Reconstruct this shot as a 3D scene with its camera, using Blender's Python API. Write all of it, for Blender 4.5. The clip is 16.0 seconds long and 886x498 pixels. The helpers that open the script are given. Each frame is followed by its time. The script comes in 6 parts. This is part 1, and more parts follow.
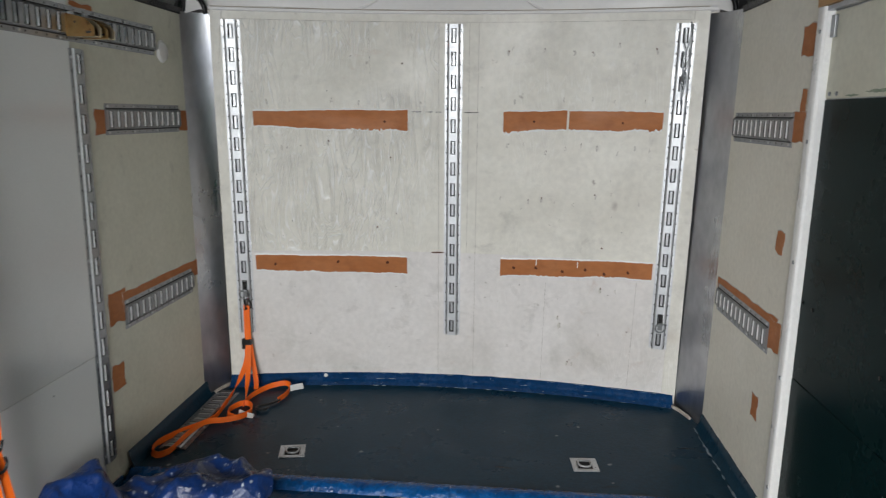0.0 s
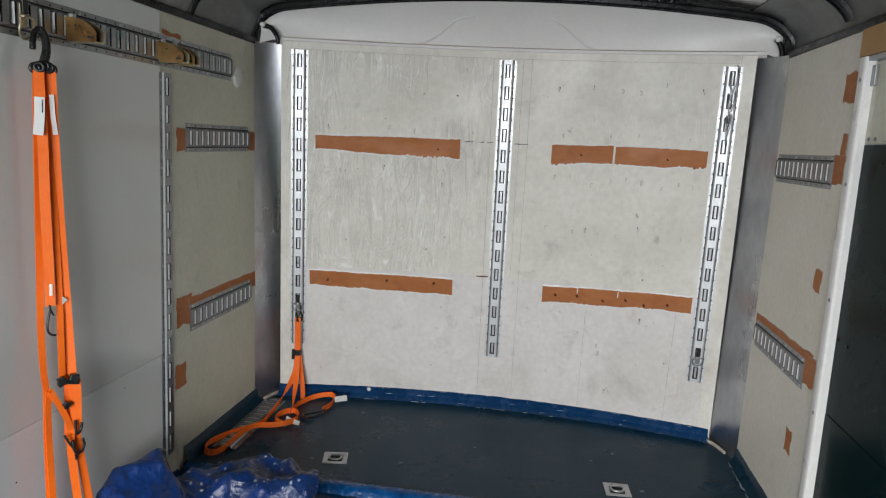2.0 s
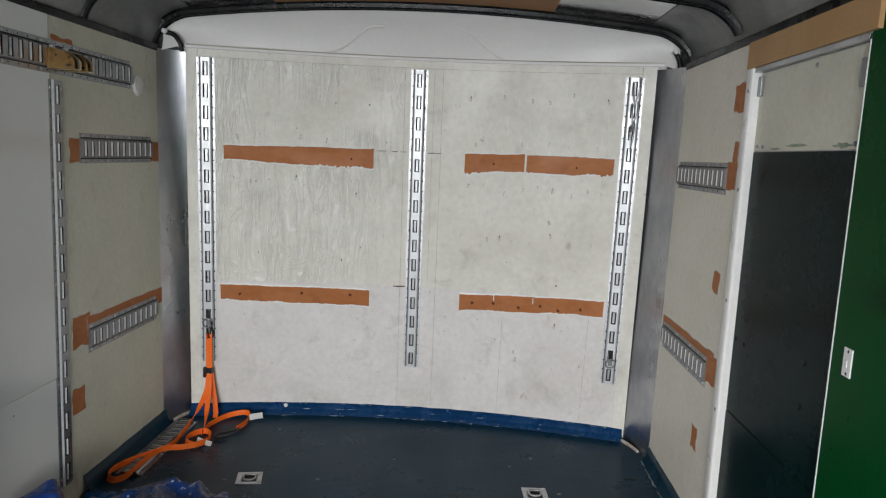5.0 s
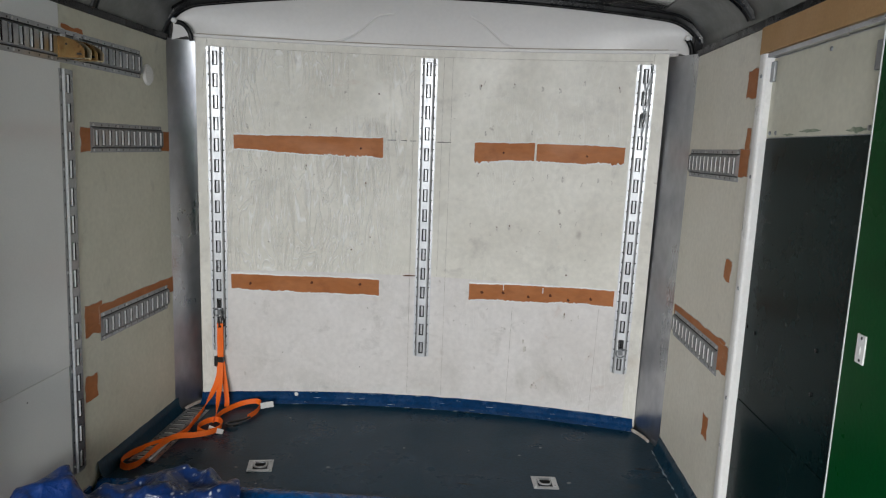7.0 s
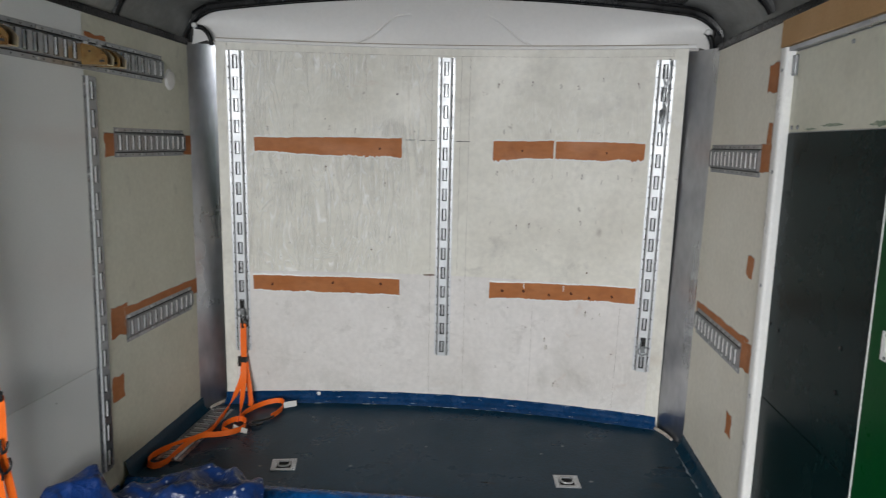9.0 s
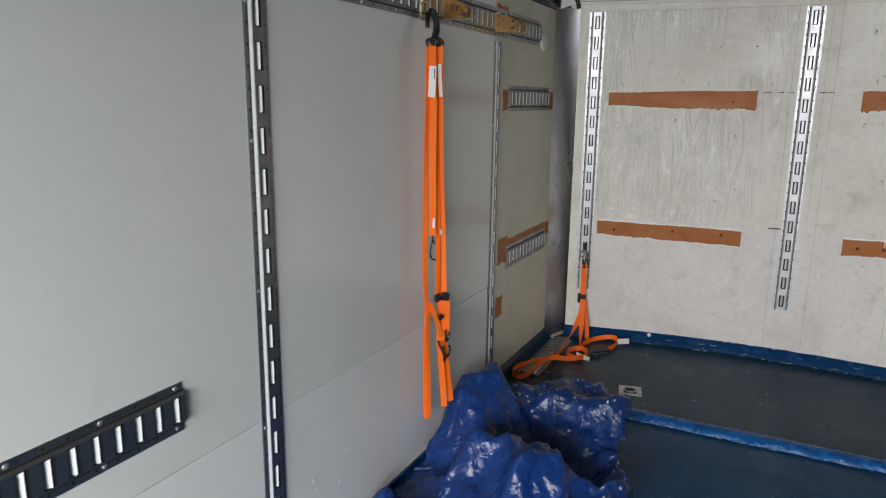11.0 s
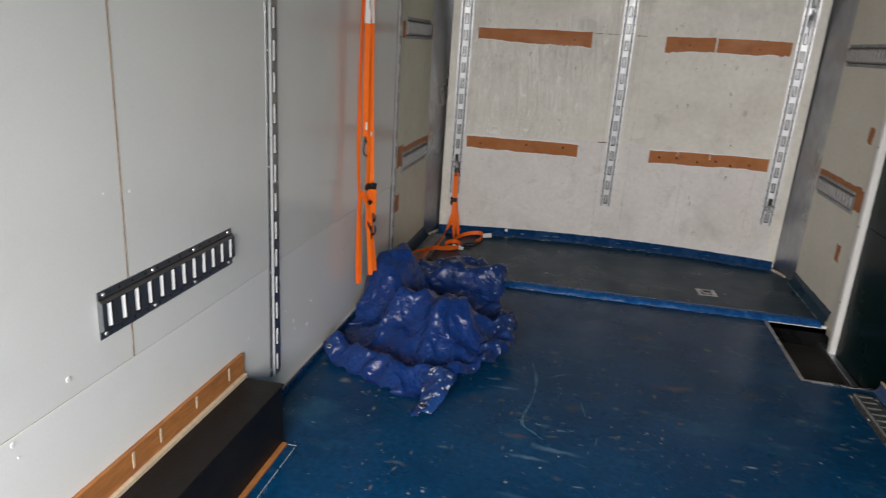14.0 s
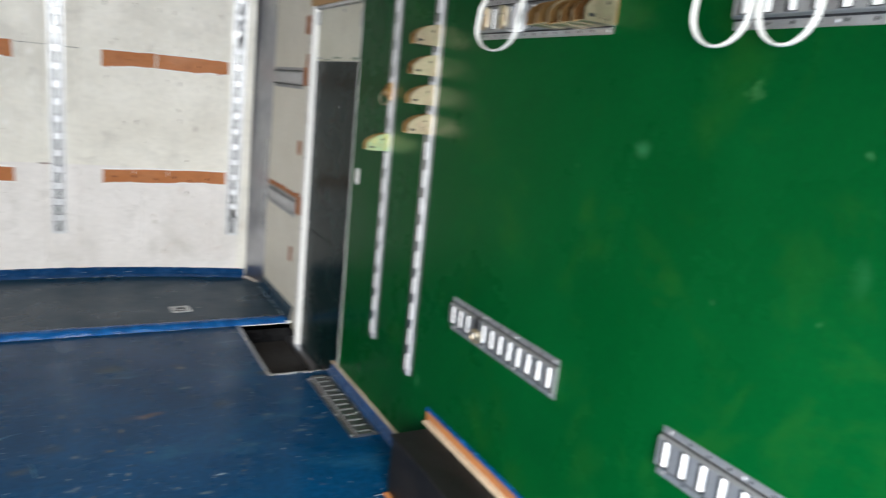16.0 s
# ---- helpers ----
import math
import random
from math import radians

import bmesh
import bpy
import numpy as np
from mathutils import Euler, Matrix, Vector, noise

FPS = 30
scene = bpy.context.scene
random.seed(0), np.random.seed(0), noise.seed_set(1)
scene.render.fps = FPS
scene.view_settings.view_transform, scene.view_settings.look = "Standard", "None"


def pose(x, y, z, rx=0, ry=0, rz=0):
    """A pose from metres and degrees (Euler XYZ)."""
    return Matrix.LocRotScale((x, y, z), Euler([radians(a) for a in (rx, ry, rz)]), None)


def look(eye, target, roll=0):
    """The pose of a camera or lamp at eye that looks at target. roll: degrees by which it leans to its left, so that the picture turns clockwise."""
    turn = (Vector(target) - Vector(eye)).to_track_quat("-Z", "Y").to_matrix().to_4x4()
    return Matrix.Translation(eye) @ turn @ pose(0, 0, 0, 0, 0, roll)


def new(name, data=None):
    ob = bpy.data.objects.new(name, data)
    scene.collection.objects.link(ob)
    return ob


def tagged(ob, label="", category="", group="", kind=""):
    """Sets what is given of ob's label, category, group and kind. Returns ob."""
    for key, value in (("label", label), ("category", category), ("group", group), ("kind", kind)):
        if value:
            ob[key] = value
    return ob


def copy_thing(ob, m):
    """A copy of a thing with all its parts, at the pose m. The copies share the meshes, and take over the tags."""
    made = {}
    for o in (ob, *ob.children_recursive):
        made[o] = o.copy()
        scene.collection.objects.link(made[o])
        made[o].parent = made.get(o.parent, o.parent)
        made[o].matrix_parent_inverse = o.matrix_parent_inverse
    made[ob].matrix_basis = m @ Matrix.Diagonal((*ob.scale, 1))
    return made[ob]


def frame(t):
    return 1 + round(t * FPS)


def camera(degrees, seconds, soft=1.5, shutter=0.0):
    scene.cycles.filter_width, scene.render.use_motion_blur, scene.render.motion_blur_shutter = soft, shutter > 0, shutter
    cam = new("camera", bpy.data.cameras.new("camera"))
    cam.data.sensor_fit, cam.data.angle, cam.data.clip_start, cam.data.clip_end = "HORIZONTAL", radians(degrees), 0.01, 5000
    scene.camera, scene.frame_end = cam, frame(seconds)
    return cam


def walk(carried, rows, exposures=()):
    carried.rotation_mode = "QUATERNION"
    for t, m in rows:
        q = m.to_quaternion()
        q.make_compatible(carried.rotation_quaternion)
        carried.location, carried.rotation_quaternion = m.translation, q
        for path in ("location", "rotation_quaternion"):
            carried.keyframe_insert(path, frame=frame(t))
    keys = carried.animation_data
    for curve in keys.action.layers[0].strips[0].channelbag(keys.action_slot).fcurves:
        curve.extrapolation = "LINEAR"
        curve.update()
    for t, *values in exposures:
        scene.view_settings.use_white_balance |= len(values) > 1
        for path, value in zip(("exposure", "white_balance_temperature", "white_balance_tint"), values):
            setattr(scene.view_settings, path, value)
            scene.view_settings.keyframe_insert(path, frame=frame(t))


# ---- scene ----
# ---------------------------------------------------------------- camera
cam = camera(65.8, 16.0, soft=1.2, shutter=0.3)
PATH = [
    (0, (0.244, -3.220, 1.441), (0.075, -1.265, 1.053), 0.8),
    (0.5, (0.217, -3.330, 1.436), (-0.058, -1.385, 1.063), 2.1),
    (1, (0.230, -3.348, 1.438), (-0.080, -1.405, 1.083), 1.9),
    (1.5, (0.238, -3.347, 1.434), (-0.084, -1.402, 1.101), 2.4),
    (2, (0.233, -3.371, 1.438), (-0.057, -1.417, 1.130), 3.0),
    (2.5, (0.227, -3.362, 1.432), (-0.017, -1.400, 1.130), 3.5),
    (2.6, (0.238, -3.361, 1.438), (0.073, -1.391, 1.131), 4.2),
    (2.8, (0.259, -3.359, 1.450), (0.261, -1.368, 1.260), 3.1),
    (3, (0.281, -3.357, 1.462), (0.425, -1.370, 1.290), 2.3),
    (3.5, (0.297, -3.348, 1.464), (0.391, -1.364, 1.234), 2.6),
    (4, (0.283, -3.358, 1.441), (0.225, -1.378, 1.168), 3.0),
    (4.2, (0.287, -3.355, 1.440), (0.229, -1.373, 1.179), 2.7),
    (6.3, (0.273, -3.347, 1.435), (0.147, -1.373, 1.143), 2.4),
    (6.5, (0.282, -3.350, 1.429), (0.157, -1.376, 1.137), 2.2),
    (7, (0.287, -3.346, 1.424), (0.180, -1.371, 1.130), 2.5),
    (7.5, (0.305, -3.346, 1.431), (0.253, -1.369, 1.128), 1.7),
    (8, (0.308, -3.330, 1.424), (0.220, -1.356, 1.113), 1.8),
    (8.5, (0.302, -3.345, 1.427), (0.202, -1.367, 1.146), 1.8),
    (9, (0.299, -3.349, 1.432), (0.128, -1.379, 1.129), 1.6),
    (9.3, (0.248, -3.383, 1.418), (-0.120, -1.440, 1.117), 0.4),
    (9.5, (0.215, -3.405, 1.408), (-0.349, -1.515, 1.082), -0.7),
    (9.7, (0.157, -3.437, 1.404), (-0.555, -1.600, 1.060), -0.6),
    (10, (0.069, -3.485, 1.398), (-0.806, -1.733, 0.994), -0.5),
    (10.2, (0.010, -3.531, 1.393), (-0.880, -1.784, 0.998), 0.4),
    (12.3, (-0.103, -4.188, 1.388), (-0.873, -2.439, 0.800), 1.0),
    (12.5, (-0.164, -4.230, 1.374), (-0.857, -2.455, 0.765), 0.3),
    (13, (-0.253, -4.332, 1.361), (-0.940, -2.556, 0.749), 0.8),
    (13.5, (-0.213, -4.468, 1.376), (-0.873, -2.661, 0.829), 2.7),
    (14, (-0.187, -4.609, 1.356), (-0.555, -2.732, 0.770), 3.6),
    (14.5, (-0.123, -4.639, 1.377), (-0.358, -2.714, 0.890), 1.3),
    (15, (-0.079, -4.630, 1.362), (0.039, -2.684, 0.914), 2.6),
    (15.3, (-0.044, -4.624, 1.367), (0.310, -2.712, 0.901), 3.1),
    (15.5, (-0.022, -4.621, 1.371), (0.508, -2.744, 0.927), 4.0),
    (15.8, (0.021, -4.617, 1.376), (0.739, -2.802, 0.927), 4.2),
    (16, (0.051, -4.614, 1.379), (1.009, -2.911, 0.949), 5.9),
]
walk(cam, [(t, look(eye, target, roll)) for t, eye, target, roll in PATH],
     [(0, 0.0, 6500, 10), (9.5, 0.0, 6500, 10), (10.2, 0.02, 6500, 10), (12.3, -0.55, 6900, 14), (13, -0.46, 6900, 14), (14, -0.42, 6900, 14), (14.5, -0.2, 6900, 14), (15, -0.04, 6600, 12), (15.5, 0.25, 6500, 10), (16, 0.5, 6500, 10)])

# ---------------------------------------------------------------- light
world = bpy.data.worlds.new("world")
scene.world = world
world.use_nodes = True
wn, wl = world.node_tree.nodes, world.node_tree.links
sky = wn.new("ShaderNodeTexSky")
sky.sky_type, sky.sun_disc = "NISHITA", False
sky.sun_elevation, sky.sun_rotation = radians(48), radians(200)
sky.air_density, sky.dust_density = 1.2, 4.0
wl.new(sky.outputs[0], wn["Background"].inputs[0])
wn["Background"].inputs[1].default_value = 0.09

sun = new("sun", bpy.data.lights.new("sun", "SUN"))
sun.data.energy, sun.data.angle, sun.data.color = 0.9, radians(25), (1.0, 0.96, 0.9)
sun.matrix_world = look((1.3, -3.6, 4.2), (0, 0, 0))

# overcast daylight coming in through the open rear doorway
daylight = new("daylight", bpy.data.lights.new("daylight", "AREA"))
daylight.data.shape, daylight.data.size, daylight.data.size_y = "RECTANGLE", 1.85, 1.1
daylight.data.energy, daylight.data.color = 168, (0.97, 0.99, 1.0)
daylight.matrix_world = pose(-0.22, -5.65, 1.2, 50, 0, 0)
daylight.data.spread = radians(145)

# ---------------------------------------------------------------- dimensions
LW, RW = -1.225, 1.198          # inner faces of the side walls
REAR = -5.6                     # rear doorway
TOP = 1.862                     # top of the side walls
PLAT = 0.02                     # front platform's height


# ---------------------------------------------------------------- materials
def mat(name, col, rough=0.5, metal=0.0, col2=None, scale=6.0, mix=0.5, fine=60.0, fine_amt=0.12, bump=0.05,
        spots=None, spot_scale=30.0, spot_size=0.12, stretch=(1, 1, 1), rough_var=0.15, coat=0.0, spec=0.5):
    """Painted, metal or wood surface: broad stains, fine grain, optional sparse spots, relief. World-sized."""
    m = bpy.data.materials.new(name)
    m.use_nodes = True
    n, l = m.node_tree.nodes, m.node_tree.links
    b = n["Principled BSDF"]
    b.inputs["Metallic"].default_value = metal
    b.inputs["Coat Weight"].default_value = coat
    b.inputs["Coat Roughness"].default_value = 0.12
    b.inputs["Specular IOR Level"].default_value = spec
    geo = n.new("ShaderNodeNewGeometry")
    mp = n.new("ShaderNodeMapping")
    mp.inputs["Scale"].default_value = stretch
    l.new(geo.outputs["Position"], mp.inputs[0])
    big = n.new("ShaderNodeTexNoise")
    big.inputs["Scale"].default_value, big.inputs["Detail"].default_value = scale, 6
    big.inputs["Roughness"].default_value = 0.62
    l.new(mp.outputs[0], big.inputs[0])
    ramp = n.new("ShaderNodeMapRange")
    ramp.inputs[1].default_value, ramp.inputs[2].default_value = 0.35, 0.68
    ramp.inputs[4].default_value = mix
    l.new(big.outputs[0], ramp.inputs[0])
    mx = n.new("ShaderNodeMix")
    mx.data_type = "RGBA"
    mx.inputs[6].default_value = (*col, 1)
    mx.inputs[7].default_value = (*(col2 or [c * 0.75 for c in col]), 1)
    l.new(ramp.outputs[0], mx.inputs[0])
    fin = n.new("ShaderNodeTexNoise")
    fin.inputs["Scale"].default_value, fin.inputs["Detail"].default_value = fine, 4
    l.new(mp.outputs[0], fin.inputs[0])
    fr = n.new("ShaderNodeMapRange")
    fr.inputs[1].default_value, fr.inputs[2].default_value = 0.3, 0.7
    fr.inputs[3].default_value, fr.inputs[4].default_value = 1 - fine_amt, 1 + fine_amt
    l.new(fin.outputs[0], fr.inputs[0])
    hs = n.new("ShaderNodeHueSaturation")
    l.new(fr.outputs[0], hs.inputs["Value"])
    l.new(mx.outputs[2], hs.inputs["Color"])
    out = hs.outputs[0]
    if spots:
        vo = n.new("ShaderNodeTexVoronoi")
        vo.inputs["Scale"].default_value = spot_scale
        warp = n.new("ShaderNodeMix")
        warp.data_type = "VECTOR"
        warp.inputs[0].default_value = 0.06
        l.new(geo.outputs["Position"], warp.inputs[4])
        l.new(fin.outputs["Color"], warp.inputs[5])
        l.new(warp.outputs[1], vo.inputs[0])
        sep = n.new("ShaderNodeSeparateColor")
        l.new(vo.outputs["Color"], sep.inputs[0])
        thr = n.new("ShaderNodeMath")
        thr.operation = "MULTIPLY"
        l.new(sep.outputs[0], thr.inputs[0])
        thr.inputs[1].default_value = spot_size
        lt = n.new("ShaderNodeMapRange")
        l.new(vo.outputs["Distance"], lt.inputs[0])
        lt.inputs[1].default_value = 0.0
        l.new(thr.outputs[0], lt.inputs[2])
        lt.inputs[3].default_value, lt.inputs[4].default_value = 1.0, 0.0
        keep = n.new("ShaderNodeMath")
        keep.operation = "GREATER_THAN"
        l.new(sep.outputs[1], keep.inputs[0])
        keep.inputs[1].default_value = 0.6
        mul = n.new("ShaderNodeMath")
        mul.operation = "MULTIPLY"
        l.new(lt.outputs[0], mul.inputs[0])
        l.new(keep.outputs[0], mul.inputs[1])
        sm = n.new("ShaderNodeMix")
        sm.data_type = "RGBA"
        l.new(mul.outputs[0], sm.inputs[0])
        l.new(out, sm.inputs[6])
        sm.inputs[7].default_value = (*spots, 1)
        out = sm.outputs[2]
    l.new(out, b.inputs["Base Color"])
    rr = n.new("ShaderNodeMapRange")
    rr.inputs[1].default_value, rr.inputs[2].default_value = 0.3, 0.7
    rr.inputs[3].default_value = max(0.03, rough - rough_var)
    rr.inputs[4].default_value = min(1.0, rough + rough_var)
    l.new(big.outputs[0], rr.inputs[0])
    l.new(rr.outputs[0], b.inputs["Roughness"])
    if bump:
        bp = n.new("ShaderNodeBump")
        bp.inputs["Strength"].default_value, bp.inputs["Distance"].default_value = bump, 0.01
        l.new(fin.outputs[0], bp.inputs["Height"])
        l.new(bp.outputs[0], b.inputs["Normal"])
    return m


def smudges(m, layers):
    """Hand marks, grime and faint bleeding over a paint: (scale, low, high, strength, colour) each."""
    n, l = m.node_tree.nodes, m.node_tree.links
    b = n["Principled BSDF"]
    geo = n.new("ShaderNodeNewGeometry")
    for sc2, lo, hi, amt, col in layers:
        sn = n.new("ShaderNodeTexNoise")
        sn.inputs["Scale"].default_value, sn.inputs["Detail"].default_value, sn.inputs["Roughness"].default_value = sc2, 7, 0.66
        sn.inputs["Distortion"].default_value = 0.4
        l.new(geo.outputs["Position"], sn.inputs[0])
        sr = n.new("ShaderNodeMapRange")
        sr.inputs[1].default_value, sr.inputs[2].default_value, sr.inputs[4].default_value = lo, hi, amt
        l.new(sn.outputs[0], sr.inputs[0])
        sm = n.new("ShaderNodeMix")
        sm.data_type = "RGBA"
        l.new(sr.outputs[0], sm.inputs[0])
        l.new(b.inputs["Base Color"].links[0].from_socket, sm.inputs[6])
        sm.inputs[7].default_value = (*col, 1)
        l.new(sm.outputs[2], b.inputs["Base Color"])


def plywood_white(name="painted_plywood", grain=0.35, base=(0.78, 0.755, 0.685), dull=(0.66, 0.635, 0.565)):
    """White paint over plywood: raised cathedral grain in the bare-looking middle, grey smudges, small dark dents."""
    strong = grain > 0.5
    m = mat(name, base, 0.55, col2=dull, scale=2.6, mix=0.75, fine=38, fine_amt=0.05,
            bump=0.08, spots=(0.33, 0.29, 0.25), spot_scale=9.0, spot_size=0.14)
    n, l = m.node_tree.nodes, m.node_tree.links
    b = n["Principled BSDF"]
    geo = n.new("ShaderNodeNewGeometry")
    mp = n.new("ShaderNodeMapping")
    mp.inputs["Scale"].default_value = (15.0, 15.0, 1.9)
    l.new(geo.outputs["Position"], mp.inputs[0])
    nz = n.new("ShaderNodeTexNoise")
    nz.inputs["Scale"].default_value, nz.inputs["Detail"].default_value = 1.0, 1.5
    nz.inputs["Distortion"].default_value = 0.9
    l.new(mp.outputs[0], nz.inputs[0])
    ring = n.new("ShaderNodeMath")
    ring.operation = "MULTIPLY"
    ring.inputs[1].default_value = 13.0
    l.new(nz.outputs[0], ring.inputs[0])
    fra = n.new("ShaderNodeMath")
    fra.operation = "PINGPONG"
    fra.inputs[1].default_value = 0.5
    l.new(ring.outputs[0], fra.inputs[0])
    line = n.new("ShaderNodeMapRange")
    line.inputs[1].default_value, line.inputs[2].default_value = 0.0, 0.2 if strong else 0.16
    line.inputs[3].default_value, line.inputs[4].default_value = 1.0, 0.0
    l.new(fra.outputs[0], line.inputs[0])
    patchy = n.new("ShaderNodeTexNoise")
    patchy.inputs["Scale"].default_value = 1.7
    l.new(geo.outputs["Position"], patchy.inputs[0])
    pr = n.new("ShaderNodeMapRange")
    pr.inputs[1].default_value, pr.inputs[2].default_value = (0.36, 0.5) if grain > 0.5 else (0.48, 0.6)
    l.new(patchy.outputs[0], pr.inputs[0])
    mk = n.new("ShaderNodeMath")
    mk.operation = "MULTIPLY"
    l.new(line.outputs[0], mk.inputs[0])
    l.new(pr.outputs[0], mk.inputs[1])
    sc = n.new("ShaderNodeMath")
    sc.operation = "MULTIPLY"
    sc.inputs[1].default_value = grain
    l.new(mk.outputs[0], sc.inputs[0])
    src = b.inputs["Base Color"].links[0].from_socket
    mx = n.new("ShaderNodeMix")
    mx.data_type = "RGBA"
    l.new(sc.outputs[0], mx.inputs[0])
    l.new(src, mx.inputs[6])
    mx.inputs[7].default_value = (0.9, 0.89, 0.86, 1)
    l.new(mx.outputs[2], b.inputs["Base Color"])
    # grain stands up a little
    bp = n.new("ShaderNodeBump")
    bp.inputs["Strength"].default_value, bp.inputs["Distance"].default_value = min(1.0, grain) * 0.68, 0.004
    l.new(mk.outputs[0], bp.inputs["Height"])
    l.new(b.inputs["Normal"].links[0].from_socket, bp.inputs["Normal"])
    l.new(bp.outputs[0], b.inputs["Normal"])
    smudges(m, ((3.2, 0.53, 0.74, 0.6, (0.50, 0.48, 0.44)), (9.0, 0.58, 0.76, 0.5, (0.42, 0.395, 0.365)), (5.5, 0.64, 0.78, 0.5, (0.52, 0.37, 0.29))))
    return m


M = {}
M["ply"] = plywood_white()
M["plylow"] = plywood_white("lower_painted_plywood", 0.25, (0.765, 0.735, 0.715), (0.65, 0.615, 0.585))
M["plygrain"] = plywood_white("grained_painted_plywood", 1.0)
M["cream"] = mat("cream_paint", (0.62, 0.605, 0.495), 0.5, col2=(0.53, 0.515, 0.41), scale=2.2, mix=0.7, fine=50, fine_amt=0.05, bump=0.06,
                 spots=(0.3, 0.26, 0.2), spot_scale=7.0, spot_size=0.06)
M["warmwhite"] = mat("warm_white_paint", (0.755, 0.725, 0.63), 0.5, col2=(0.68, 0.645, 0.545), scale=2.2, mix=0.7, fine=50, fine_amt=0.05, bump=0.06,
                     spots=(0.3, 0.26, 0.2), spot_scale=7.0, spot_size=0.06)
M["grey"] = mat("light_grey_panel", (0.73, 0.738, 0.72), 0.19, col2=(0.67, 0.678, 0.66), scale=1.6, mix=0.6, fine=160, fine_amt=0.02, bump=0.02,
                spots=(0.8, 0.8, 0.8), spot_scale=6.0, spot_size=0.045, rough_var=0.08, spec=0.9)
M["greylow"] = mat("lower_grey_panel", (0.79, 0.795, 0.78), 0.19, col2=(0.73, 0.737, 0.72), scale=1.6, mix=0.6, fine=160, fine_amt=0.02, bump=0.02,
                spots=(0.8, 0.8, 0.8), spot_scale=6.0, spot_size=0.045, rough_var=0.08, spec=0.9)
smudges(M["cream"], ((2.4, 0.56, 0.76, 0.4, (0.44, 0.41, 0.33)), (7.0, 0.62, 0.78, 0.55, (0.30, 0.28, 0.24)), (4.0, 0.68, 0.82, 0.4, (0.45, 0.30, 0.20))))
smudges(M["warmwhite"], ((2.4, 0.56, 0.76, 0.4, (0.55, 0.50, 0.43)), (7.0, 0.62, 0.78, 0.5, (0.42, 0.39, 0.35)), (4.0, 0.68, 0.82, 0.4, (0.5, 0.36, 0.27))))
smudges(M["greylow"], ((1.8, 0.58, 0.8, 0.35, (0.62, 0.625, 0.60)), (13.0, 0.68, 0.78, 0.4, (0.5, 0.5, 0.48))))
smudges(M["grey"], ((1.8, 0.58, 0.8, 0.35, (0.55, 0.555, 0.53)), (13.0, 0.68, 0.78, 0.4, (0.45, 0.45, 0.43))))
M["green"] = mat("green_gloss_paint", (0.0003, 0.050, 0.0098), 0.29, col2=(0.0007, 0.064, 0.0132), scale=2.4, mix=0.8, fine=90, fine_amt=0.06, bump=0.05,
                 spots=(0.03, 0.12, 0.04), spot_scale=5.0, spot_size=0.14, rough_var=0.08, spec=0.045)
M["dark"] = mat("dark_door_sheet", (0.0022, 0.0125, 0.0125), 0.26, col2=(0.0035, 0.0165, 0.0165), scale=3, mix=0.8, fine=80, fine_amt=0.1, bump=0.02,
                rough_var=0.07, spec=0.048)
M["floor"] = mat("blue_floor_paint", (0.0016, 0.045, 0.120), 0.26, col2=(0.001, 0.031, 0.082), scale=3.0, mix=0.9, fine=45, fine_amt=0.2, bump=0.1,
                 spots=(0.33, 0.36, 0.36), spot_scale=16.0, spot_size=0.12, rough_var=0.1, spec=0.10)
def dirty_floor(m):
    """Adds rubbed lighter blue, brown dust smears and thin pale scratches over the painted floor."""
    n, l = m.node_tree.nodes, m.node_tree.links
    b = n["Principled BSDF"]
    geo = n.new("ShaderNodeNewGeometry")
    for scale, stretch, lo, hi, col, amt in ((2.2, (1, 1.6, 1), 0.56, 0.74, (0.02, 0.095, 0.17), 0.75), (7.0, (1.0, 2.2, 1), 0.63, 0.74, (0.15, 0.13, 0.10), 0.55),
                                             (14.0, (0.5, 3.0, 1), 0.66, 0.72, (0.18, 0.24, 0.28), 0.6), (12.0, (3.0, 0.6, 1), 0.68, 0.73, (0.16, 0.22, 0.26), 0.6)):
        mp = n.new("ShaderNodeMapping")
        mp.inputs["Scale"].default_value = stretch
        mp.inputs["Rotation"].default_value = (0, 0, scale)
        l.new(geo.outputs["Position"], mp.inputs[0])
        nz = n.new("ShaderNodeTexNoise")
        nz.inputs["Scale"].default_value, nz.inputs["Detail"].default_value, nz.inputs["Roughness"].default_value = scale, 7, 0.68
        l.new(mp.outputs[0], nz.inputs[0])
        r = n.new("ShaderNodeMapRange")
        r.inputs[1].default_value, r.inputs[2].default_value, r.inputs[4].default_value = lo, hi, amt
        l.new(nz.outputs[0], r.inputs[0])
        mx = n.new("ShaderNodeMix")
        mx.data_type = "RGBA"
        l.new(r.outputs[0], mx.inputs[0])
        l.new(b.inputs["Base Color"].links[0].from_socket, mx.inputs[6])
        mx.inputs[7].default_value = (*col, 1)
        l.new(mx.outputs[2], b.inputs["Base Color"])


dirty_floor(M["floor"])


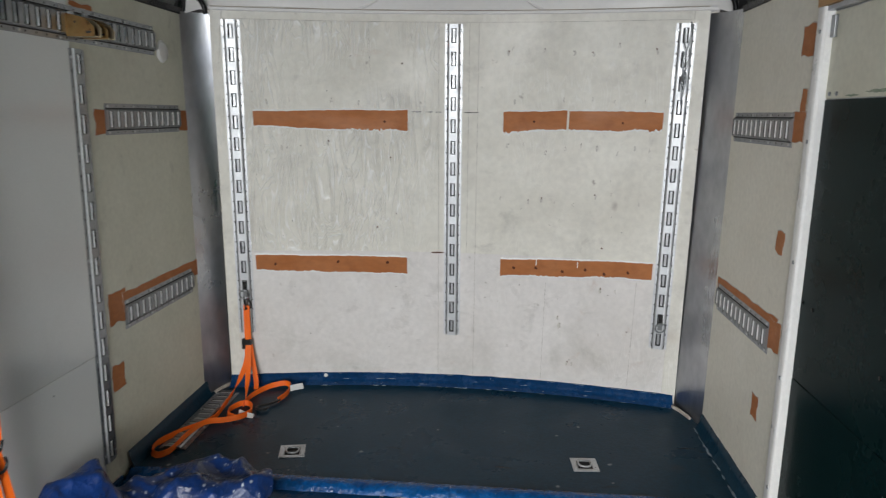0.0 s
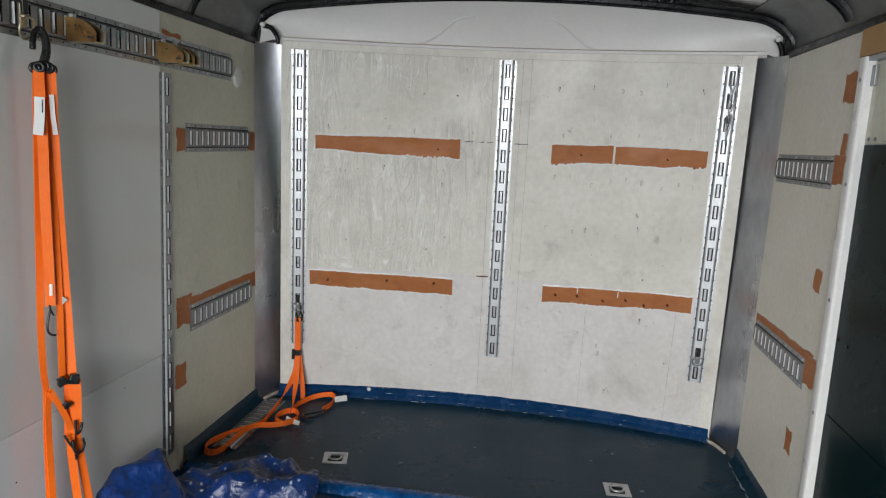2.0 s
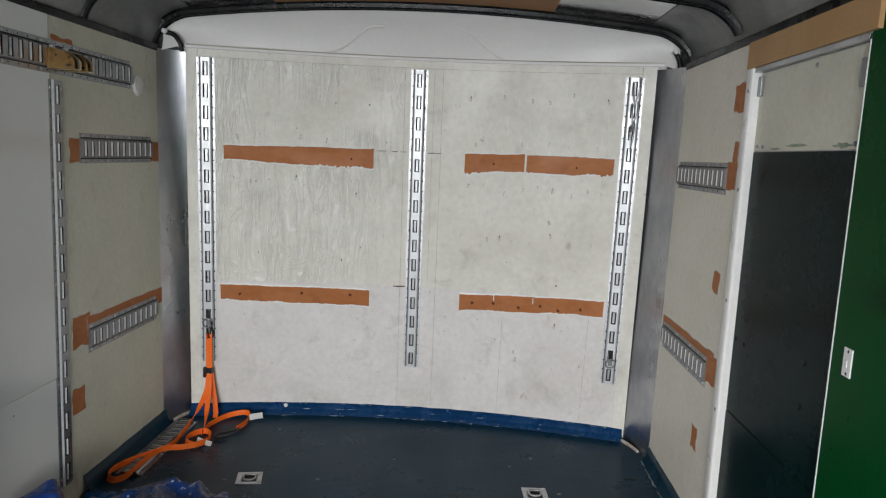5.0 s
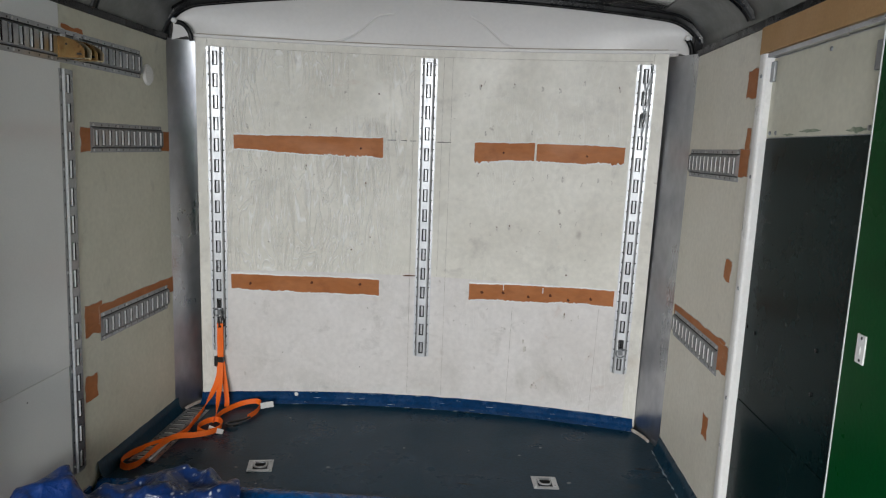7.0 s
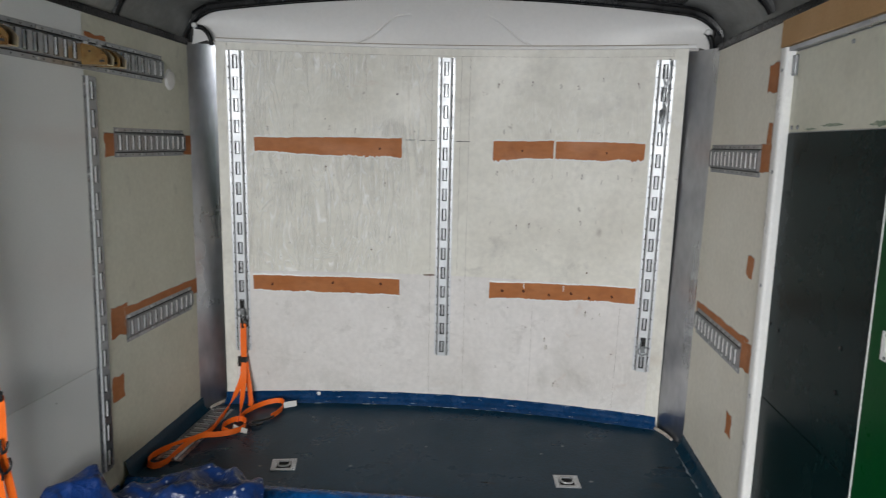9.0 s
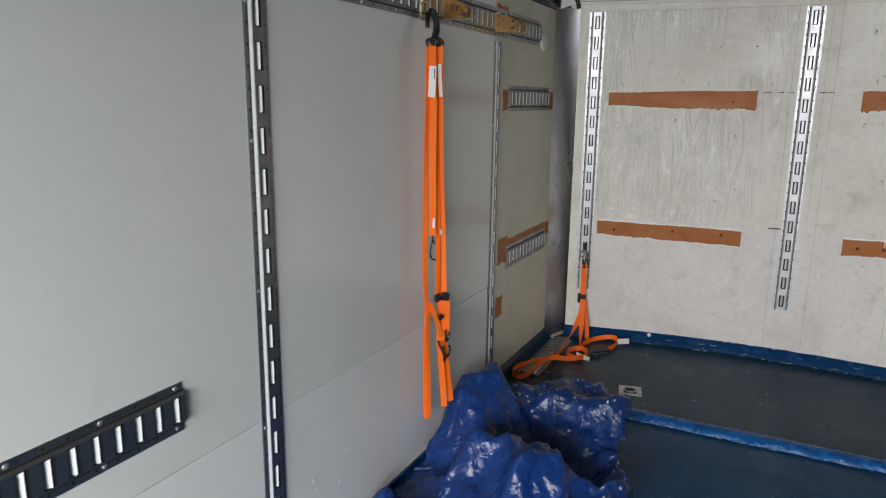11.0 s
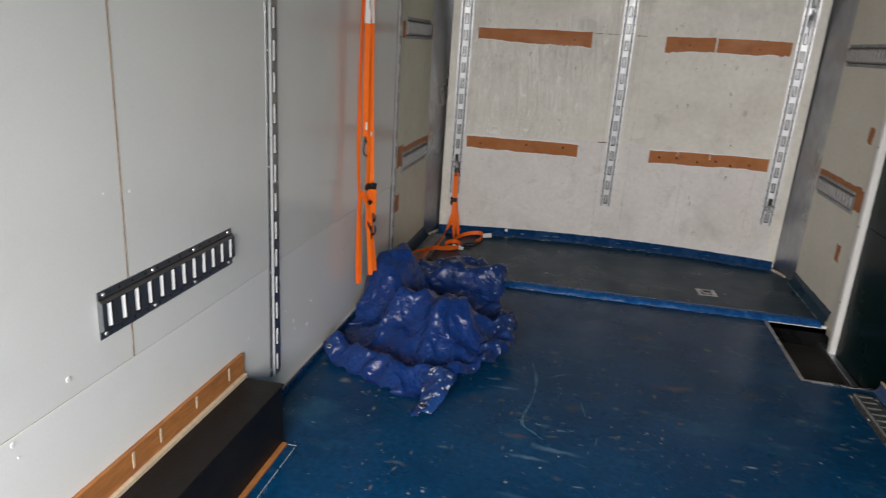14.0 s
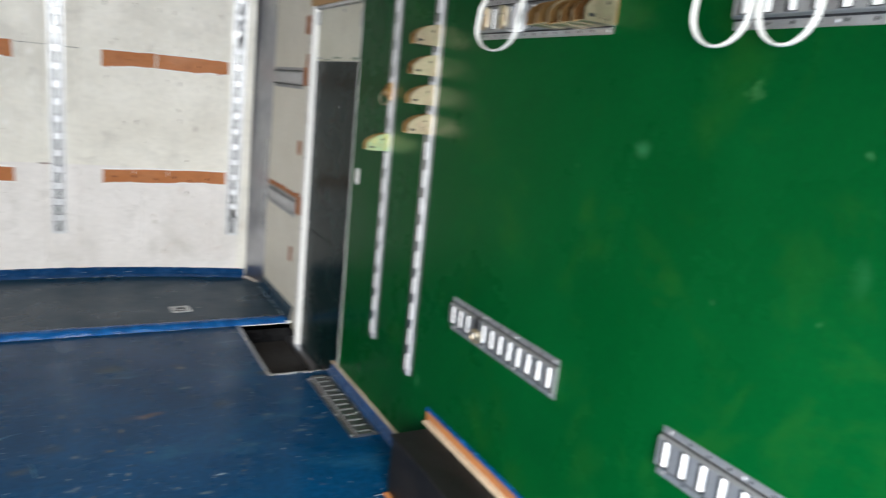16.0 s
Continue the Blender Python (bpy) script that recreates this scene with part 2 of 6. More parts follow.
def flecks(m, scale, stretch, rot, size, keep, col, where=None, soft=0.5):
    """Sparse irregular flecks over a material; where = (scale, low, high) gathers them in patches."""
    n, l = m.node_tree.nodes, m.node_tree.links
    b = n["Principled BSDF"]
    geo = n.new("ShaderNodeNewGeometry")
    wob = n.new("ShaderNodeTexNoise")
    wob.inputs["Scale"].default_value, wob.inputs["Detail"].default_value = scale * 1.7, 3
    l.new(geo.outputs["Position"], wob.inputs[0])
    mixv = n.new("ShaderNodeMix")
    mixv.data_type = "VECTOR"
    mixv.inputs[0].default_value = min(0.5, 0.35 / scale)
    l.new(geo.outputs["Position"], mixv.inputs[4])
    l.new(wob.outputs["Color"], mixv.inputs[5])
    mp = n.new("ShaderNodeMapping")
    mp.inputs["Scale"].default_value, mp.inputs["Rotation"].default_value = stretch, (0, 0, rot)
    l.new(mixv.outputs[1], mp.inputs[0])
    vo = n.new("ShaderNodeTexVoronoi")
    vo.inputs["Scale"].default_value = scale
    l.new(mp.outputs[0], vo.inputs[0])
    sep = n.new("ShaderNodeSeparateColor")
    l.new(vo.outputs["Color"], sep.inputs[0])
    rad = n.new("ShaderNodeMath")
    rad.operation = "MULTIPLY"
    rad.inputs[1].default_value = size
    l.new(sep.outputs[0], rad.inputs[0])
    inn = n.new("ShaderNodeMath")
    inn.operation = "MULTIPLY"
    inn.inputs[1].default_value = soft
    l.new(rad.outputs[0], inn.inputs[0])
    rg = n.new("ShaderNodeMapRange")
    l.new(vo.outputs["Distance"], rg.inputs[0])
    l.new(inn.outputs[0], rg.inputs[1])
    l.new(rad.outputs[0], rg.inputs[2])
    rg.inputs[3].default_value, rg.inputs[4].default_value = 1.0, 0.0
    kp = n.new("ShaderNodeMath")
    kp.operation = "GREATER_THAN"
    kp.inputs[1].default_value = 1 - keep
    l.new(sep.outputs[1], kp.inputs[0])
    fac = n.new("ShaderNodeMath")
    fac.operation = "MULTIPLY"
    l.new(rg.outputs[0], fac.inputs[0])
    l.new(kp.outputs[0], fac.inputs[1])
    if where:
        pn = n.new("ShaderNodeTexNoise")
        pn.inputs["Scale"].default_value, pn.inputs["Detail"].default_value = where[0], 3
        l.new(geo.outputs["Position"], pn.inputs[0])
        pr = n.new("ShaderNodeMapRange")
        pr.inputs[1].default_value, pr.inputs[2].default_value = where[1], where[2]
        l.new(pn.outputs[0], pr.inputs[0])
        f2 = n.new("ShaderNodeMath")
        f2.operation = "MULTIPLY"
        l.new(fac.outputs[0], f2.inputs[0])
        l.new(pr.outputs[0], f2.inputs[1])
        fac = f2
    mx = n.new("ShaderNodeMix")
    mx.data_type = "RGBA"
    l.new(fac.outputs[0], mx.inputs[0])
    l.new(b.inputs["Base Color"].links[0].from_socket, mx.inputs[6])
    mx.inputs[7].default_value = (*col, 1)
    l.new(mx.outputs[2], b.inputs["Base Color"])


flecks(M["floor"], 9.0, (1, 1.3, 1), 0.3, 0.30, 0.32, (0.16, 0.17, 0.15), (2.0, 0.42, 0.6), 0.1)
flecks(M["floor"], 22.0, (1, 1, 1), 1.1, 0.2, 0.24, (0.36, 0.38, 0.37), (1.3, 0.4, 0.6), 0.2)
flecks(M["floor"], 9.0, (0.35, 2.6, 1), 0.6, 0.24, 0.22, (0.16, 0.24, 0.29), (2.4, 0.45, 0.6), 0.1)
flecks(M["floor"], 8.0, (3.2, 0.4, 1), 0.2, 0.2, 0.2, (0.2, 0.26, 0.29), (2.1, 0.45, 0.6), 0.1)
flecks(M["floor"], 6.0, (1, 1.6, 1), 0.9, 0.5, 0.4, (0.05, 0.055, 0.05), (1.6, 0.46, 0.6), 0.0)
flecks(M["floor"], 15.0, (1, 1.6, 1), 1.7, 0.34, 0.22, (0.12, 0.105, 0.075), (1.8, 0.46, 0.56), 0.0)
flecks(M["floor"], 5.0, (0.7, 2.2, 1), 0.15, 0.30, 0.25, (0.13, 0.085, 0.06), (2.3, 0.46, 0.6), 0.0)
flecks(M["floor"], 30.0, (0.45, 2.4, 1), 0.5, 0.22, 0.3, (0.40, 0.43, 0.44), (2.9, 0.47, 0.6), 0.1)
flecks(M["floor"], 13.0, (0.6, 1.7, 1), 0.4, 0.36, 0.4, (0.11, 0.15, 0.16), (1.5, 0.40, 0.55), 0.0)
flecks(M["floor"], 19.0, (1.6, 0.7, 1), -0.3, 0.30, 0.3, (0.20, 0.19, 0.15), (1.9, 0.44, 0.56), 0.0)
flecks(M["floor"], 34.0, (1, 1.5, 1), 0.5, 0.30, 0.25, (0.22, 0.23, 0.22), (1.8, 0.5, 0.6), 0.0)
flecks(M["floor"], 7.0, (0.45, 2.6, 1), 0.08, 0.34, 0.34, (0.10, 0.19, 0.27), (2.6, 0.42, 0.58), 0.0)
flecks(M["floor"], 17.0, (0.5, 2.2, 1), -0.12, 0.26, 0.22, (0.30, 0.36, 0.40), (3.1, 0.46, 0.6), 0.0)
M["platform"] = mat("dark_blue_platform_paint", (0.002, 0.026, 0.051), 0.32, col2=(0.004, 0.03, 0.052), scale=3, mix=0.9, fine=70, fine_amt=0.2, bump=0.08,
                    spots=(0.09, 0.07, 0.06), spot_scale=8.0, spot_size=0.1, rough_var=0.12, spec=0.13)
flecks(M["platform"], 5.0, (1, 1.4, 1), 0.4, 0.5, 0.3, (0.07, 0.055, 0.045), (1.7, 0.5, 0.62), 0.0)
flecks(M["platform"], 15.0, (1, 1, 1), 0.4, 0.2, 0.2, (0.2, 0.22, 0.23))
flecks(M["platform"], 9.0, (0.5, 2.5, 1), 0.9, 0.25, 0.2, (0.004, 0.006, 0.008), None, 0.2)

M["bead"] = mat("blue_sealant", (0.002, 0.05, 0.18), 0.22, col2=(0.003, 0.09, 0.29), scale=12, mix=1.0, fine=45, fine_amt=0.3, bump=0.9,
                spots=(0.5, 0.56, 0.6), spot_scale=26.0, spot_size=0.14, spec=0.3)
M["cove"] = mat("blue_cove_paint", (0.003, 0.032, 0.10), 0.26, col2=(0.004, 0.046, 0.145), scale=10, mix=0.9, fine=60, fine_amt=0.2, bump=0.25,
                spots=(0.55, 0.6, 0.63), spot_scale=20.0, spot_size=0.12, spec=0.3)
M["steel"] = mat("galvanised_steel", (0.31, 0.32, 0.33), 0.36, 0.95, col2=(0.24, 0.25, 0.26), scale=25, mix=0.8, fine=200, fine_amt=0.1, bump=0.02, rough_var=0.07)
M["bright"] = mat("pale_galvanised_steel", (0.68, 0.69, 0.70), 0.45, 0.55, col2=(0.60, 0.61, 0.63), scale=18, mix=0.8, fine=200, fine_amt=0.06, bump=0.02, rough_var=0.08)
M["midsteel"] = mat("mid_grey_galvanised_steel", (0.50, 0.51, 0.52), 0.38, 0.8, col2=(0.42, 0.43, 0.44), scale=22, mix=0.8, fine=200, fine_amt=0.1, bump=0.02, rough_var=0.07)
M["slotgrey"] = mat("grey_slot_steel", (0.5, 0.51, 0.52), 0.4, 0.7, col2=(0.42, 0.43, 0.44), scale=20, mix=0.8, fine=200, fine_amt=0.08, bump=0.0)
# track lips and edges: the doorway's highlight is put into these pale colours
M["lip"] = mat("bright_steel_and_lip_glint", (0.9, 0.9, 0.9), 0.45, 0.15, col2=(0.84, 0.84, 0.84), scale=25, mix=0.8, fine=200, fine_amt=0.05, bump=0.0, rough_var=0.05)
M["edge"] = mat("steel_edge_highlight", (0.80, 0.81, 0.82), 0.34, 0.4, col2=(0.70, 0.71, 0.72), scale=12, mix=0.8, fine=120, fine_amt=0.1, bump=0.0, rough_var=0.06)
M["alu"] = mat("brushed_aluminium", (0.58, 0.59, 0.60), 0.31, 1.0, col2=(0.37, 0.38, 0.425), scale=3.0, mix=0.9, fine=30, fine_amt=0.08, bump=0.03,
               stretch=(1, 1, 0.5))
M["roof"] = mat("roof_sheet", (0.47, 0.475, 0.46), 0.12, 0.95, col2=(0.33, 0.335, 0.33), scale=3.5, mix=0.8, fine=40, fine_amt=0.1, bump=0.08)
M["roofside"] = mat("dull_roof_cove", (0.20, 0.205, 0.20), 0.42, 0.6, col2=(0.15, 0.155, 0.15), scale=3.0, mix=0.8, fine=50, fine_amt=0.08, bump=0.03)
M["black"] = mat("black_steel", (0.004, 0.004, 0.0045), 0.27, 0.0, col2=(0.009, 0.009, 0.0095), scale=8, mix=0.8, fine=120, fine_amt=0.2, bump=0.06, spec=0.2)
M["box"] = mat("black_box_paint", (0.007, 0.0065, 0.0065), 0.5, 0.0, col2=(0.012, 0.011, 0.011), scale=6, mix=0.8, fine=150, fine_amt=0.25, bump=0.12,
               spots=(0.2, 0.19, 0.18), spot_scale=24.0, spot_size=0.05, spec=0.25)
M["well"] = mat("dirty_step_well", (0.010, 0.008, 0.0075), 0.7, 0.0, col2=(0.028, 0.022, 0.018), scale=7, mix=0.9, fine=90, fine_amt=0.3, bump=0.2)
M["white"] = mat("white_enamel", (0.8, 0.79, 0.77), 0.35, col2=(0.74, 0.73, 0.70), scale=9, mix=0.6, fine=90, fine_amt=0.03, bump=0.02)
M["cap"] = mat("white_fibreglass", (0.76, 0.74, 0.72), 0.42, col2=(0.70, 0.685, 0.67), scale=1.8, mix=0.8, fine=60, fine_amt=0.02, bump=0.02)
M["wood"] = mat("bare_plywood", (0.43, 0.150, 0.040), 0.65, col2=(0.37, 0.122, 0.032), scale=5, mix=0.9, fine=28, fine_amt=0.08, bump=0.10,
                stretch=(0.9, 1, 2))
smudges(M["wood"], ((4.0, 0.52, 0.74, 0.4, (0.29, 0.085, 0.02)), (14.0, 0.56, 0.74, 0.45, (0.24, 0.07, 0.018))))
M["trimwood"] = mat("raw_wood_edge", (0.42, 0.165, 0.048), 0.6, col2=(0.30, 0.11, 0.033), scale=9, mix=0.9, fine=40, fine_amt=0.15, bump=0.1,
                    stretch=(2, 0.6, 4))
M["board"] = mat("brown_board", (0.30, 0.145, 0.05), 0.7, col2=(0.26, 0.12, 0.042), scale=3, mix=0.8, fine=120, fine_amt=0.06, bump=0.05)
M["tan"] = mat("tan_board", (0.47, 0.28, 0.125), 0.7, col2=(0.41, 0.24, 0.10), scale=4, mix=0.8, fine=130, fine_amt=0.06, bump=0.05)
M["palewood"] = mat("pale_wood", (0.62, 0.5, 0.36), 0.7, col2=(0.5, 0.38, 0.26), scale=8, mix=0.8, fine=60, fine_amt=0.1, bump=0.1)
M["orange"] = mat("orange_webbing", (0.97, 0.17, 0.006), 0.6, col2=(0.9, 0.135, 0.005), scale=14, mix=0.8, fine=220, fine_amt=0.04, bump=0.12)
M["hook"] = mat("black_coated_steel", (0.012, 0.012, 0.012), 0.35, col2=(0.02, 0.02, 0.02), scale=20, mix=0.8, fine=90, fine_amt=0.1, bump=0.03)
M["zinc"] = mat("yellow_zinc_plate", (0.56, 0.44, 0.31), 0.40, 0.85, col2=(0.50, 0.46, 0.30), scale=16, mix=1.0, fine=60, fine_amt=0.1, bump=0.03)
M["zincgreen"] = mat("iridescent_zinc_plate", (0.56, 0.52, 0.22), 0.38, 0.7, col2=(0.26, 0.50, 0.34), scale=18, mix=1.0, fine=60, fine_amt=0.1, bump=0.03)
M["zincbrown"] = mat("brown_and_shaded_zinc_plate", (0.30, 0.15, 0.055), 0.34, 0.8, col2=(0.40, 0.26, 0.10), scale=20, mix=1.0, fine=60, fine_amt=0.12, bump=0.03)
M["label"] = mat("white_label", (0.8, 0.8, 0.78), 0.5, fine_amt=0.03, mix=0.2)
# print and holes, also the painted shade in track slots and grooves
M["inkshade"] = mat("black_ink_and_recess_shade", (0.014, 0.014, 0.015), 0.6, fine_amt=0.03, mix=0.2)
M["tarp"] = mat("blue_tarpaulin", (0.0045, 0.024, 0.118), 0.27, col2=(0.007, 0.037, 0.165), scale=6, mix=0.9, fine=70, fine_amt=0.12, bump=0.3, rough_var=0.08, spec=0.4)
M["tarpflap"] = mat("smeared_blue_tarpaulin", (0.0055, 0.030, 0.13), 0.34, col2=(0.01, 0.05, 0.19), scale=9, mix=0.9, fine=70, fine_amt=0.15, bump=0.3, spec=0.4)
flecks(M["tarpflap"], 22.0, (1, 2.2, 1.4), 0.7, 0.55, 0.75, (0.5, 0.53, 0.58), (9.0, 0.36, 0.5), 0.1)
flecks(M["tarpflap"], 48.0, (1.6, 1, 1), 0.2, 0.5, 0.75, (0.62, 0.64, 0.66), (6.0, 0.36, 0.46))
M["tarpspot"] = mat("spattered_blue_tarpaulin", (0.0035, 0.019, 0.085), 0.31, col2=(0.0055, 0.03, 0.13), scale=6, mix=0.9, fine=70, fine_amt=0.12, bump=0.3, rough_var=0.08, spec=0.4)
flecks(M["tarpspot"], 28.0, (1, 1.9, 1.3), 0.7, 0.34, 0.45, (0.42, 0.46, 0.52), (6.0, 0.46, 0.58), 0.0)
flecks(M["tarpspot"], 40.0, (1.3, 1, 1), 0.2, 0.45, 0.6, (0.55, 0.58, 0.62), (6.0, 0.42, 0.54), 0.2)
flecks(M["tarp"], 30.0, (1, 1.8, 1.3), 0.9, 0.16, 0.22, (0.42, 0.45, 0.5), (5.0, 0.54, 0.64), 0.1)
flecks(M["tarp"], 60.0, (1.4, 1, 1.3), 0.2, 0.26, 0.35, (0.40, 0.43, 0.5), (5.2, 0.55, 0.65), 0.1)
flecks(M["tarp"], 12.0, (0.8, 1.6, 1), 0.5, 0.4, 0.35, (0.035, 0.075, 0.20), (3.6, 0.5, 0.6), 0.0)
def creases(m, scale, strength):
    """Sharp little folds: a network of raised lines."""
    n, l = m.node_tree.nodes, m.node_tree.links
    b = n["Principled BSDF"]
    geo = n.new("ShaderNodeNewGeometry")
    wob = n.new("ShaderNodeTexNoise")
    wob.inputs["Scale"].default_value = scale * 0.8
    l.new(geo.outputs["Position"], wob.inputs[0])
    mixv = n.new("ShaderNodeMix")
    mixv.data_type = "VECTOR"
    mixv.inputs[0].default_value = 0.9 / scale
    l.new(geo.outputs["Position"], mixv.inputs[4])
    l.new(wob.outputs["Color"], mixv.inputs[5])
    vo = n.new("ShaderNodeTexVoronoi")
    vo.feature = "DISTANCE_TO_EDGE"
    vo.inputs["Scale"].default_value = scale
    l.new(mixv.outputs[1], vo.inputs[0])
    rg = n.new("ShaderNodeMapRange")
    rg.inputs[1].default_value, rg.inputs[2].default_value = 0.0, 0.25
    rg.inputs[3].default_value, rg.inputs[4].default_value = 1.0, 0.0
    l.new(vo.outputs["Distance"], rg.inputs[0])
    bp = n.new("ShaderNodeBump")
    bp.inputs["Strength"].default_value, bp.inputs["Distance"].default_value = strength, 0.006
    l.new(rg.outputs[0], bp.inputs["Height"])
    l.new(b.inputs["Normal"].links[0].from_socket, bp.inputs["Normal"])
    l.new(bp.outputs[0], b.inputs["Normal"])


for k in ("tarp", "tarpflap", "tarpspot"):
    creases(M[k], 9.0, 0.45)
    creases(M[k], 24.0, 0.25)
smudges(M["green"], ((3.4, 0.54, 0.76, 0.45, (0.016, 0.085, 0.010)), (1.1, 0.52, 0.74, 0.35, (0.0004, 0.034, 0.008))))
flecks(M["green"], 4.2, (1, 1, 0.7), 0.0, 0.13, 0.6, (0.020, 0.12, 0.045), (1.2, 0.34, 0.52), 0.0)
flecks(M["green"], 10.0, (1, 1.4, 1), 0.3, 0.11, 0.35, (0.04, 0.15, 0.06), (2.0, 0.40, 0.56), 0.0)
for k in ("ply", "plylow", "plygrain"):
    flecks(M[k], 5.5, (1, 1, 0.8), 0.0, 0.34, 0.45, (0.52, 0.46, 0.39), (2.2, 0.46, 0.62), 0.0)
    flecks(M[k], 14.0, (1, 1, 0.6), 0.0, 0.34, 0.25, (0.40, 0.36, 0.32), (2.6, 0.48, 0.62), 0.0)
M["ringwhite"] = mat("white_coated_hanger", (0.70, 0.70, 0.67), 0.35, fine_amt=0.03, mix=0.3)
M["ground"] = mat("ground", (0.12, 0.12, 0.11), 0.9, col2=(0.09, 0.1, 0.07), scale=1.0, mix=0.9, fine=40, fine_amt=0.3, bump=0.3)
M["shell"] = mat("outer_shell", (0.5, 0.5, 0.5), 0.4, col2=(0.45, 0.45, 0.45), scale=2, mix=0.5)
M["filler"] = mat("dirty_white_filler", (0.6, 0.55, 0.5), 0.7, col2=(0.4, 0.33, 0.27), scale=30, mix=1.0, fine=90, fine_amt=0.15, bump=0.2)
M["chip"] = mat("chipped_pale_paint", (0.5, 0.54, 0.57), 0.5, col2=(0.2, 0.3, 0.4), scale=40, mix=1.0, fine=120, fine_amt=0.3)
M["scuff"] = mat("pale_scuff", (0.03, 0.15, 0.25), 0.4, col2=(0.003, 0.036, 0.09), scale=30, mix=1.0, fine=120, fine_amt=0.3, bump=0.05)


# ---------------------------------------------------------------- mesh helpers
def box(bm, x0, x1, y0, y1, z0, z1):
    v = [bm.verts.new(p) for p in ((x0, y0, z0), (x1, y0, z0), (x1, y1, z0), (x0, y1, z0),
                                   (x0, y0, z1), (x1, y0, z1), (x1, y1, z1), (x0, y1, z1))]
    for f in ((0, 3, 2, 1), (4, 5, 6, 7), (0, 1, 5, 4), (1, 2, 6, 5), (2, 3, 7, 6), (3, 0, 4, 7)):
        bm.faces.new([v[i] for i in f])


def sheet(bm, rows, thick=None, closed=False):
    """Quads between rows of points."""
    g = [[bm.verts.new(p) for p in r] for r in rows]
    for a, b in zip(g, g[1:]):
        k = len(a)
        for i in range(k if closed else k - 1):
            bm.faces.new((a[i], a[(i + 1) % k], b[(i + 1) % k], b[i]))
    return g


def tube(bm, pts, r, sides=8, flat=1.0, axis=None, cap=True):
    """A round or flattened bar along a path. axis: direction of the flat width."""
    pts = [Vector(p) for p in pts]
    rows = []
    for i, p in enumerate(pts):
        d = (pts[min(i + 1, len(pts) - 1)] - pts[max(i - 1, 0)]).normalized()
        a = Vector(axis) if axis is not None else (Vector((0, 0, 1)) if abs(d.z) < 0.9 else Vector((1, 0, 0)))
        u = (a - d * a.dot(d)).normalized()
        w = d.cross(u)
        rows.append([p + u * math.cos(t) * r + w * math.sin(t) * r * flat for t in (2 * math.pi * k / sides for k in range(sides))])
    g = sheet(bm, rows, closed=True)
    if cap:
        bm.faces.new(g[0][::-1])
        bm.faces.new(g[-1])


def ribbon(bm, pts, width, axis, thick=0.0025):
    """A flat webbing strap along a path, its width along axis (one vector, or one per point)."""
    pts = [Vector(p) for p in pts]
    rows = []
    for i, p in enumerate(pts):
        d = (pts[min(i + 1, len(pts) - 1)] - pts[max(i - 1, 0)]).normalized()
        a = Vector(axis[i]) if isinstance(axis[0], (tuple, list, Vector)) else Vector(axis)
        u = (a - d * a.dot(d)).normalized() * width / 2
        w = d.cross(u).normalized() * thick / 2
        rows.append([p - u - w, p + u - w, p + u + w, p - u + w])
    g = sheet(bm, rows, closed=True)
    bm.faces.new(g[0][::-1])
    bm.faces.new(g[-1])


def smooth_path(pts, n=8):
    """Catmull-Rom through the points."""
    pts = [Vector(p) for p in pts]
    out = []
    for i in range(len(pts) - 1):
        a, b, c, d = pts[max(i - 1, 0)], pts[i], pts[i + 1], pts[min(i + 2, len(pts) - 1)]
        for k in range(n):
            t = k / n
            out.append(0.5 * ((2 * b) + (c - a) * t + (2 * a - 5 * b + 4 * c - d) * t * t + (3 * b - a - 3 * c + d) * t ** 3))
    out.append(pts[-1])
    return out


def disc(bm, m, r, h, sides=10):
    """A low round head, in the plane of matrix m, rising along its z."""
    rows = [[m @ Vector((math.cos(2 * math.pi * k / sides) * q, math.sin(2 * math.pi * k / sides) * q, z)) for k in range(sides)]
            for q, z in ((r, 0), (r * 0.9, h * 0.7), (r * 0.45, h))]
    g = sheet(bm, rows, closed=True)
    bm.faces.new(g[-1])


def torus(bm, m, big, r, n=20, k=8):
    rows = [[m @ Vector((math.cos(a) * (big + r * math.cos(b)), math.sin(a) * (big + r * math.cos(b)), r * math.sin(b)))
             for b in (2 * math.pi * j / k for j in range(k))] for a in (2 * math.pi * i / n for i in range(n + 1))]
    sheet(bm, rows, closed=True)


def finish(name, bm, material, smooth=False, bevel=0.0):
    bmesh.ops.remove_doubles(bm, verts=bm.verts, dist=1e-6)
    bmesh.ops.recalc_face_normals(bm, faces=bm.faces)
    me = bpy.data.meshes.new(name)
    bm.to_mesh(me)
    bm.free()
    me.materials.append(material)
    if smooth:
        for p in me.polygons:
            p.use_smooth = True
    ob = new(name, me)
    if bevel:
        mod = ob.modifiers.new("bevel", "BEVEL")
        mod.width, mod.segments, mod.limit_method = bevel, 2, "ANGLE"
    return ob


def part(name, bm, material, parent, label="", smooth=False, bevel=0.0):
    ob = finish(name, bm, material, smooth, bevel)
    ob.parent = parent
    if label:
        ob["label"] = label
    return ob


def structure(name, bm, material, label, category, smooth=False, bevel=0.0):
    return tagged(finish(name, bm, material, smooth, bevel), label, category, kind="structure")


def empty(name, m, label, category, group=""):
    ob = new(name)
    ob.empty_display_size = 0.05
    ob.matrix_basis = m
    return tagged(ob, label, category, group)


def boxes(*bs):
    bm = bmesh.new()
    for b in bs:
        box(bm, *b)
    return bm


# ---------------------------------------------------------------- the setting
def front_y(x, z):
    """The bowed, slightly leaning front wall."""
    return 0.045 - 0.12 * (x / 1.04) ** 2 + 0.16 * (1.85 - z) / 1.55


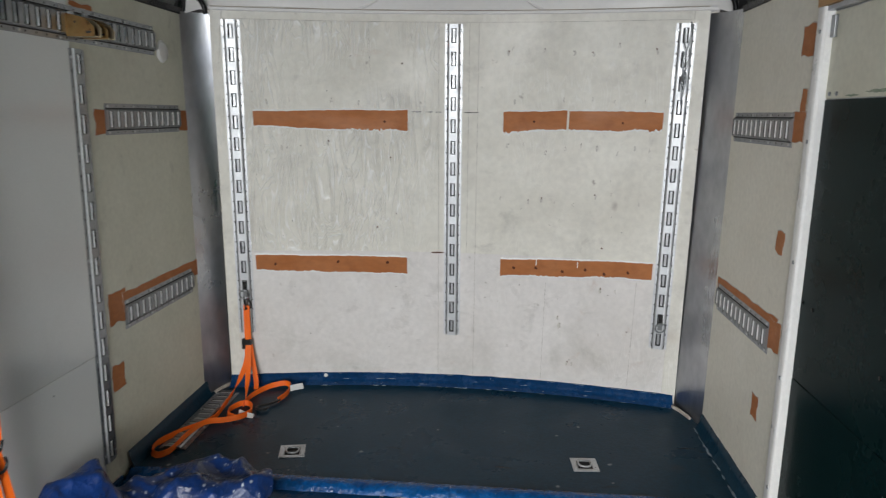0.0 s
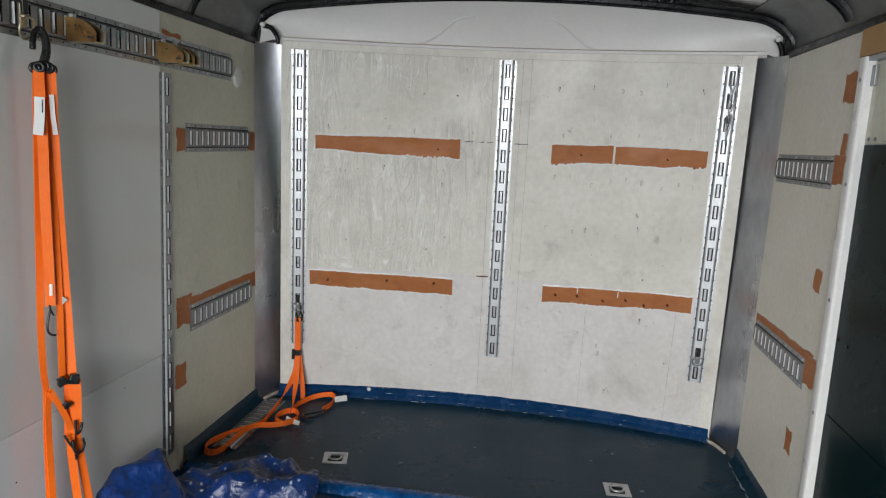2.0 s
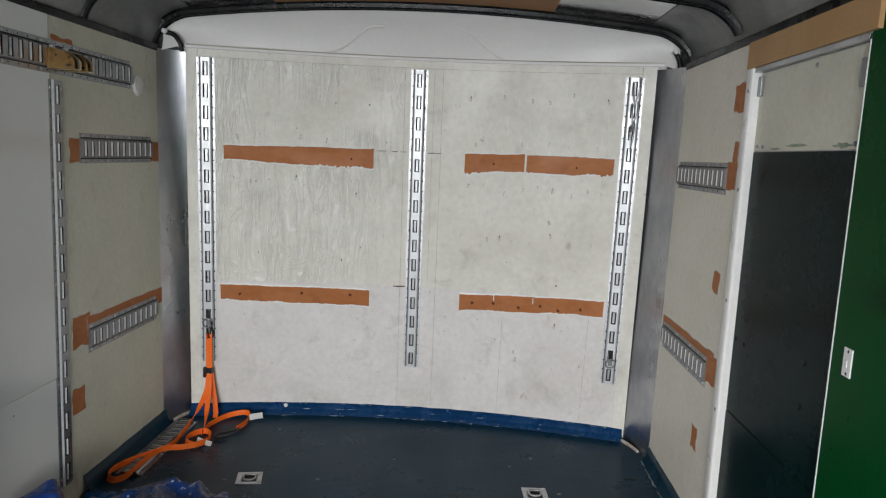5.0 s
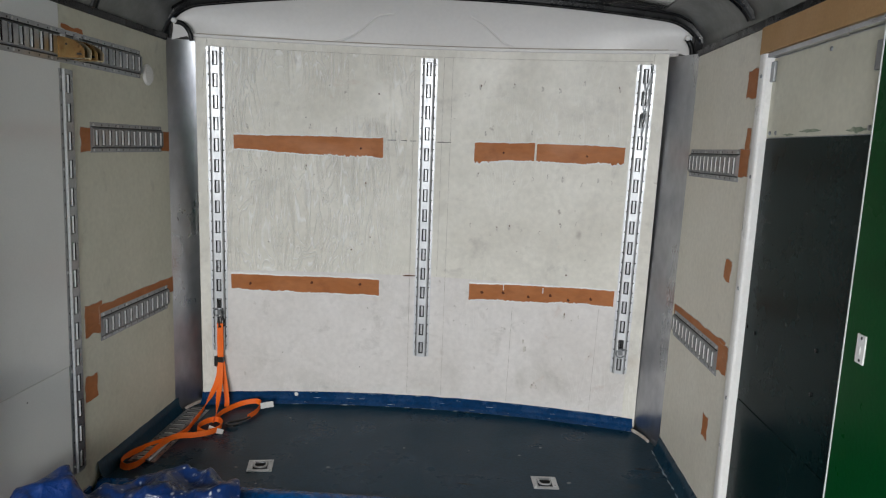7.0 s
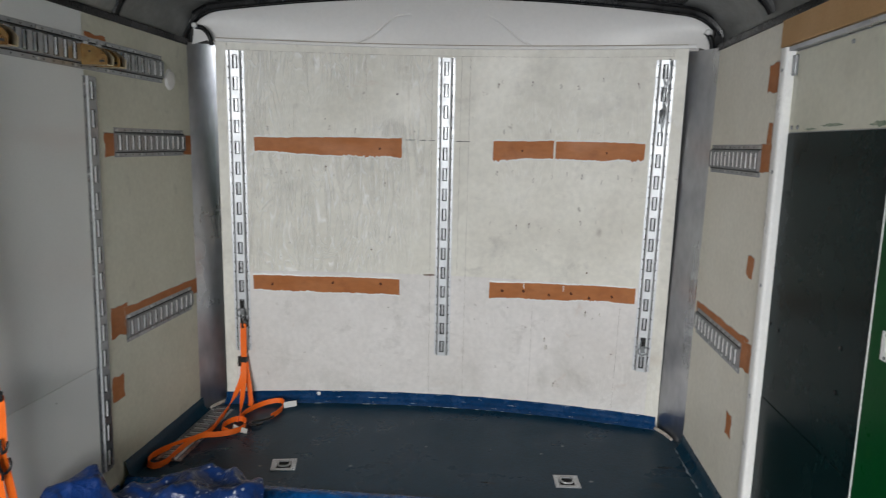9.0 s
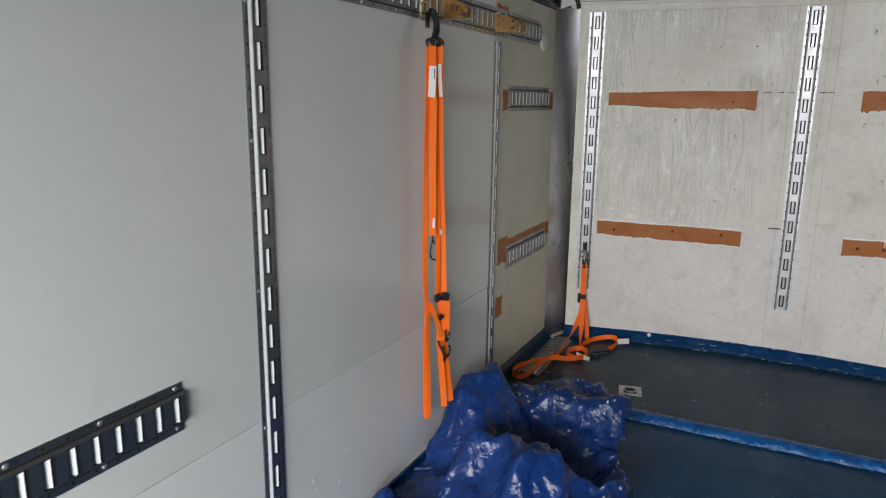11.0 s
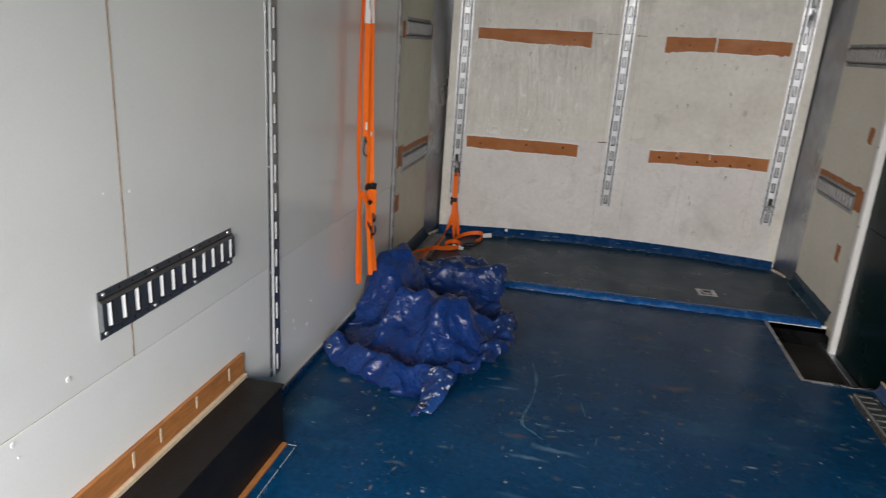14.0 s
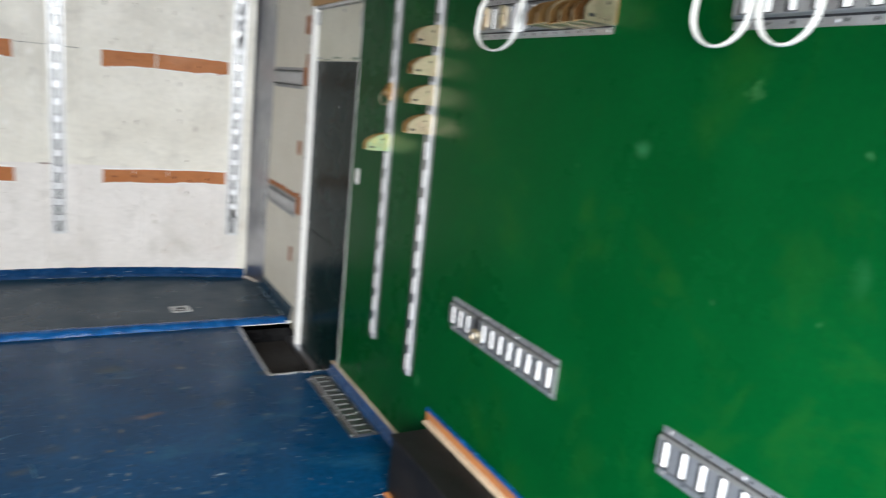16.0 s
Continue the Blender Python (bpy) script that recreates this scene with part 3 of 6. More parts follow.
def at_height(edge, z):
    """An upright edge of the front wall: one x, or its x at the top and at the foot."""
    if isinstance(edge, tuple):
        return edge[0] + (edge[1] - edge[0]) * (1.88 - z) / 1.81
    return edge


def arch(x):
    """Underside of the roof bows."""
    a = abs(x)
    if a < 1.07:
        return 2.092 - 0.056 * x * x
    t = min(1.0, (a - 1.07) / 0.17)
    z0 = 2.092 - 0.056 * 1.07 ** 2
    return z0 - 0.02 * t - 0.145 * (1 - math.sqrt(max(0.0, 1 - t * t)))


# floor with the step well cut out
WX, WY0, WY1 = 0.890, -1.566, -0.835
floor = structure("floor", boxes((LW - 0.02, WX, REAR, -0.80, -0.04, 0), (WX, RW + 0.02, REAR, WY0, -0.04, 0),
                                 (WX, RW + 0.02, WY1, -0.80, -0.04, 0)),
                  M["floor"], "worn glossy blue painted plywood floor, scuffed and paint-spattered", "floor")
bm = bmesh.new()
xs = [LW - 0.01 + (RW - LW + 0.02) * i / 24 for i in range(25)]
top = [[(x, -0.80, PLAT) for x in xs], [(x, front_y(max(-1.13, min(1.13, x)), 0.0) + 0.03, PLAT) for x in xs]]
sheet(bm, top)
sheet(bm, [[(x, -0.80, -0.04) for x in xs], [(x, -0.80, PLAT) for x in xs]])
structure("floor_platform", bm, M["platform"], "raised front floor section in dark grey-blue paint", "platform")

# lumpy blue sealant bead along the step
bm = bmesh.new()
rows = []
for i in range(241):
    x = LW + 0.02 + (1.165 - LW - 0.02) * i / 240
    k = noise.noise((x * 9, 0, 0)) * 0.006 + noise.noise((x * 33, 3, 0)) * 0.005 + noise.noise((x * 80, 5, 0)) * 0.002
    rows.append([(x, -0.858 + k, 0.0), (x, -0.852 + k, 0.013 + k), (x, -0.838 + k * 0.6, 0.026 + k * 0.6), (x, -0.82, 0.030 + k * 0.5),
                 (x, -0.796, 0.029 + k * 0.4), (x, -0.778 - k, PLAT)])
sheet(bm, rows)
structure("trim_step", bm, M["bead"], "lumpy bright blue sealant bead along the floor step", "sealant bead", smooth=True)
bm = bmesh.new()
rng = random.Random(12)
x = -0.25
while x < 0.87:
    ln = rng.uniform(0.01, 0.07)
    if rng.random() < 0.25 + 0.6 * (x + 0.25):
        y, w = -0.862 + rng.uniform(-0.004, 0.002), rng.uniform(0.002, 0.006)
        bm.faces.new([bm.verts.new((x + ln * u, y + w * v + rng.uniform(-0.0015, 0.0015), 0.0018)) for u, v in ((0, -0.3), (0.3, -1), (0.8, -0.8), (1, 0), (0.7, 0.9), (0.2, 0.7))])
    x += ln + rng.uniform(0.002, 0.03)
part("paint_chips", bm, M["chip"], bpy.data.objects["trim_step"], "chipped white paint line")["kind"] = "stuff"


# cove strip along the front wall and the side walls
bm = bmesh.new()
rows = []
for i in range(81):
    x = -1.15 + 2.27 * i / 80
    k = noise.noise((x * 12, 1, 0)) * 0.004
    y = front_y(x, 0.05)
    rows.append([(x, y + 0.004, 0.078 + k), (x, y - 0.007, 0.074 + k), (x, y - 0.012 - k, 0.045), (x, y - 0.03, 0.03), (x, y - 0.046 + k, PLAT)])
sheet(bm, rows)
cove_front = structure("baseboard_front", bm, M["cove"], "dark blue painted cove strip under the front wall", "baseboard", smooth=True)
rng = random.Random(21)
bm = bmesh.new()
for k in range(48):
    x, ln, w = rng.uniform(-0.7, 1.1), rng.uniform(0.004, 0.05), rng.uniform(0.0004, 0.0015)
    f = rng.choice((0.0, 0.0, 0.35, 0.7, 1.0, 1.0))
    dy, z = -0.0475 + 0.034 * (1 - (1 - f) ** 2) * 1.0, PLAT + 0.0015 + 0.045 * f
    y = front_y(x, 0.05) + (-0.0485 if f < 0.1 else -0.036 if f < 0.5 else -0.0165 if f < 0.9 else -0.0095)
    z = PLAT + 0.0012 if f < 0.1 else 0.0285 if f < 0.5 else 0.046 if f < 0.9 else 0.0735
    bm.faces.new([bm.verts.new((x + ln * u, front_y(x + ln * u, 0.05) + y - front_y(x, 0.05) - 0.0006, z + w * v)) for u, v in ((0, 0), (0.3, -1), (0.75, -0.7), (1, 0.2), (0.6, 0.9), (0.25, 0.8))])
part("paint_chips", bm, M["chip"], cove_front, "chipped white flecks")["kind"] = "stuff"


def side_cove(name, x, side, y0, y1, z, material, label, h=0.072):
    bm = bmesh.new()
    rows = []
    for i in range(41):
        y = y0 + (y1 - y0) * i / 40
        k = noise.noise((y * 10, 2, side)) * 0.003
        rows.append([(x, y, z + h + k), (x - side * 0.006, y, z + h - 0.002 + k), (x - side * 0.012, y, z + h * 0.45), (x - side * (0.030 + k), y, z)])
    sheet(bm, rows)
    return structure(name, bm, material, label, "baseboard", smooth=True)


structure("baseboard_left", boxes((LW, LW + 0.014, -2.68, -0.86, 0.0, 0.024)), M["cove"], "low dark blue painted strip at the foot of the grey wall", "baseboard", bevel=0.003)
structure("baseboard_left_edge", boxes((LW, LW + 0.006, -2.68, -0.86, 0.0245, 0.028)), M["filler"], "thin dirty pale paint edge at the foot of the grey wall", "baseboard", bevel=0.001)
side_cove("baseboard_front_left", LW, -1, -0.80, -0.06, PLAT, M["platform"], "dark blue painted cove strip at the foot of the cream wall")
flaked = side_cove("baseboard_front_right", RW, 1, -0.86, -0.16, PLAT, M["platform"], "dark blue painted cove strip with flaked paint")
rng = random.Random(31)
bm = bmesh.new()
for k in range(34):
    y, ln, w = rng.uniform(-0.84, -0.20), rng.uniform(0.008, 0.06), rng.uniform(0.0015, 0.005)
    x, z = RW - 0.0325 - rng.uniform(0, 0.006), PLAT + 0.0018
    bm.faces.new([bm.verts.new((x - w * v, y + ln * u, z)) for u, v in ((0, 0), (0.25, 1), (0.7, 0.8), (1, 0.1), (0.65, -0.7), (0.3, -0.9))])
part("paint_chips", bm, M["chip"], flaked, "flaked white paint")["kind"] = "stuff"
side_cove("baseboard_right", RW, 1, -2.65, -1.582, 0.0, M["cove"], "blue painted cove strip below the green wall", 0.046)

# walls: load-bearing layer, then the visible panels on it
wall_left = structure("wall_left", boxes((LW - 0.06, LW - 0.004, REAR, -0.02, -0.04, TOP)), M["cream"], "painted plywood side wall of the trailer", "wall")
wall_right = structure("wall_right", boxes((RW + 0.004, RW + 0.06, REAR, -1.645, -0.04, TOP), (RW + 0.004, RW + 0.06, -0.93, -0.02, -0.04, TOP),
                                           (RW + 0.004, RW + 0.06, -1.645, -0.93, 1.80, TOP)),
                       M["cream"], "painted plywood side wall with a door opening", "wall")


def panel(name, parent, material, label, *bs, bevel=0.0015):
    return part(name, boxes(*bs), material, parent, label, bevel=bevel)


E = 0.004
panel("panel", wall_left, M["cream"], "cream painted plywood panel", (LW - E, LW, -0.945, -0.02, 0.0, TOP))
panel("panel", wall_left, M["grey"], "light grey smooth wall panel", (LW - E, LW + 0.002, -3.236, -0.948, 0.552, TOP))
panel("panel", wall_left, M["greylow"], "light grey lower wall panel with chipped screw holes", (LW - E, LW - 0.0005, REAR, -0.948, 0.0, 0.5492))
panel("panel", wall_left, M["grey"], "light grey smooth wall panel", (LW - E, LW + 0.0005, REAR, -3.239, 0.552, TOP))
panel("panel", wall_right, M["warmwhite"], "warm white painted plywood panel", (RW, RW + E, -0.925, -0.02, 0.0, TOP))
panel("panel", wall_right, M["green"], "glossy dark green painted wall panel", (RW, RW + E, REAR, -1.648, 0.0, TOP))

M["joint"] = mat("brown_joint", (0.24, 0.18, 0.13), 0.8, col2=(0.13, 0.09, 0.06), scale=30, mix=1.0, fine=120, fine_amt=0.3, bump=0.1)
part("joint", boxes((LW - 0.006, LW + 0.0027, -3.2388, -3.2364, 0.5522, TOP)), M["joint"], wall_left, "dark uneven panel joint")

# front wall: curved slab
bm = bmesh.new()
N, K = 30, 12
zs = [0.0 + 1.905 * k / K for k in range(K + 1)]
FL, FR = (-1.099, -1.147), (1.098, 1.129)      # the front wall's side edges
xf = lambda z: [at_height(FL, z) + (at_height(FR, z) - at_height(FL, z)) * i / N for i in range(N + 1)]
sheet(bm, [[(x, front_y(x, z), z) for x in xf(z)] for z in zs])
sheet(bm, [[(x, front_y(x, z) + 0.03, z) for x in xf(z)][::-1] for z in zs])
wall_front = structure("wall_front", bm, M["ply"], "bowed white painted plywood front wall with scraped patches", "wall", smooth=True)


def front_sheet(x0, x1, z0, z1, off=0.004, n=16):
    bm = bmesh.new()
    zz = [z0 + (z1 - z0) * k / 12 for k in range(13)]
    xx = lambda z: [at_height(x0, z) + (at_height(x1, z) - at_height(x0, z)) * i / n for i in range(n + 1)]
    sheet(bm, [[(x, front_y(x, z) - off, z) for x in xx(z)] for z in zz])
    for z in (z0, z1):
        sheet(bm, [[(x, front_y(x, z) - off, z) for x in xx(z)], [(x, front_y(x, z), z) for x in xx(z)]])
    for e in (x0, x1):
        side = [(at_height(e, z), z) for z in zz]
        sheet(bm, [[(x, front_y(x, z) - off, z) for x, z in side], [(x, front_y(x, z), z) for x, z in side]])
    return bm


# plywood sheets with fine butt joints
IL, IR = (-1.044, -1.09), (1.036, 1.066)
for a, b in ((IL, -0.072), (-0.070, 0.113), (0.115, IR)):
    for z0, z1 in ((0.08, 0.7535), (0.7535, 1.4475), (1.4475, 1.85)):
        grained = a == IL and z0 > 0.5
        part("sheet", front_sheet(a, b, z0, z1), M["plygrain" if grained else "plylow" if z0 < 0.5 else "ply"], wall_front, "white painted plywood sheet", smooth=False)
for a, b, z0, z1 in ((FL, (IL[0] - 0.002, IL[1] - 0.002), 0.08, 1.90), ((IR[0] + 0.002, IR[1] + 0.002), FR, 0.08, 1.90), (-1.044, 1.036, 1.852, 1.90)):
    part("edge_strip", front_sheet(a, b, z0, z1, 0.0035), M["ply"], wall_front, "white painted edge strip", smooth=False)

# metal corner sheets between front and side walls
for name, xw, yw0, yw1, xp in (("trim_corner_left", LW, -0.126, -0.078, FL), ("trim_corner_right", RW, -0.214, -0.148, FR)):
    bm = bmesh.new()
    rows = []
    for k in range(13):
        z = PLAT + (1.875 - PLAT) * k / 12
        yw = yw1 + (yw0 - yw1) * k / 12
        xe = at_height(xp, z)
        yp = front_y(xe, z) + 0.045
        xe -= math.copysign(0.02, xe)
        row = []
        for i in range(9):
            t = i / 8
            x, y = xw + (xe - xw) * t, yw + (yp - yw) * t
            b = math.sin(math.pi * t) * 0.014
            row.append((x + (b if xw > 0 else -b) * 0.8, y + b * 0.6, z))
        rows.append(row)
    sheet(bm, rows)
    structure(name, bm, M["alu"], "smudged aluminium corner sheet", "corner trim", smooth=True)

# white front cap between front wall and first roof bow
bm = bmesh.new()
rows = []
for k in range(11):
    t = k / 10
    row = []
    for i in range(41):
        x = -1.205 + 2.41 * i / 40
        zt, yt = arch(x) + 0.012, -0.105
        zb, yb = 1.897, front_y(x * 0.94, 1.9) + 0.001
        if abs(x) > 1.12:
            zb -= (abs(x) - 1.12) * 0.35
            yb -= (abs(x) - 1.12) * 0.1
        b = math.sin(math.pi * t) * 0.018
        row.append((x, yb + (yt - yb) * t + b, zb + (zt - zb) * t + b))
    rows.append(row)
sheet(bm, rows)
front_cap = structure("ceiling_front_cap", bm, M["cap"], "white moulded fibreglass front cap", "front cap", smooth=True)
for pts in ([(-1.1, 1.899), (-0.78, 1.902), (-0.52, 1.8985), (-0.447, 1.903), (-0.39, 1.918), (-0.343, 1.94), (-0.29, 1.975), (-0.24, 2.004), (-0.17, 2.012)],
            [(0.19, 2.012), (0.248, 1.985), (0.3, 1.95), (0.344, 1.922), (0.39, 1.905), (0.44, 1.898), (0.72, 1.899), (1.1, 1.899)]):
    bm = bmesh.new()
    path = []
    for p in smooth_path([(x, 0, z) for x, z in pts], 6):
        t = max(0.0, min(1.0, (p.z - 1.897) / (arch(p.x) + 0.012 - 1.897)))
        yb = front_y(p.x * 0.94, 1.9) + 0.001
        b = math.sin(math.pi * t) * 0.018
        path.append((p.x, yb + (-0.105 - yb) * t + b - 0.001, p.z + b))
    tube(bm, path, 0.0055, 6)
    part("moulded_ridge", bm, M["cap"], front_cap, smooth=True)

bm = bmesh.new()
rows = []
for i in range(61):
    x = -1.13 + 2.255 * i / 60
    y = front_y(x, 1.89)
    rows.append([(x, y + 0.002, 1.884), (x, y - 0.007, 1.884), (x, y - 0.011, 1.888), (x, y - 0.011, 1.897), (x, y - 0.007, 1.902), (x, y + 0.004, 1.904)])
sheet(bm, rows)
part("flange", bm, M["cap"], front_cap)
# seam where the cap meets the wall, its gap shadow painted as a brown strip
M["sealant"] = mat("cap_seam_shadow", (0.30, 0.25, 0.20), 0.7, col2=(0.42, 0.37, 0.31), scale=6, mix=1.0, fine=40, fine_amt=0.2, bump=0.1)
bm = bmesh.new()
rows = []
for i in range(61):
    x = -1.09 + 2.18 * i / 60
    y, k = front_y(x, 1.89) - 0.0112, 0.0018 + 0.0008 * noise.noise((x * 5, 3, 0))
    rows.append([(x, y + 0.002, 1.9012 - k), (x, y - 0.0012, 1.9012 - 0.5 * k), (x, y - 0.0008, 1.9012 + 0.6 * k), (x, y + 0.003, 1.9012 + k)])
sheet(bm, rows)
part("sealant_line", bm, M["sealant"], front_cap, "thin brown seam line with its gap shadow")

# roof sheet, brown boards, bows
def arch_row(y, lift, x0=-1.242, x1=1.225, n=40):
    row = []
    for i in range(n + 1):
        x = x0 + (x1 - x0) * i / n
        row.append((x, y, arch(x) + lift))
    if n == 40:
        row = [(x0 - 0.012, y, TOP), (x0 - 0.008, y, row[0][2] - 0.03)] + row + [(x1 + 0.008, y, row[-1][2] - 0.03), (x1 + 0.012, y, TOP)]
    return row


bm = bmesh.new()
ys = [-0.10, -0.4, -0.7, -1.3, -1.9, -2.5, -3.1, -3.7, -4.3, -4.9, REAR]
sheet(bm, [arch_row(y, 0.032) for y in ys])
sheet(bm, [arch_row(y, 0.06)[::-1] for y in ys])
roof = structure("ceiling", bm, M["roof"], "shiny galvanised arched roof sheet", "ceiling", smooth=True)
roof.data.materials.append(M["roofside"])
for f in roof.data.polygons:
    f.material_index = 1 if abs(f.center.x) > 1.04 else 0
for side in (-1, 1):
    x = side * 1.042
    bm = bmesh.new()
    tube(bm, [(x, REAR + 0.02, arch(x) + 0.031), (x, -0.12, arch(x) + 0.031)], 0.0022, 6)
    structure("ceiling_seam", bm, M["black"], "dark lapped seam in the roof sheet", "roof seam")
bm = bmesh.new()
sheet(bm, [arch_row(y, 0.026, -0.655, 0.605, 20) for y in (-0.105, -0.7, -1.3, -1.9, -2.5, -3.1, -3.7)])
sheet(bm, [arch_row(y, 0.030, -0.655, 0.605, 20)[::-1] for y in (-0.105, -0.7, -1.3, -1.9, -2.5, -3.1, -3.7)])
structure("ceiling_board", bm, M["board"], "brown hardboard strip fixed under the middle of the roof", "ceiling board", smooth=True)


def roof_bow(y):
    bm = bmesh.new()
    rows = []
    path = []
    for i in range(61):
        a = -1.0 + 2.0 * i / 60
        x = 1.236 * math.copysign(1 - (1 - abs(a)) ** 1.6, a) - (0.012 if a > 0 else 0.004)
        path.append(Vector((x, y, arch(x))))
    for i, p in enumerate(path):
        d = (path[min(i + 1, 60)] - path[max(i - 1, 0)]).normalized()
        nrm = Vector((-d.z, 0, d.x))
        rows.append([p + nrm * h + Vector((0, w, 0)) for w, h in ((-0.036, 0.028), (-0.036, 0.022), (-0.026, 0.019), (-0.022, 0.003), (-0.018, -0.004), (-0.012, -0.005), (-0.008, 0.0), (0.008, 0.0), (0.012, -0.005), (0.018, -0.004), (0.022, 0.003), (0.026, 0.019), (0.036, 0.022), (0.036, 0.028))])
    sheet(bm, rows, closed=True)
    return structure("ceiling_bow", bm, M["black"], "black arched steel roof bow", "roof bow", smooth=False)


for y in (-0.115, -0.70, -1.31, -1.92, -2.53, -3.14, -3.75, -4.36, -4.97):
    roof_bow(y)

# black rails where roof and walls meet
structure("trim_roof_left", boxes((LW - 0.05, LW + 0.004, REAR, -0.09, TOP, TOP + 0.03)), M["black"], "black steel rail along the wall's top", "roof rail", bevel=0.004)
structure("trim_roof_right", boxes((RW - 0.004, RW + 0.05, REAR, -0.16, TOP, TOP + 0.03)), M["black"], "black steel rail along the wall's top", "roof rail", bevel=0.004)
# outer faces that close the place
structure("wall_rear_frame", boxes((LW - 0.3, LW + 0.02, REAR - 0.08, REAR, -0.3, 2.2), (RW - 0.02, RW + 0.3, REAR - 0.08, REAR, -0.3, 2.2),
                                   (LW, RW, REAR - 0.08, REAR, 1.90, 2.25)), M["shell"], "plain frame of the open rear doorway", "door frame", bevel=0.005)
structure("wall_nose", boxes((LW - 0.1, RW + 0.1, 0.3, 0.34, -0.1, 2.2)), M["shell"], "plain outer nose of the trailer", "wall")
bm = bmesh.new()
sheet(bm, [[(-400, -400, -0.55), (400, -400, -0.55)], [(-400, 400, -0.55), (400, 400, -0.55)]])
structure("ground", bm, M["ground"], "grey gravel yard around the trailer", "ground")

# ---------------------------------------------------------------- lashing tracks
def frame_m(origin, xdir, ydir):
    """A pose whose x runs along xdir and y along ydir; z is the outward side."""
    x, y = Vector(xdir).normalized(), Vector(ydir).normalized()
    z = x.cross(y).normalized()
    y = z.cross(x)
    m = Matrix((x, y, z)).transposed().to_4x4()
    m.translation = Vector(origin)
    return m


def track_body(length, height, pitch, sx, sy, chan, tilt=1, axis="x"):
    """Hat-shaped steel channel with a row of recessed slots. x: along, y: across, z: out of the wall.
    sx, sy: slot size along and across; chan: half width of the raised channel."""
    bm = bmesh.new()
    h, c, t, f = height / 2, chan, 0.010 if tilt and axis == "y" else 0.013, 0.0025
    prof = [(-h, 0.0), (-h, f), (-c - 0.006, f), (-c - 0.002, f + 0.002), (-c + 0.003, t - 0.001), (-c + 0.005, t)]
    for s in (1, -1):
        rows = sheet(bm, [[(x, s * y, z) for y, z in prof] for x in (0.0, length)])
        # rear-facing channel side gets the painted highlight
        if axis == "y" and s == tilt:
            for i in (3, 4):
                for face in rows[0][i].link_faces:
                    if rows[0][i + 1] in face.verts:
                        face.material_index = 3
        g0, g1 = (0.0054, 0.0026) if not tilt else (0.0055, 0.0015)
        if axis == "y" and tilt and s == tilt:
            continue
        # dark line along the channel's foot: crease shade as colour
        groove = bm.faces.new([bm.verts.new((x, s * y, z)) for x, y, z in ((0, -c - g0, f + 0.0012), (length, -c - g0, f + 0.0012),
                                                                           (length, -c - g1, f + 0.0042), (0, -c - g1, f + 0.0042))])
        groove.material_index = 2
    yc = c - 0.005
    count = int(round(length / pitch))
    for k in range(count):
        x0, x1 = k * length / count, (k + 1) * length / count
        xm = (x0 + x1) / 2
        a, b, d = xm - sx / 2, xm + sx / 2, sy / 2
        for q in (((x0, -yc), (x1, -yc), (x1, -d), (x0, -d)), ((x0, d), (x1, d), (x1, yc), (x0, yc)),
                  ((x0, -d), (a, -d), (a, d), (x0, d)), ((b, -d), (x1, -d), (x1, d), (b, d))):
            bm.faces.new([bm.verts.new((x, y, t)) for x, y in q])
        # recess walls, near black: the shade inside the slot is painted on
        ring = [(a, -d), (b, -d), (b, d), (a, d)]
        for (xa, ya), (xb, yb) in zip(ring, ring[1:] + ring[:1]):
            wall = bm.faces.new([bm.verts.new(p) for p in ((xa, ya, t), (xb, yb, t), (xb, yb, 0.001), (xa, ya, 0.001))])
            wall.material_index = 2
        # thin dark rim paints a shade line around the slot
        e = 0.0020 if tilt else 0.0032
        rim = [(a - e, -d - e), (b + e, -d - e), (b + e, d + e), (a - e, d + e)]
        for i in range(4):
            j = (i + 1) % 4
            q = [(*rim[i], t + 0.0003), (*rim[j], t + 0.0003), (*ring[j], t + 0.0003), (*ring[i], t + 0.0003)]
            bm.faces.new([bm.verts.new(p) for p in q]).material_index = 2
        # gaps painted as dark as their shade, and the rolled lip between them
        lo, hi = (a, b) if axis == "x" else (-d, d)
        w = hi - lo
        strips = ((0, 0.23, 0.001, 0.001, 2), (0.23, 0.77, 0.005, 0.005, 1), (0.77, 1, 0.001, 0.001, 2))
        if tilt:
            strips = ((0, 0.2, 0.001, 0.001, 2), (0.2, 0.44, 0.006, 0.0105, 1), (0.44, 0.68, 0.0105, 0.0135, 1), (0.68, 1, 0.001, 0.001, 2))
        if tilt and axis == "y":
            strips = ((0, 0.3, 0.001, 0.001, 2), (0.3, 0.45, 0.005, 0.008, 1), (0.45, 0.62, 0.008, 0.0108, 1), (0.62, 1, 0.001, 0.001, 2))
        for pa, pb, za, zb, slot in strips:
            if tilt < 0:
                pa, pb = 1 - pa, 1 - pb
            u, v = lo + pa * w, lo + pb * w
            if axis == "x":
                q = ((u, -d, za), (v, -d, zb), (v, d, zb), (u, d, za))
            else:
                q = ((a, u, za), (b, u, za), (b, v, zb), (a, v, zb))
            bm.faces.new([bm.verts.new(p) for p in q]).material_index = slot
    # closed ends
    for x in (0.0, length):
        out = [(x, y, z) for y, z in prof] + [(x, -y, z) for y, z in prof[::-1]]
        bm.faces.new([bm.verts.new(p) for p in out])
    return bm


hole_mesh = None


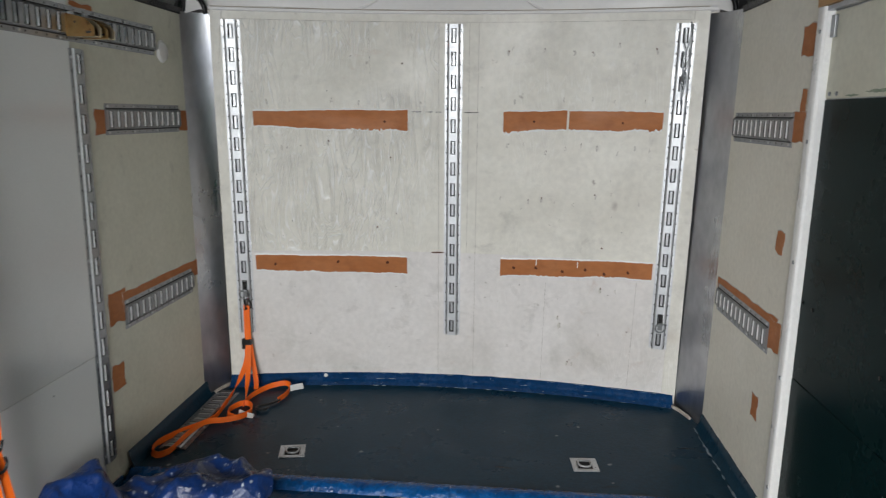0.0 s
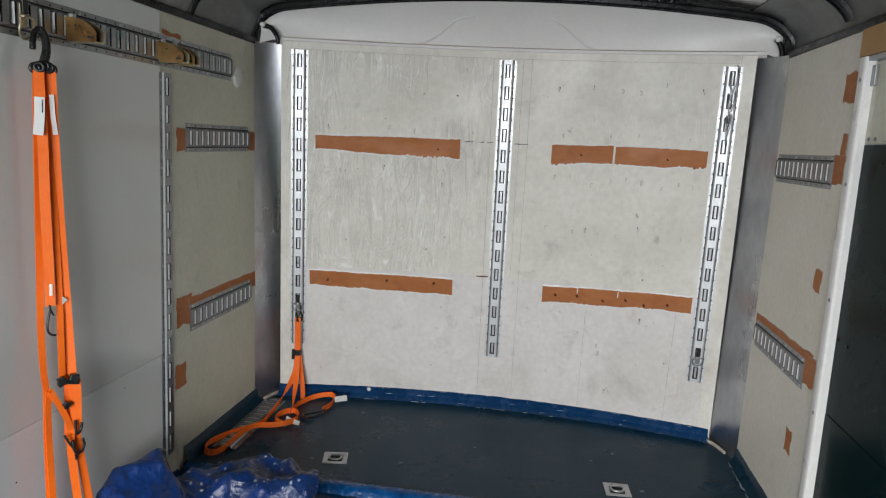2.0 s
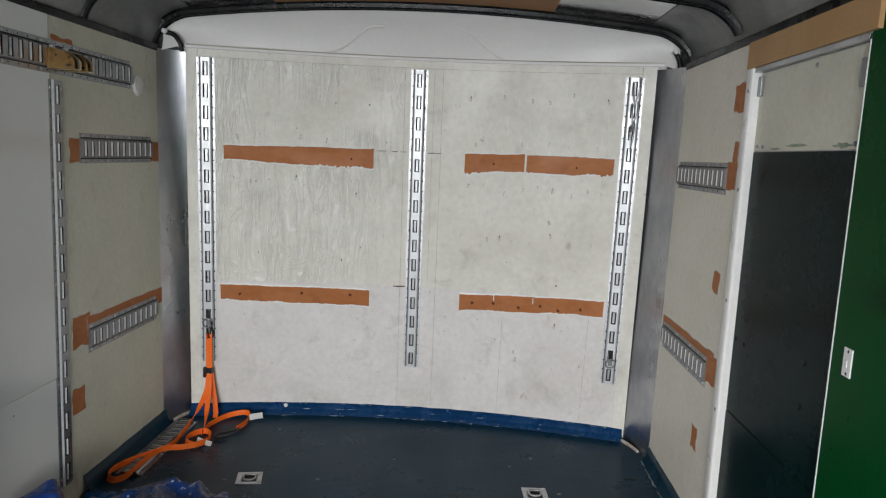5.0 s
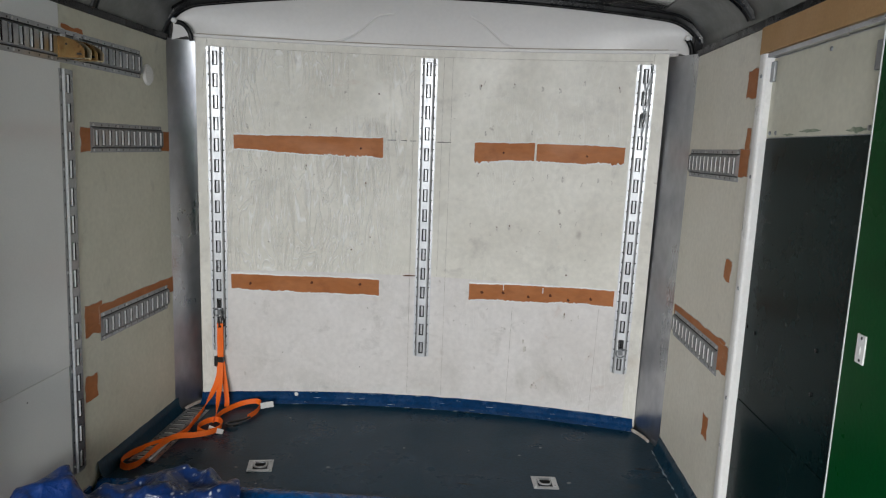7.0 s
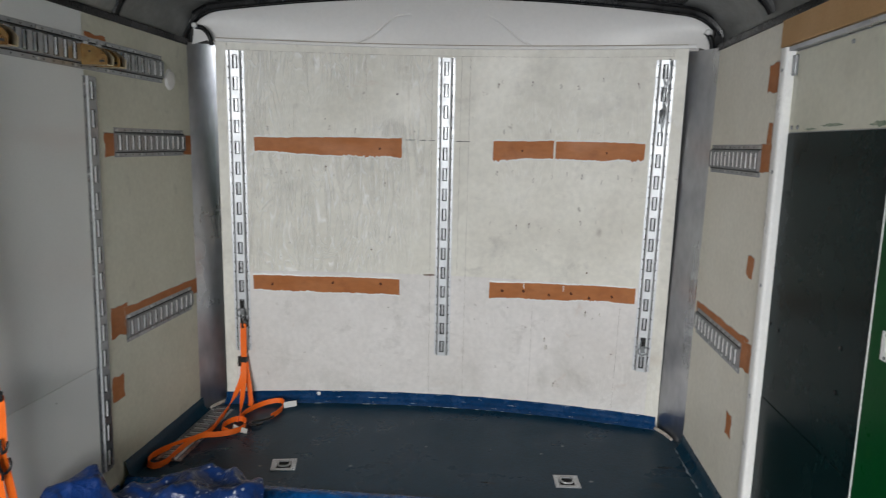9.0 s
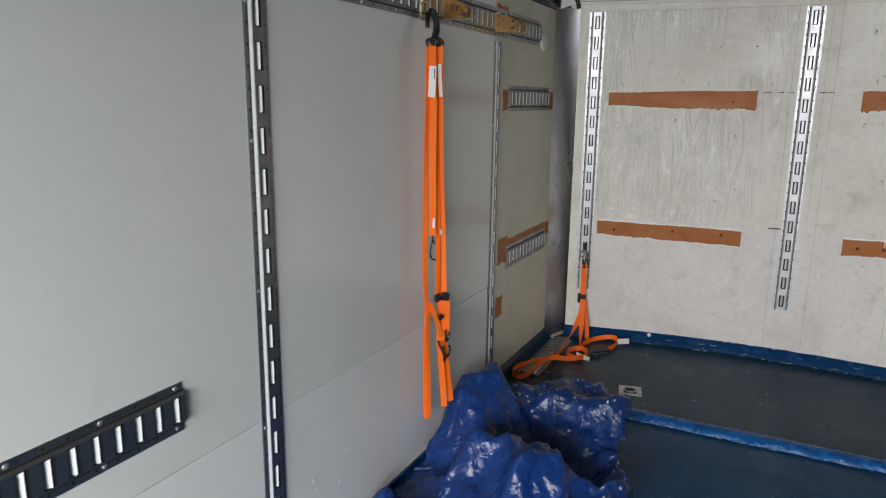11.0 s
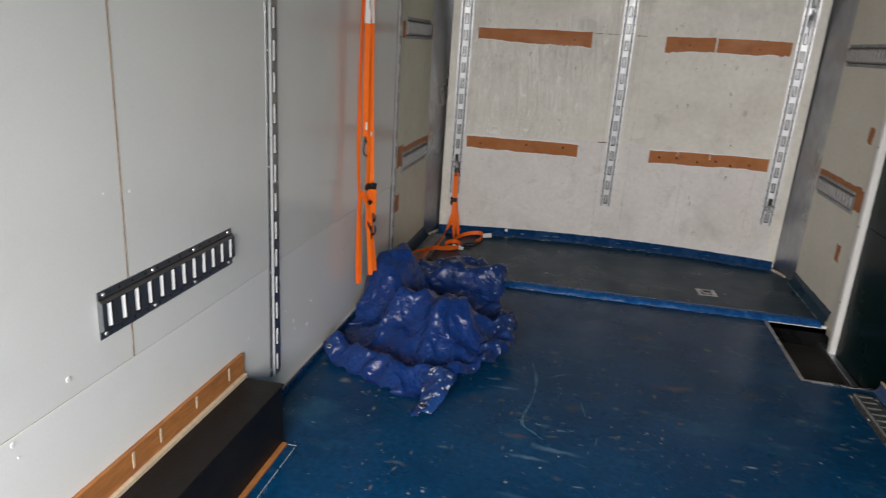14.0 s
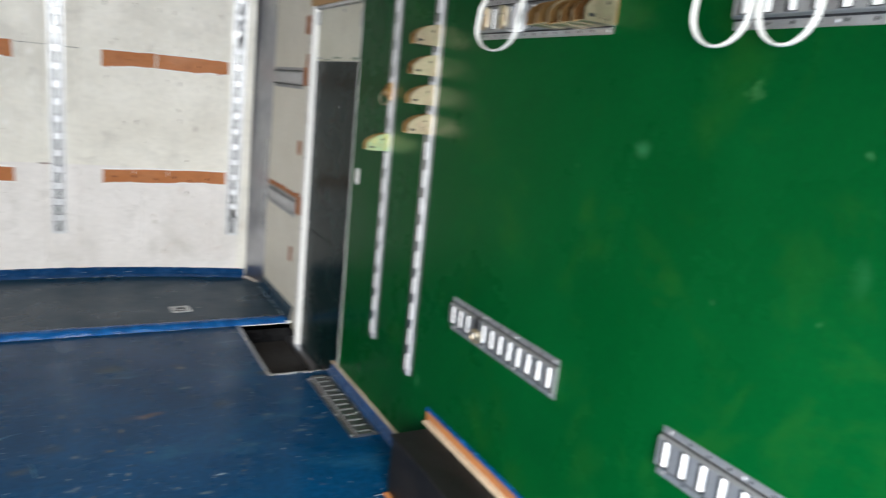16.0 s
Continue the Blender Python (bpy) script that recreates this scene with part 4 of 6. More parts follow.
def track_holes(track, length, height, step):
    """Screw holes along both flanges, all on one shared mesh."""
    global hole_mesh
    if hole_mesh is None:
        bm = bmesh.new()
        disc(bm, Matrix.Identity(4), 0.0037, 0.0004, 8)
        hole_mesh = bpy.data.meshes.new("screw_hole")
        bm.to_mesh(hole_mesh)
        bm.free()
        hole_mesh.materials.append(M["inkshade"])
    n = int(length / step)
    for k in range(n):
        for s in (1, -1):
            ob = new("screw_hole", hole_mesh)
            ob.parent = track
            ob.matrix_basis = Matrix.Translation(((k + 0.5) * length / n, s * (height / 2 - 0.010), 0.0025))


screw_mesh = None


def add_screws(track, length, height, xs):
    global screw_mesh
    for x in xs:
        for s in (1, -1):
            if screw_mesh is None:
                bm = bmesh.new()
                disc(bm, Matrix.Identity(4), 0.006, 0.0035, 10)
                screw_mesh = bpy.data.meshes.new("screw")
                bm.to_mesh(screw_mesh)
                bm.free()
                screw_mesh.materials.append(M["midsteel"])
            ob = new("screw", screw_mesh)
            ob.parent = track
            ob.matrix_basis = Matrix.Translation((x, s * (height / 2 - 0.010), 0.0025))


def make_track(m, length, height, pitch, sx, sy, chan, hole_step, screws, label, group, tilt=1, axis="x", finishes=("steel", "lip")):
    e = empty("lashing_track", m, label, "cargo track", group)
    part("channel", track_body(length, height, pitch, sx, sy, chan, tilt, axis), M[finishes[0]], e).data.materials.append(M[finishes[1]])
    e.children[0].data.materials.append(M["inkshade"])
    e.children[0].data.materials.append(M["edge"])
    channel = e.children[0]
    track_holes(channel, length, height, hole_step)
    add_screws(e, length, height, screws)
    return e


def v_track(m, label, group, tilt=1, body="steel", length=1.524):
    return make_track(m, length, 0.083, 0.1016, 0.064 if tilt else 0.058, 0.021 if tilt else 0.018, 0.0245, 0.05, (0.03, 0.41, 0.79, 1.17, length - 0.029), label, group, tilt, "y", (body, "lip") if tilt else ("bright", "slotgrey"))


def h_track(m, label, group, length=0.604, tilt=1, finishes=("steel", "lip")):
    return make_track(m, length, 0.116, 0.0503, 0.021, 0.058, 0.0365, 0.05, [0.02 + (length - 0.04) * k / max(1, round(length / 0.2)) for k in range(1 + max(1, round(length / 0.2)))], label, group, tilt, "x", finishes)


UP = (0, 0, 1)


def on_left(y_back, z_low, x=LW):
    """Horizontal track on the left wall, running forward from y_back, its lower edge at z_low."""
    return frame_m((x, y_back, z_low + 0.058), (0, 1, 0), UP)


def on_right(y_front, z_low, x=RW):
    return frame_m((x, y_front, z_low + 0.058), (0, -1, 0), UP)


# front wall, three upright tracks
def on_front(x, z0, z1, lean=0.0):
    p0, p1 = Vector((x - lean, front_y(x - lean, z0) - 0.0045, z0)), Vector((x + lean, front_y(x + lean, z1) - 0.0045, z1))
    slope = (front_y(x + 0.04, (z0 + z1) / 2) - front_y(x - 0.04, (z0 + z1) / 2)) / 0.08
    d = p1 - p0
    return frame_m(p0, d, Vector((-1, -slope, 0)))


g = "upright tracks on the front wall"
v_track(on_front(-1.031, 0.318, 1.853, 0.019), "galvanised upright lashing track screwed to white front wall", g, 0, length=1.537)
v_track(on_front(-0.001, 0.311, 1.851), "galvanised upright lashing track screwed to white front wall", g, 0, length=1.541)
v_track(on_front(1.017, 0.320, 1.846, -0.009), "dented galvanised upright lashing track with bent slots", g, 0)
# bent steel tongues in the damaged top of one track
for z, dy, sx in ((1.775, -0.004, 0.012), (1.745, 0.004, -0.011), (1.68, 0.002, 0.013), (1.655, -0.003, -0.010), (1.585, 0.003, 0.008), (1.56, 0.001, -0.006)):
    bm = bmesh.new()
    y = front_y(1.012, z) - 0.0255
    ribbon(bm, smooth_path([(1.012 + sx, y + 0.005, z + 0.065), (1.012 + sx * 1.1, y - 0.006 + dy, z + 0.02), (1.012 + sx * 0.5, y - 0.005, z - 0.025), (1.012 - sx * 0.2, y + 0.005, z - 0.065)], 5), 0.007, (1, 0.3, 0), 0.003)
    tagged(finish("bent_tongue", bm, M["steel"], True), "bent steel strip stuck in the damaged track", "metal strip", "bent strips")

g = "upright tracks on the grey wall"
v_track(frame_m((LW, -0.917, 0.117), UP, (0, -1, 0)), "galvanised upright lashing track at the grey panel's edge", g, -1)
v_track(frame_m((LW + 0.002, -2.450, 0.118), UP, (0, -1, 0)), "galvanised upright lashing track with dark slots on grey panel", g, -1)
g = "upright tracks on the green wall"
v_track(frame_m((RW, -2.035, 0.342), UP, (0, 1, 0)), "galvanised upright lashing track on glossy green wall", g)
v_track(frame_m((RW, -2.392, 0.322), UP, (0, 1, 0)), "galvanised upright lashing track on glossy green wall", g)

g = "short tracks on the left wall"
h_track(on_left(-2.404, 1.662, LW + 0.002), "long galvanised lashing track high on the wall", g, 2.022)
h_track(on_left(-0.773, 1.345), "short galvanised lashing track on a scraped patch", g, 0.58)
h_track(on_left(-0.742, 0.587), "short galvanised lashing track on a scraped patch", g, 0.586)
h_track(on_left(-3.352, 0.645, LW + 0.002), "short dark-slotted lashing track low on grey panel", g)
h_track(on_left(-4.307, 0.650, LW + 0.002), "short dark-slotted lashing track low on grey panel", g)
g = "short tracks on the right wall"
h_track(on_right(-0.236, 1.345), "short galvanised lashing track beside the door jamb", g, 0.585, tilt=-1)
h_track(on_right(-0.220, 0.616), "short galvanised lashing track beside the door jamb", g, 0.585, tilt=-1)
h_track(on_right(-2.690, 0.612), "short galvanised lashing track low on green wall", g, 0.585, tilt=-1, finishes=("midsteel", "lip"))
h_track(on_right(-3.650, 0.612), "short galvanised lashing track low on green wall", g, tilt=-1, finishes=("midsteel", "lip"))
h_track(on_right(-2.688, 1.566), "galvanised lashing track loaded with brackets", g, tilt=-1, finishes=("midsteel", "lip"))
h_track(on_right(-3.640, 1.563), "galvanised lashing track with white hangers", g, tilt=-1, finishes=("midsteel", "lip"))
g = "tracks on the floor"
h_track(frame_m((1.100, -2.262, 0.001), (0, 1, 0), (-1, 0, 0)), "galvanised lashing track screwed to blue floor", g, 0.604, tilt=1, finishes=("steel", "slotgrey"))
h_track(frame_m((-1.128, -0.630, PLAT + 0.001), (0, 1, 0), (-1, 0, 0)), "galvanised lashing track screwed to the platform", g, 0.604, tilt=1, finishes=("steel", "slotgrey"))


# ---------------------------------------------------------------- fittings for the tracks
def socket_plate(bm, x, t=0.003):
    """A bracket cheek: flat bottom, rounded nose, quarter-ellipse top. Lies in local y (up) and z (out)."""
    out = [(0.008, -0.036), (0.100, -0.036), (0.103, -0.033), (0.104, -0.008)]
    for k in range(1, 10):
        a = math.radians(90 * k / 9)
        g = k / 9
        out.append((0.014 + 0.090 * (0.7 * math.cos(a) + 0.3 * (1 - g)), -0.008 + 0.044 * (0.7 * math.sin(a) + 0.3 * g)))
    out.append((0.008, 0.036))
    f0 = [bm.verts.new((x - t / 2, y, z)) for z, y in out]
    f1 = [bm.verts.new((x + t / 2, y, z)) for z, y in out]
    bm.faces.new(f0)
    bm.faces.new(f1[::-1])
    for i in range(len(out)):
        j = (i + 1) % len(out)
        bm.faces.new((f0[i], f0[j], f1[j], f1[i]))


def beam_socket(m, label="yellow zinc-plated beam socket clipped into a lashing track", group="beam sockets", plate="zinc"):
    e = empty("beam_socket", m, label, "bracket", group)
    for x in (-0.021, 0.021):
        bm = bmesh.new()
        socket_plate(bm, x)
        # x < 0 cheek is browner: the covered cheek's shade put into its colour
        c = part("cheek", bm, M["zincbrown" if x < 0 else plate], e)
        s_ = 1 if x > 0 else -1
        side = sorted((x + s_ * 0.0016, x + s_ * 0.0021))
        part("slot", boxes((*side, -0.026, -0.0185, 0.076, 0.094)), M["inkshade"], c)
        bm = bmesh.new()
        disc(bm, frame_m((side[0], 0.010, 0.040), (0, 1, 0), (0, 0, 1)), 0.0042, 0.0005, 10)
        part("hole", bm, M["inkshade"], c)
    bm = boxes((-0.0195, 0.0195, -0.036, -0.033, 0.01, 0.098))
    part("base", bm, M[plate], e)
    bm = boxes((-0.024, 0.024, -0.03, 0.034, 0.0075, 0.0105))
    part("back_plate", bm, M["zincbrown"], e, "brown zinc back plate")
    tab = boxes((-0.007, -0.001, 0.034, 0.047, 0.009, 0.018), (0.001, 0.007, 0.034, 0.047, 0.009, 0.018))
    bmesh.ops.rotate(tab, verts=[v for v in tab.verts if v.co.x > 0], cent=(0.001, 0.034, 0.01), matrix=Matrix.Rotation(-0.3, 3, "Z"))
    bmesh.ops.rotate(tab, verts=[v for v in tab.verts if v.co.x < 0], cent=(-0.001, 0.034, 0.01), matrix=Matrix.Rotation(0.3, 3, "Z"))
    part("release_tab", tab, M["bright"], e, "bright forked steel tab")
    return e


def wall_m(x, y, z, side):
    """Side -1: left wall, fitting faces +x; side 1: right wall. The fitting's rear cheek faces the doorway."""
    if side < 0:
        return frame_m((x, y, z), (0, 1, 0), UP)
    m = frame_m((x, y, z), (0, -1, 0), UP)
    return m


beam_socket(wall_m(RW + 0.004, -2.035, 1.181, 1), "iridescent green zinc-plated beam socket clipped into the upright track", plate="zincgreen")
sock = beam_socket(wall_m(RW + 0.004, -2.392, 1.586, 1))
for z in (1.484, 1.383, 1.281):
    copy_thing(sock, wall_m(RW + 0.004, -2.392, z, 1))
for y in (-1.445, -0.955, -0.875):
    copy_thing(sock, wall_m(LW + 0.006, y, 1.712, -1))
for k in range(5):
    copy_thing(sock, wall_m(RW + 0.006, -3.085 - 0.048 * k, 1.620 + 0.002 * math.sin(k * 2.1), 1))


def tongue_fitting(y, z):
    """A flat zinc tongue with a rounded foot pushed into one slot of a track."""
    e = empty("tongue_fitting", wall_m(RW, y, z, 1), "yellow zinc tongue plate pushed into a track slot", "bracket", "tongue plates")
    bm = bmesh.new()
    ring = [(-0.016, 0.036), (0.016, 0.036), (0.016, -0.010)] + [(0.016 * math.cos(a), -0.010 - 0.022 * math.sin(a)) for a in (0.5, 1.0, 1.57, 2.14, 2.64)] + [(-0.016, -0.010)]
    f0 = [bm.verts.new((x, y_, 0.013)) for x, y_ in ring]
    f1 = [bm.verts.new((x, y_, 0.019)) for x, y_ in ring]
    bm.faces.new(f0)
    bm.faces.new(f1[::-1])
    for i in range(len(ring)):
        j = (i + 1) % len(ring)
        bm.faces.new((f0[i], f0[j], f1[j], f1[i]))
    bmesh.ops.recalc_face_normals(bm, faces=bm.faces)
    plate = part("plate", bm, M["zinc"], e)
    bm = bmesh.new()
    disc(bm, Matrix.Translation((0, 0.012, 0.019)), 0.004, 0.0006, 10)
    part("hole", bm, M["inkshade"], plate)


for y in (-2.713, -2.814):
    tongue_fitting(y, 1.624)
e = empty("clip_fitting", wall_m(RW, -2.902, 1.622, 1), "bright galvanised clip plate on the loaded track", "bracket")
plate = part("plate", boxes((-0.026, 0.026, -0.034, 0.040, 0.012, 0.020)), M["lip"], e, bevel=0.002)
part("lip", boxes((-0.028, 0.024, -0.040, -0.0345, 0.012, 0.030)), M["lip"], plate, bevel=0.0015)


def ring_fitting(m, material, label, big=0.026, drop=0.02):
    e = empty("ring_fitting", m, label, "tie ring", "tie-down rings")
    clip = part("clip_plate", boxes((-0.011, 0.011, -0.035, 0.03, 0.0105, 0.0145)), material, e, bevel=0.001)
    part("tongue", boxes((-0.010, 0.010, 0.002, 0.046, 0.0145, 0.022)), M["hook"], clip, "black spring tongue", bevel=0.002)
    bm = bmesh.new()
    tube(bm, smooth_path([(-0.012, -0.004, 0.014), (-0.008, -0.004, 0.026), (0.008, -0.004, 0.026), (0.012, -0.004, 0.014)], 4), 0.004, 6)
    part("loop", bm, material, e, smooth=True)
    bm = bmesh.new()
    torus(bm, Matrix.Translation((0, -drop, 0.024)) @ pose(0, 0, 0, 14, 6, 0), big, 0.0036)
    part("ring", bm, material, e, smooth=True)
    return e



ring_fitting(wall_m(LW + 0.004, -1.64, 1.72, -1), M["zinc"], "yellow zinc-plated tie ring holding the hanging straps", 0.03, 0.035)
ring_fitting(wall_m(RW + 0.002, -2.875, 0.672, 1), M["zinc"], "yellow zinc-plated tie ring on the low track", 0.022)
ring_fitting(frame_m((-1.041, front_y(-1.041, 0.54) - 0.006, 0.55), (1, 0, 0), UP), M["steel"], "steel tie ring near the upright track's foot", 0.025)
ring_fitting(frame_m((1.024, front_y(1.024, 0.45) - 0.006, 0.455), (1, 0, 0), UP), M["steel"], "steel tie ring near the upright track's foot", 0.025)


def cheek_ring(m, label):
    """A folded zinc bracket with two small rounded cheeks and a ring hanging from their nose."""
    e = empty("ring_fitting", m, label, "tie ring", "tie-down rings")
    out = [(0.008, -0.034), (0.014, -0.034), (0.040, -0.012), (0.043, -0.004), (0.041, 0.003), (0.022, 0.030), (0.017, 0.034), (0.008, 0.034)]
    for x in (-0.010, 0.010):
        bm = bmesh.new()
        f0 = [bm.verts.new((x - 0.0013, y, z)) for z, y in out]
        f1 = [bm.verts.new((x + 0.0013, y, z)) for z, y in out]
        bm.faces.new(f0)
        bm.faces.new(f1[::-1])
        for i in range(len(out)):
            j = (i + 1) % len(out)
            bm.faces.new((f0[i], f0[j], f1[j], f1[i]))
        c = part("cheek", bm, M["zincbrown"], e)
        bm = bmesh.new()
        side = x + (0.0014 if x > 0 else -0.0019)
        disc(bm, frame_m((side, 0.014, 0.019), (0, 1, 0), (0, 0, 1)), 0.0026, 0.0005, 10)
        part("hole", bm, M["inkshade"], c)
    part("back_plate", boxes((-0.012, 0.012, -0.036, 0.034, 0.0065, 0.0095)), M["zinc"], e, bevel=0.001)
    part("tab", boxes((-0.008, -0.002, 0.032, 0.043, 0.009, 0.016), (0.002, 0.008, 0.032, 0.043, 0.009, 0.016)), M["bright"], e, "bright forked steel tab")
    bm = bmesh.new()
    tube(bm, [(-0.013, -0.004, 0.036), (0.013, -0.004, 0.036)], 0.003, 8)
    part("pin", bm, M["zinc"], e, smooth=True)
    bm = bmesh.new()
    torus(bm, Matrix.Translation((0, -0.029, 0.036)) @ pose(0, 0, 0, 0, 18, 0), 0.026, 0.0025)
    part("ring", bm, M["zinc"], e, smooth=True)


def hanger(y, z=1.66, w=0.14, drop=0.13):
    """A white U-shaped hanger of flat bar."""
    e = empty("hanger", pose(RW - 0.03, y, z), "white coated U-shaped hanger on lashing track", "hanger", "white hangers")
    bm = bmesh.new()
    pts = [(0, w / 2, 0.06), (-0.03, w / 2, 0.0), (-0.035, w / 2, -drop + 0.065)]
    for k in range(1, 12):
        a = math.pi * k / 12
        pts.append((-0.035, w / 2 * math.cos(a), -drop + 0.065 - 0.065 * math.sin(a)))
    pts += [(-0.035, -w / 2, -drop + 0.065), (-0.03, -w / 2, 0.0), (0, -w / 2, 0.06)]
    tube(bm, pts, 0.0085, 8, 0.4, (1, 0, 0))
    part("bar", bm, M["ringwhite"], e, smooth=True)
    bm = boxes((-0.004, 0.012, -w / 2 - 0.012, w / 2 + 0.012, 0.035, 0.085))
    part("clip_plate", bm, M["steel"], e, bevel=0.002)
    return e


cheek_ring(wall_m(RW + 0.002, -2.035, 1.382, 1), "yellow zinc-plated tie ring with two cheeks on the upright track")
hanger(-2.868, 1.645, 0.212, 0.12)
hanger(-3.658, 1.655, 0.132)
hanger(-3.800, 1.655, 0.118)

# ---------------------------------------------------------------- front wall details
def bare_patch(x0, x1, low, high, seed):
    """Paint scraped off to bare wood: the lower edge ragged, both edges given at the two ends."""
    bm = bmesh.new()
    n = int((x1 - x0) / 0.003)
    top, bot = [], []
    for i in range(n + 1):
        g = i / n
        x = x0 + (x1 - x0) * g
        t = high[0] + (high[1] - high[0]) * g + 0.007 * noise.noise((x * 4, seed, 0)) + 0.003 * noise.noise((x * 40, seed, 1))
        fray = max(0.0, noise.noise((x * 3.5, seed, 9)) + 0.15) * 0.022 * noise.noise((x * 160, seed, 4))
        b = low[0] + (low[1] - low[0]) * g + fray + 0.008 * noise.noise((x * 6, seed, 5)) + 0.005 * noise.noise((x * 15, seed, 2)) + 0.0035 * noise.noise((x * 75, seed, 3))
        top.append((x, t))
        bot.append((x, b))
    rows = []
    for k in range(4):
        f = k / 3
        rows.append([(x, front_y(x, b + (t - b) * f) - 0.0062, b + (t - b) * f) for (x, t), (_, b) in zip(top, bot)])
    sheet(bm, rows)
    for row in (rows[0], rows[-1]):
        sheet(bm, [row, [(x, y + 0.003, z) for x, y, z in row]])
    bare = part("bare_patch", bm, M["wood"], wall_front, "bare brown plywood strip with ragged paint edges")
    bm = bmesh.new()
    for edge, s_ in ((top, 1), (bot, -1)):
        inner = [(x, front_y(x, z) - 0.0070, z - s_ * 0.0015) for x, z in edge]
        outer = [(x, front_y(x, z) - 0.0055, z + s_ * (0.005 + 0.008 * max(0, noise.noise((x * 30, seed, 7 + s_))))) for x, z in edge]
        sheet(bm, [inner, outer] if s_ > 0 else [outer, inner])
    part("paint_rim", bm, M["label"], bare, "pale torn paint edge")
    return bare


bare_patch(-0.944, -0.219, (1.371, 1.357), (1.443, 1.458), 1.3)
bare_patch(0.236, 0.530, (1.360, 1.376), (1.452, 1.462), 2.6)
bare_patch(0.540, 0.951, (1.375, 1.377), (1.462, 1.460), 3.7)
bare_patch(-0.982, -0.230, (0.651, 0.637), (0.732, 0.725), 4.4)
bare_patch(0.242, 0.968, (0.644, 0.671), (0.732, 0.754), 5.2)


def front_dot(x, z, r, material=None, name="nail_hole"):
    bm = bmesh.new()
    disc(bm, frame_m((x, front_y(x, z) - 0.0064, z), (1, 0, 0), UP), r, 0.0006, 8)
    part(name, bm, material or M["knot"], wall_front)


M["seam"] = mat("seam_shadow", (0.33, 0.30, 0.27), 0.8, col2=(0.52, 0.49, 0.45), scale=30, mix=1.0, fine_amt=0.2)
M["knot"] = mat("dark_knot", (0.07, 0.018, 0.006), 0.9, col2=(0.13, 0.04, 0.012), scale=40, mix=0.9, fine_amt=0.1)
for x in (-0.89, -0.58, -0.33, 0.31, 0.42, 0.55, 0.66, 0.75, 0.86):
    front_dot(x, 0.69 + 0.008 * math.sin(x * 31), 0.009)
for x, z in ((-0.33, 1.40), (0.38, 1.41), (0.78, 1.41)):
    front_dot(x, z, 0.006)
M["dent"] = mat("grey_dent", (0.36, 0.33, 0.30), 0.7, col2=(0.5, 0.47, 0.42), scale=60, mix=0.9, fine_amt=0.1)
rng = random.Random(5)
for x0, x1, z0, z1, n in ((-0.95, -0.2, 1.46, 1.78, 5), (-0.95, -0.2, 0.8, 1.3, 8), (0.2, 0.95, 0.8, 1.0, 5), (-0.9, 0.9, 0.15, 0.6, 12)):
    for _ in range(n):
        front_dot(rng.uniform(x0, x1), rng.uniform(z0, z1), rng.uniform(0.0022, 0.0045), M["knot"] if rng.random() < 0.3 else M["dent"], "dent")


def front_knot(x, z):
    """A plugged knot that shows through the paint: a ragged upright smear with a darker pit."""
    k0 = rng.uniform(0.4, 1.25)
    pit = M["knot"] if rng.random() < 0.55 else M["dent"]
    for w, h, dz, off, material in ((0.006 * k0, 0.015 * k0, -0.004, 0.0062, M["bleed"]), (0.0028 * k0, 0.005 * k0, 0.004, 0.0066, pit), (0.002 * k0, 0.006 * k0, -0.011, 0.0066, M["dent"])):
        bm = bmesh.new()
        cx, cz = x + rng.uniform(-0.004, 0.004), z + dz
        ring = []
        for k in range(11):
            a = 2 * math.pi * k / 11
            r = rng.uniform(0.55, 1.15)
            px, pz = cx + w * r * math.cos(a), cz + h * r * math.sin(a)
            ring.append(bm.verts.new((px, front_y(px, pz) - off, pz)))
        bm.faces.new(ring[::-1])
        part("knot", bm, material, wall_front)


M["bleed"] = mat("bled_paint", (0.66, 0.635, 0.58), 0.6, col2=(0.52, 0.49, 0.44), scale=50, mix=1.0, fine=90, fine_amt=0.15)
for x in (0.25, 0.27, 0.415, 0.546, 0.63, 0.74, 0.9):
    front_knot(x, 1.735 + rng.uniform(-0.02, 0.02))
for x in (0.29, 0.513, 0.639, 0.74, 0.87):
    front_knot(x, 1.512 + rng.uniform(-0.015, 0.015))
for x in (0.26, 0.334, 0.44, 0.53, 0.60, 0.673, 0.766, 0.838, 0.902, -0.9, -0.82, -0.33, -0.6):
    front_knot(x, 1.29 + rng.uniform(-0.03, 0.02))
for x in (0.23, 0.367, 0.428, 0.493, 0.58, 0.682, 0.756, 0.88):
    front_knot(x, 1.045 + rng.uniform(-0.04, 0.05))
for x, z in ((-0.775, 1.50), (-0.878, 1.489), (-0.58, 1.5), (-0.45, 1.49), (0.54, 0.44), (0.55, 0.40), (0.735, 0.6), (0.599, 0.194), (0.62, 0.19), (0.806, 0.60), (-0.304, 1.224)):
    front_knot(x, z)


def front_line(x0, z0, x1, z1, w, material, name="crack"):
    bm = bmesh.new()
    rows = []
    for i in range(13):
        t = i / 12
        x, z = x0 + (x1 - x0) * t, z0 + (z1 - z0) * t
        k = w * (0.5 + 0.5 * noise.noise((x * 60, z * 60, 0)))
        dx, dz = (0, k) if abs(x1 - x0) > abs(z1 - z0) else (k, 0)
        rows.append([(x - dx, front_y(x, z) - 0.0048, z - dz), (x + dx, front_y(x, z) - 0.0048, z + dz)])
    sheet(bm, rows)
    part(name, bm, material, wall_front)


for a, b in ((-0.2, -0.155), (-0.13, -0.10), (-0.085, -0.055), (0.05, 0.118)):
    front_line(a, 1.447, b, 1.448, 0.003, M["inkshade"])
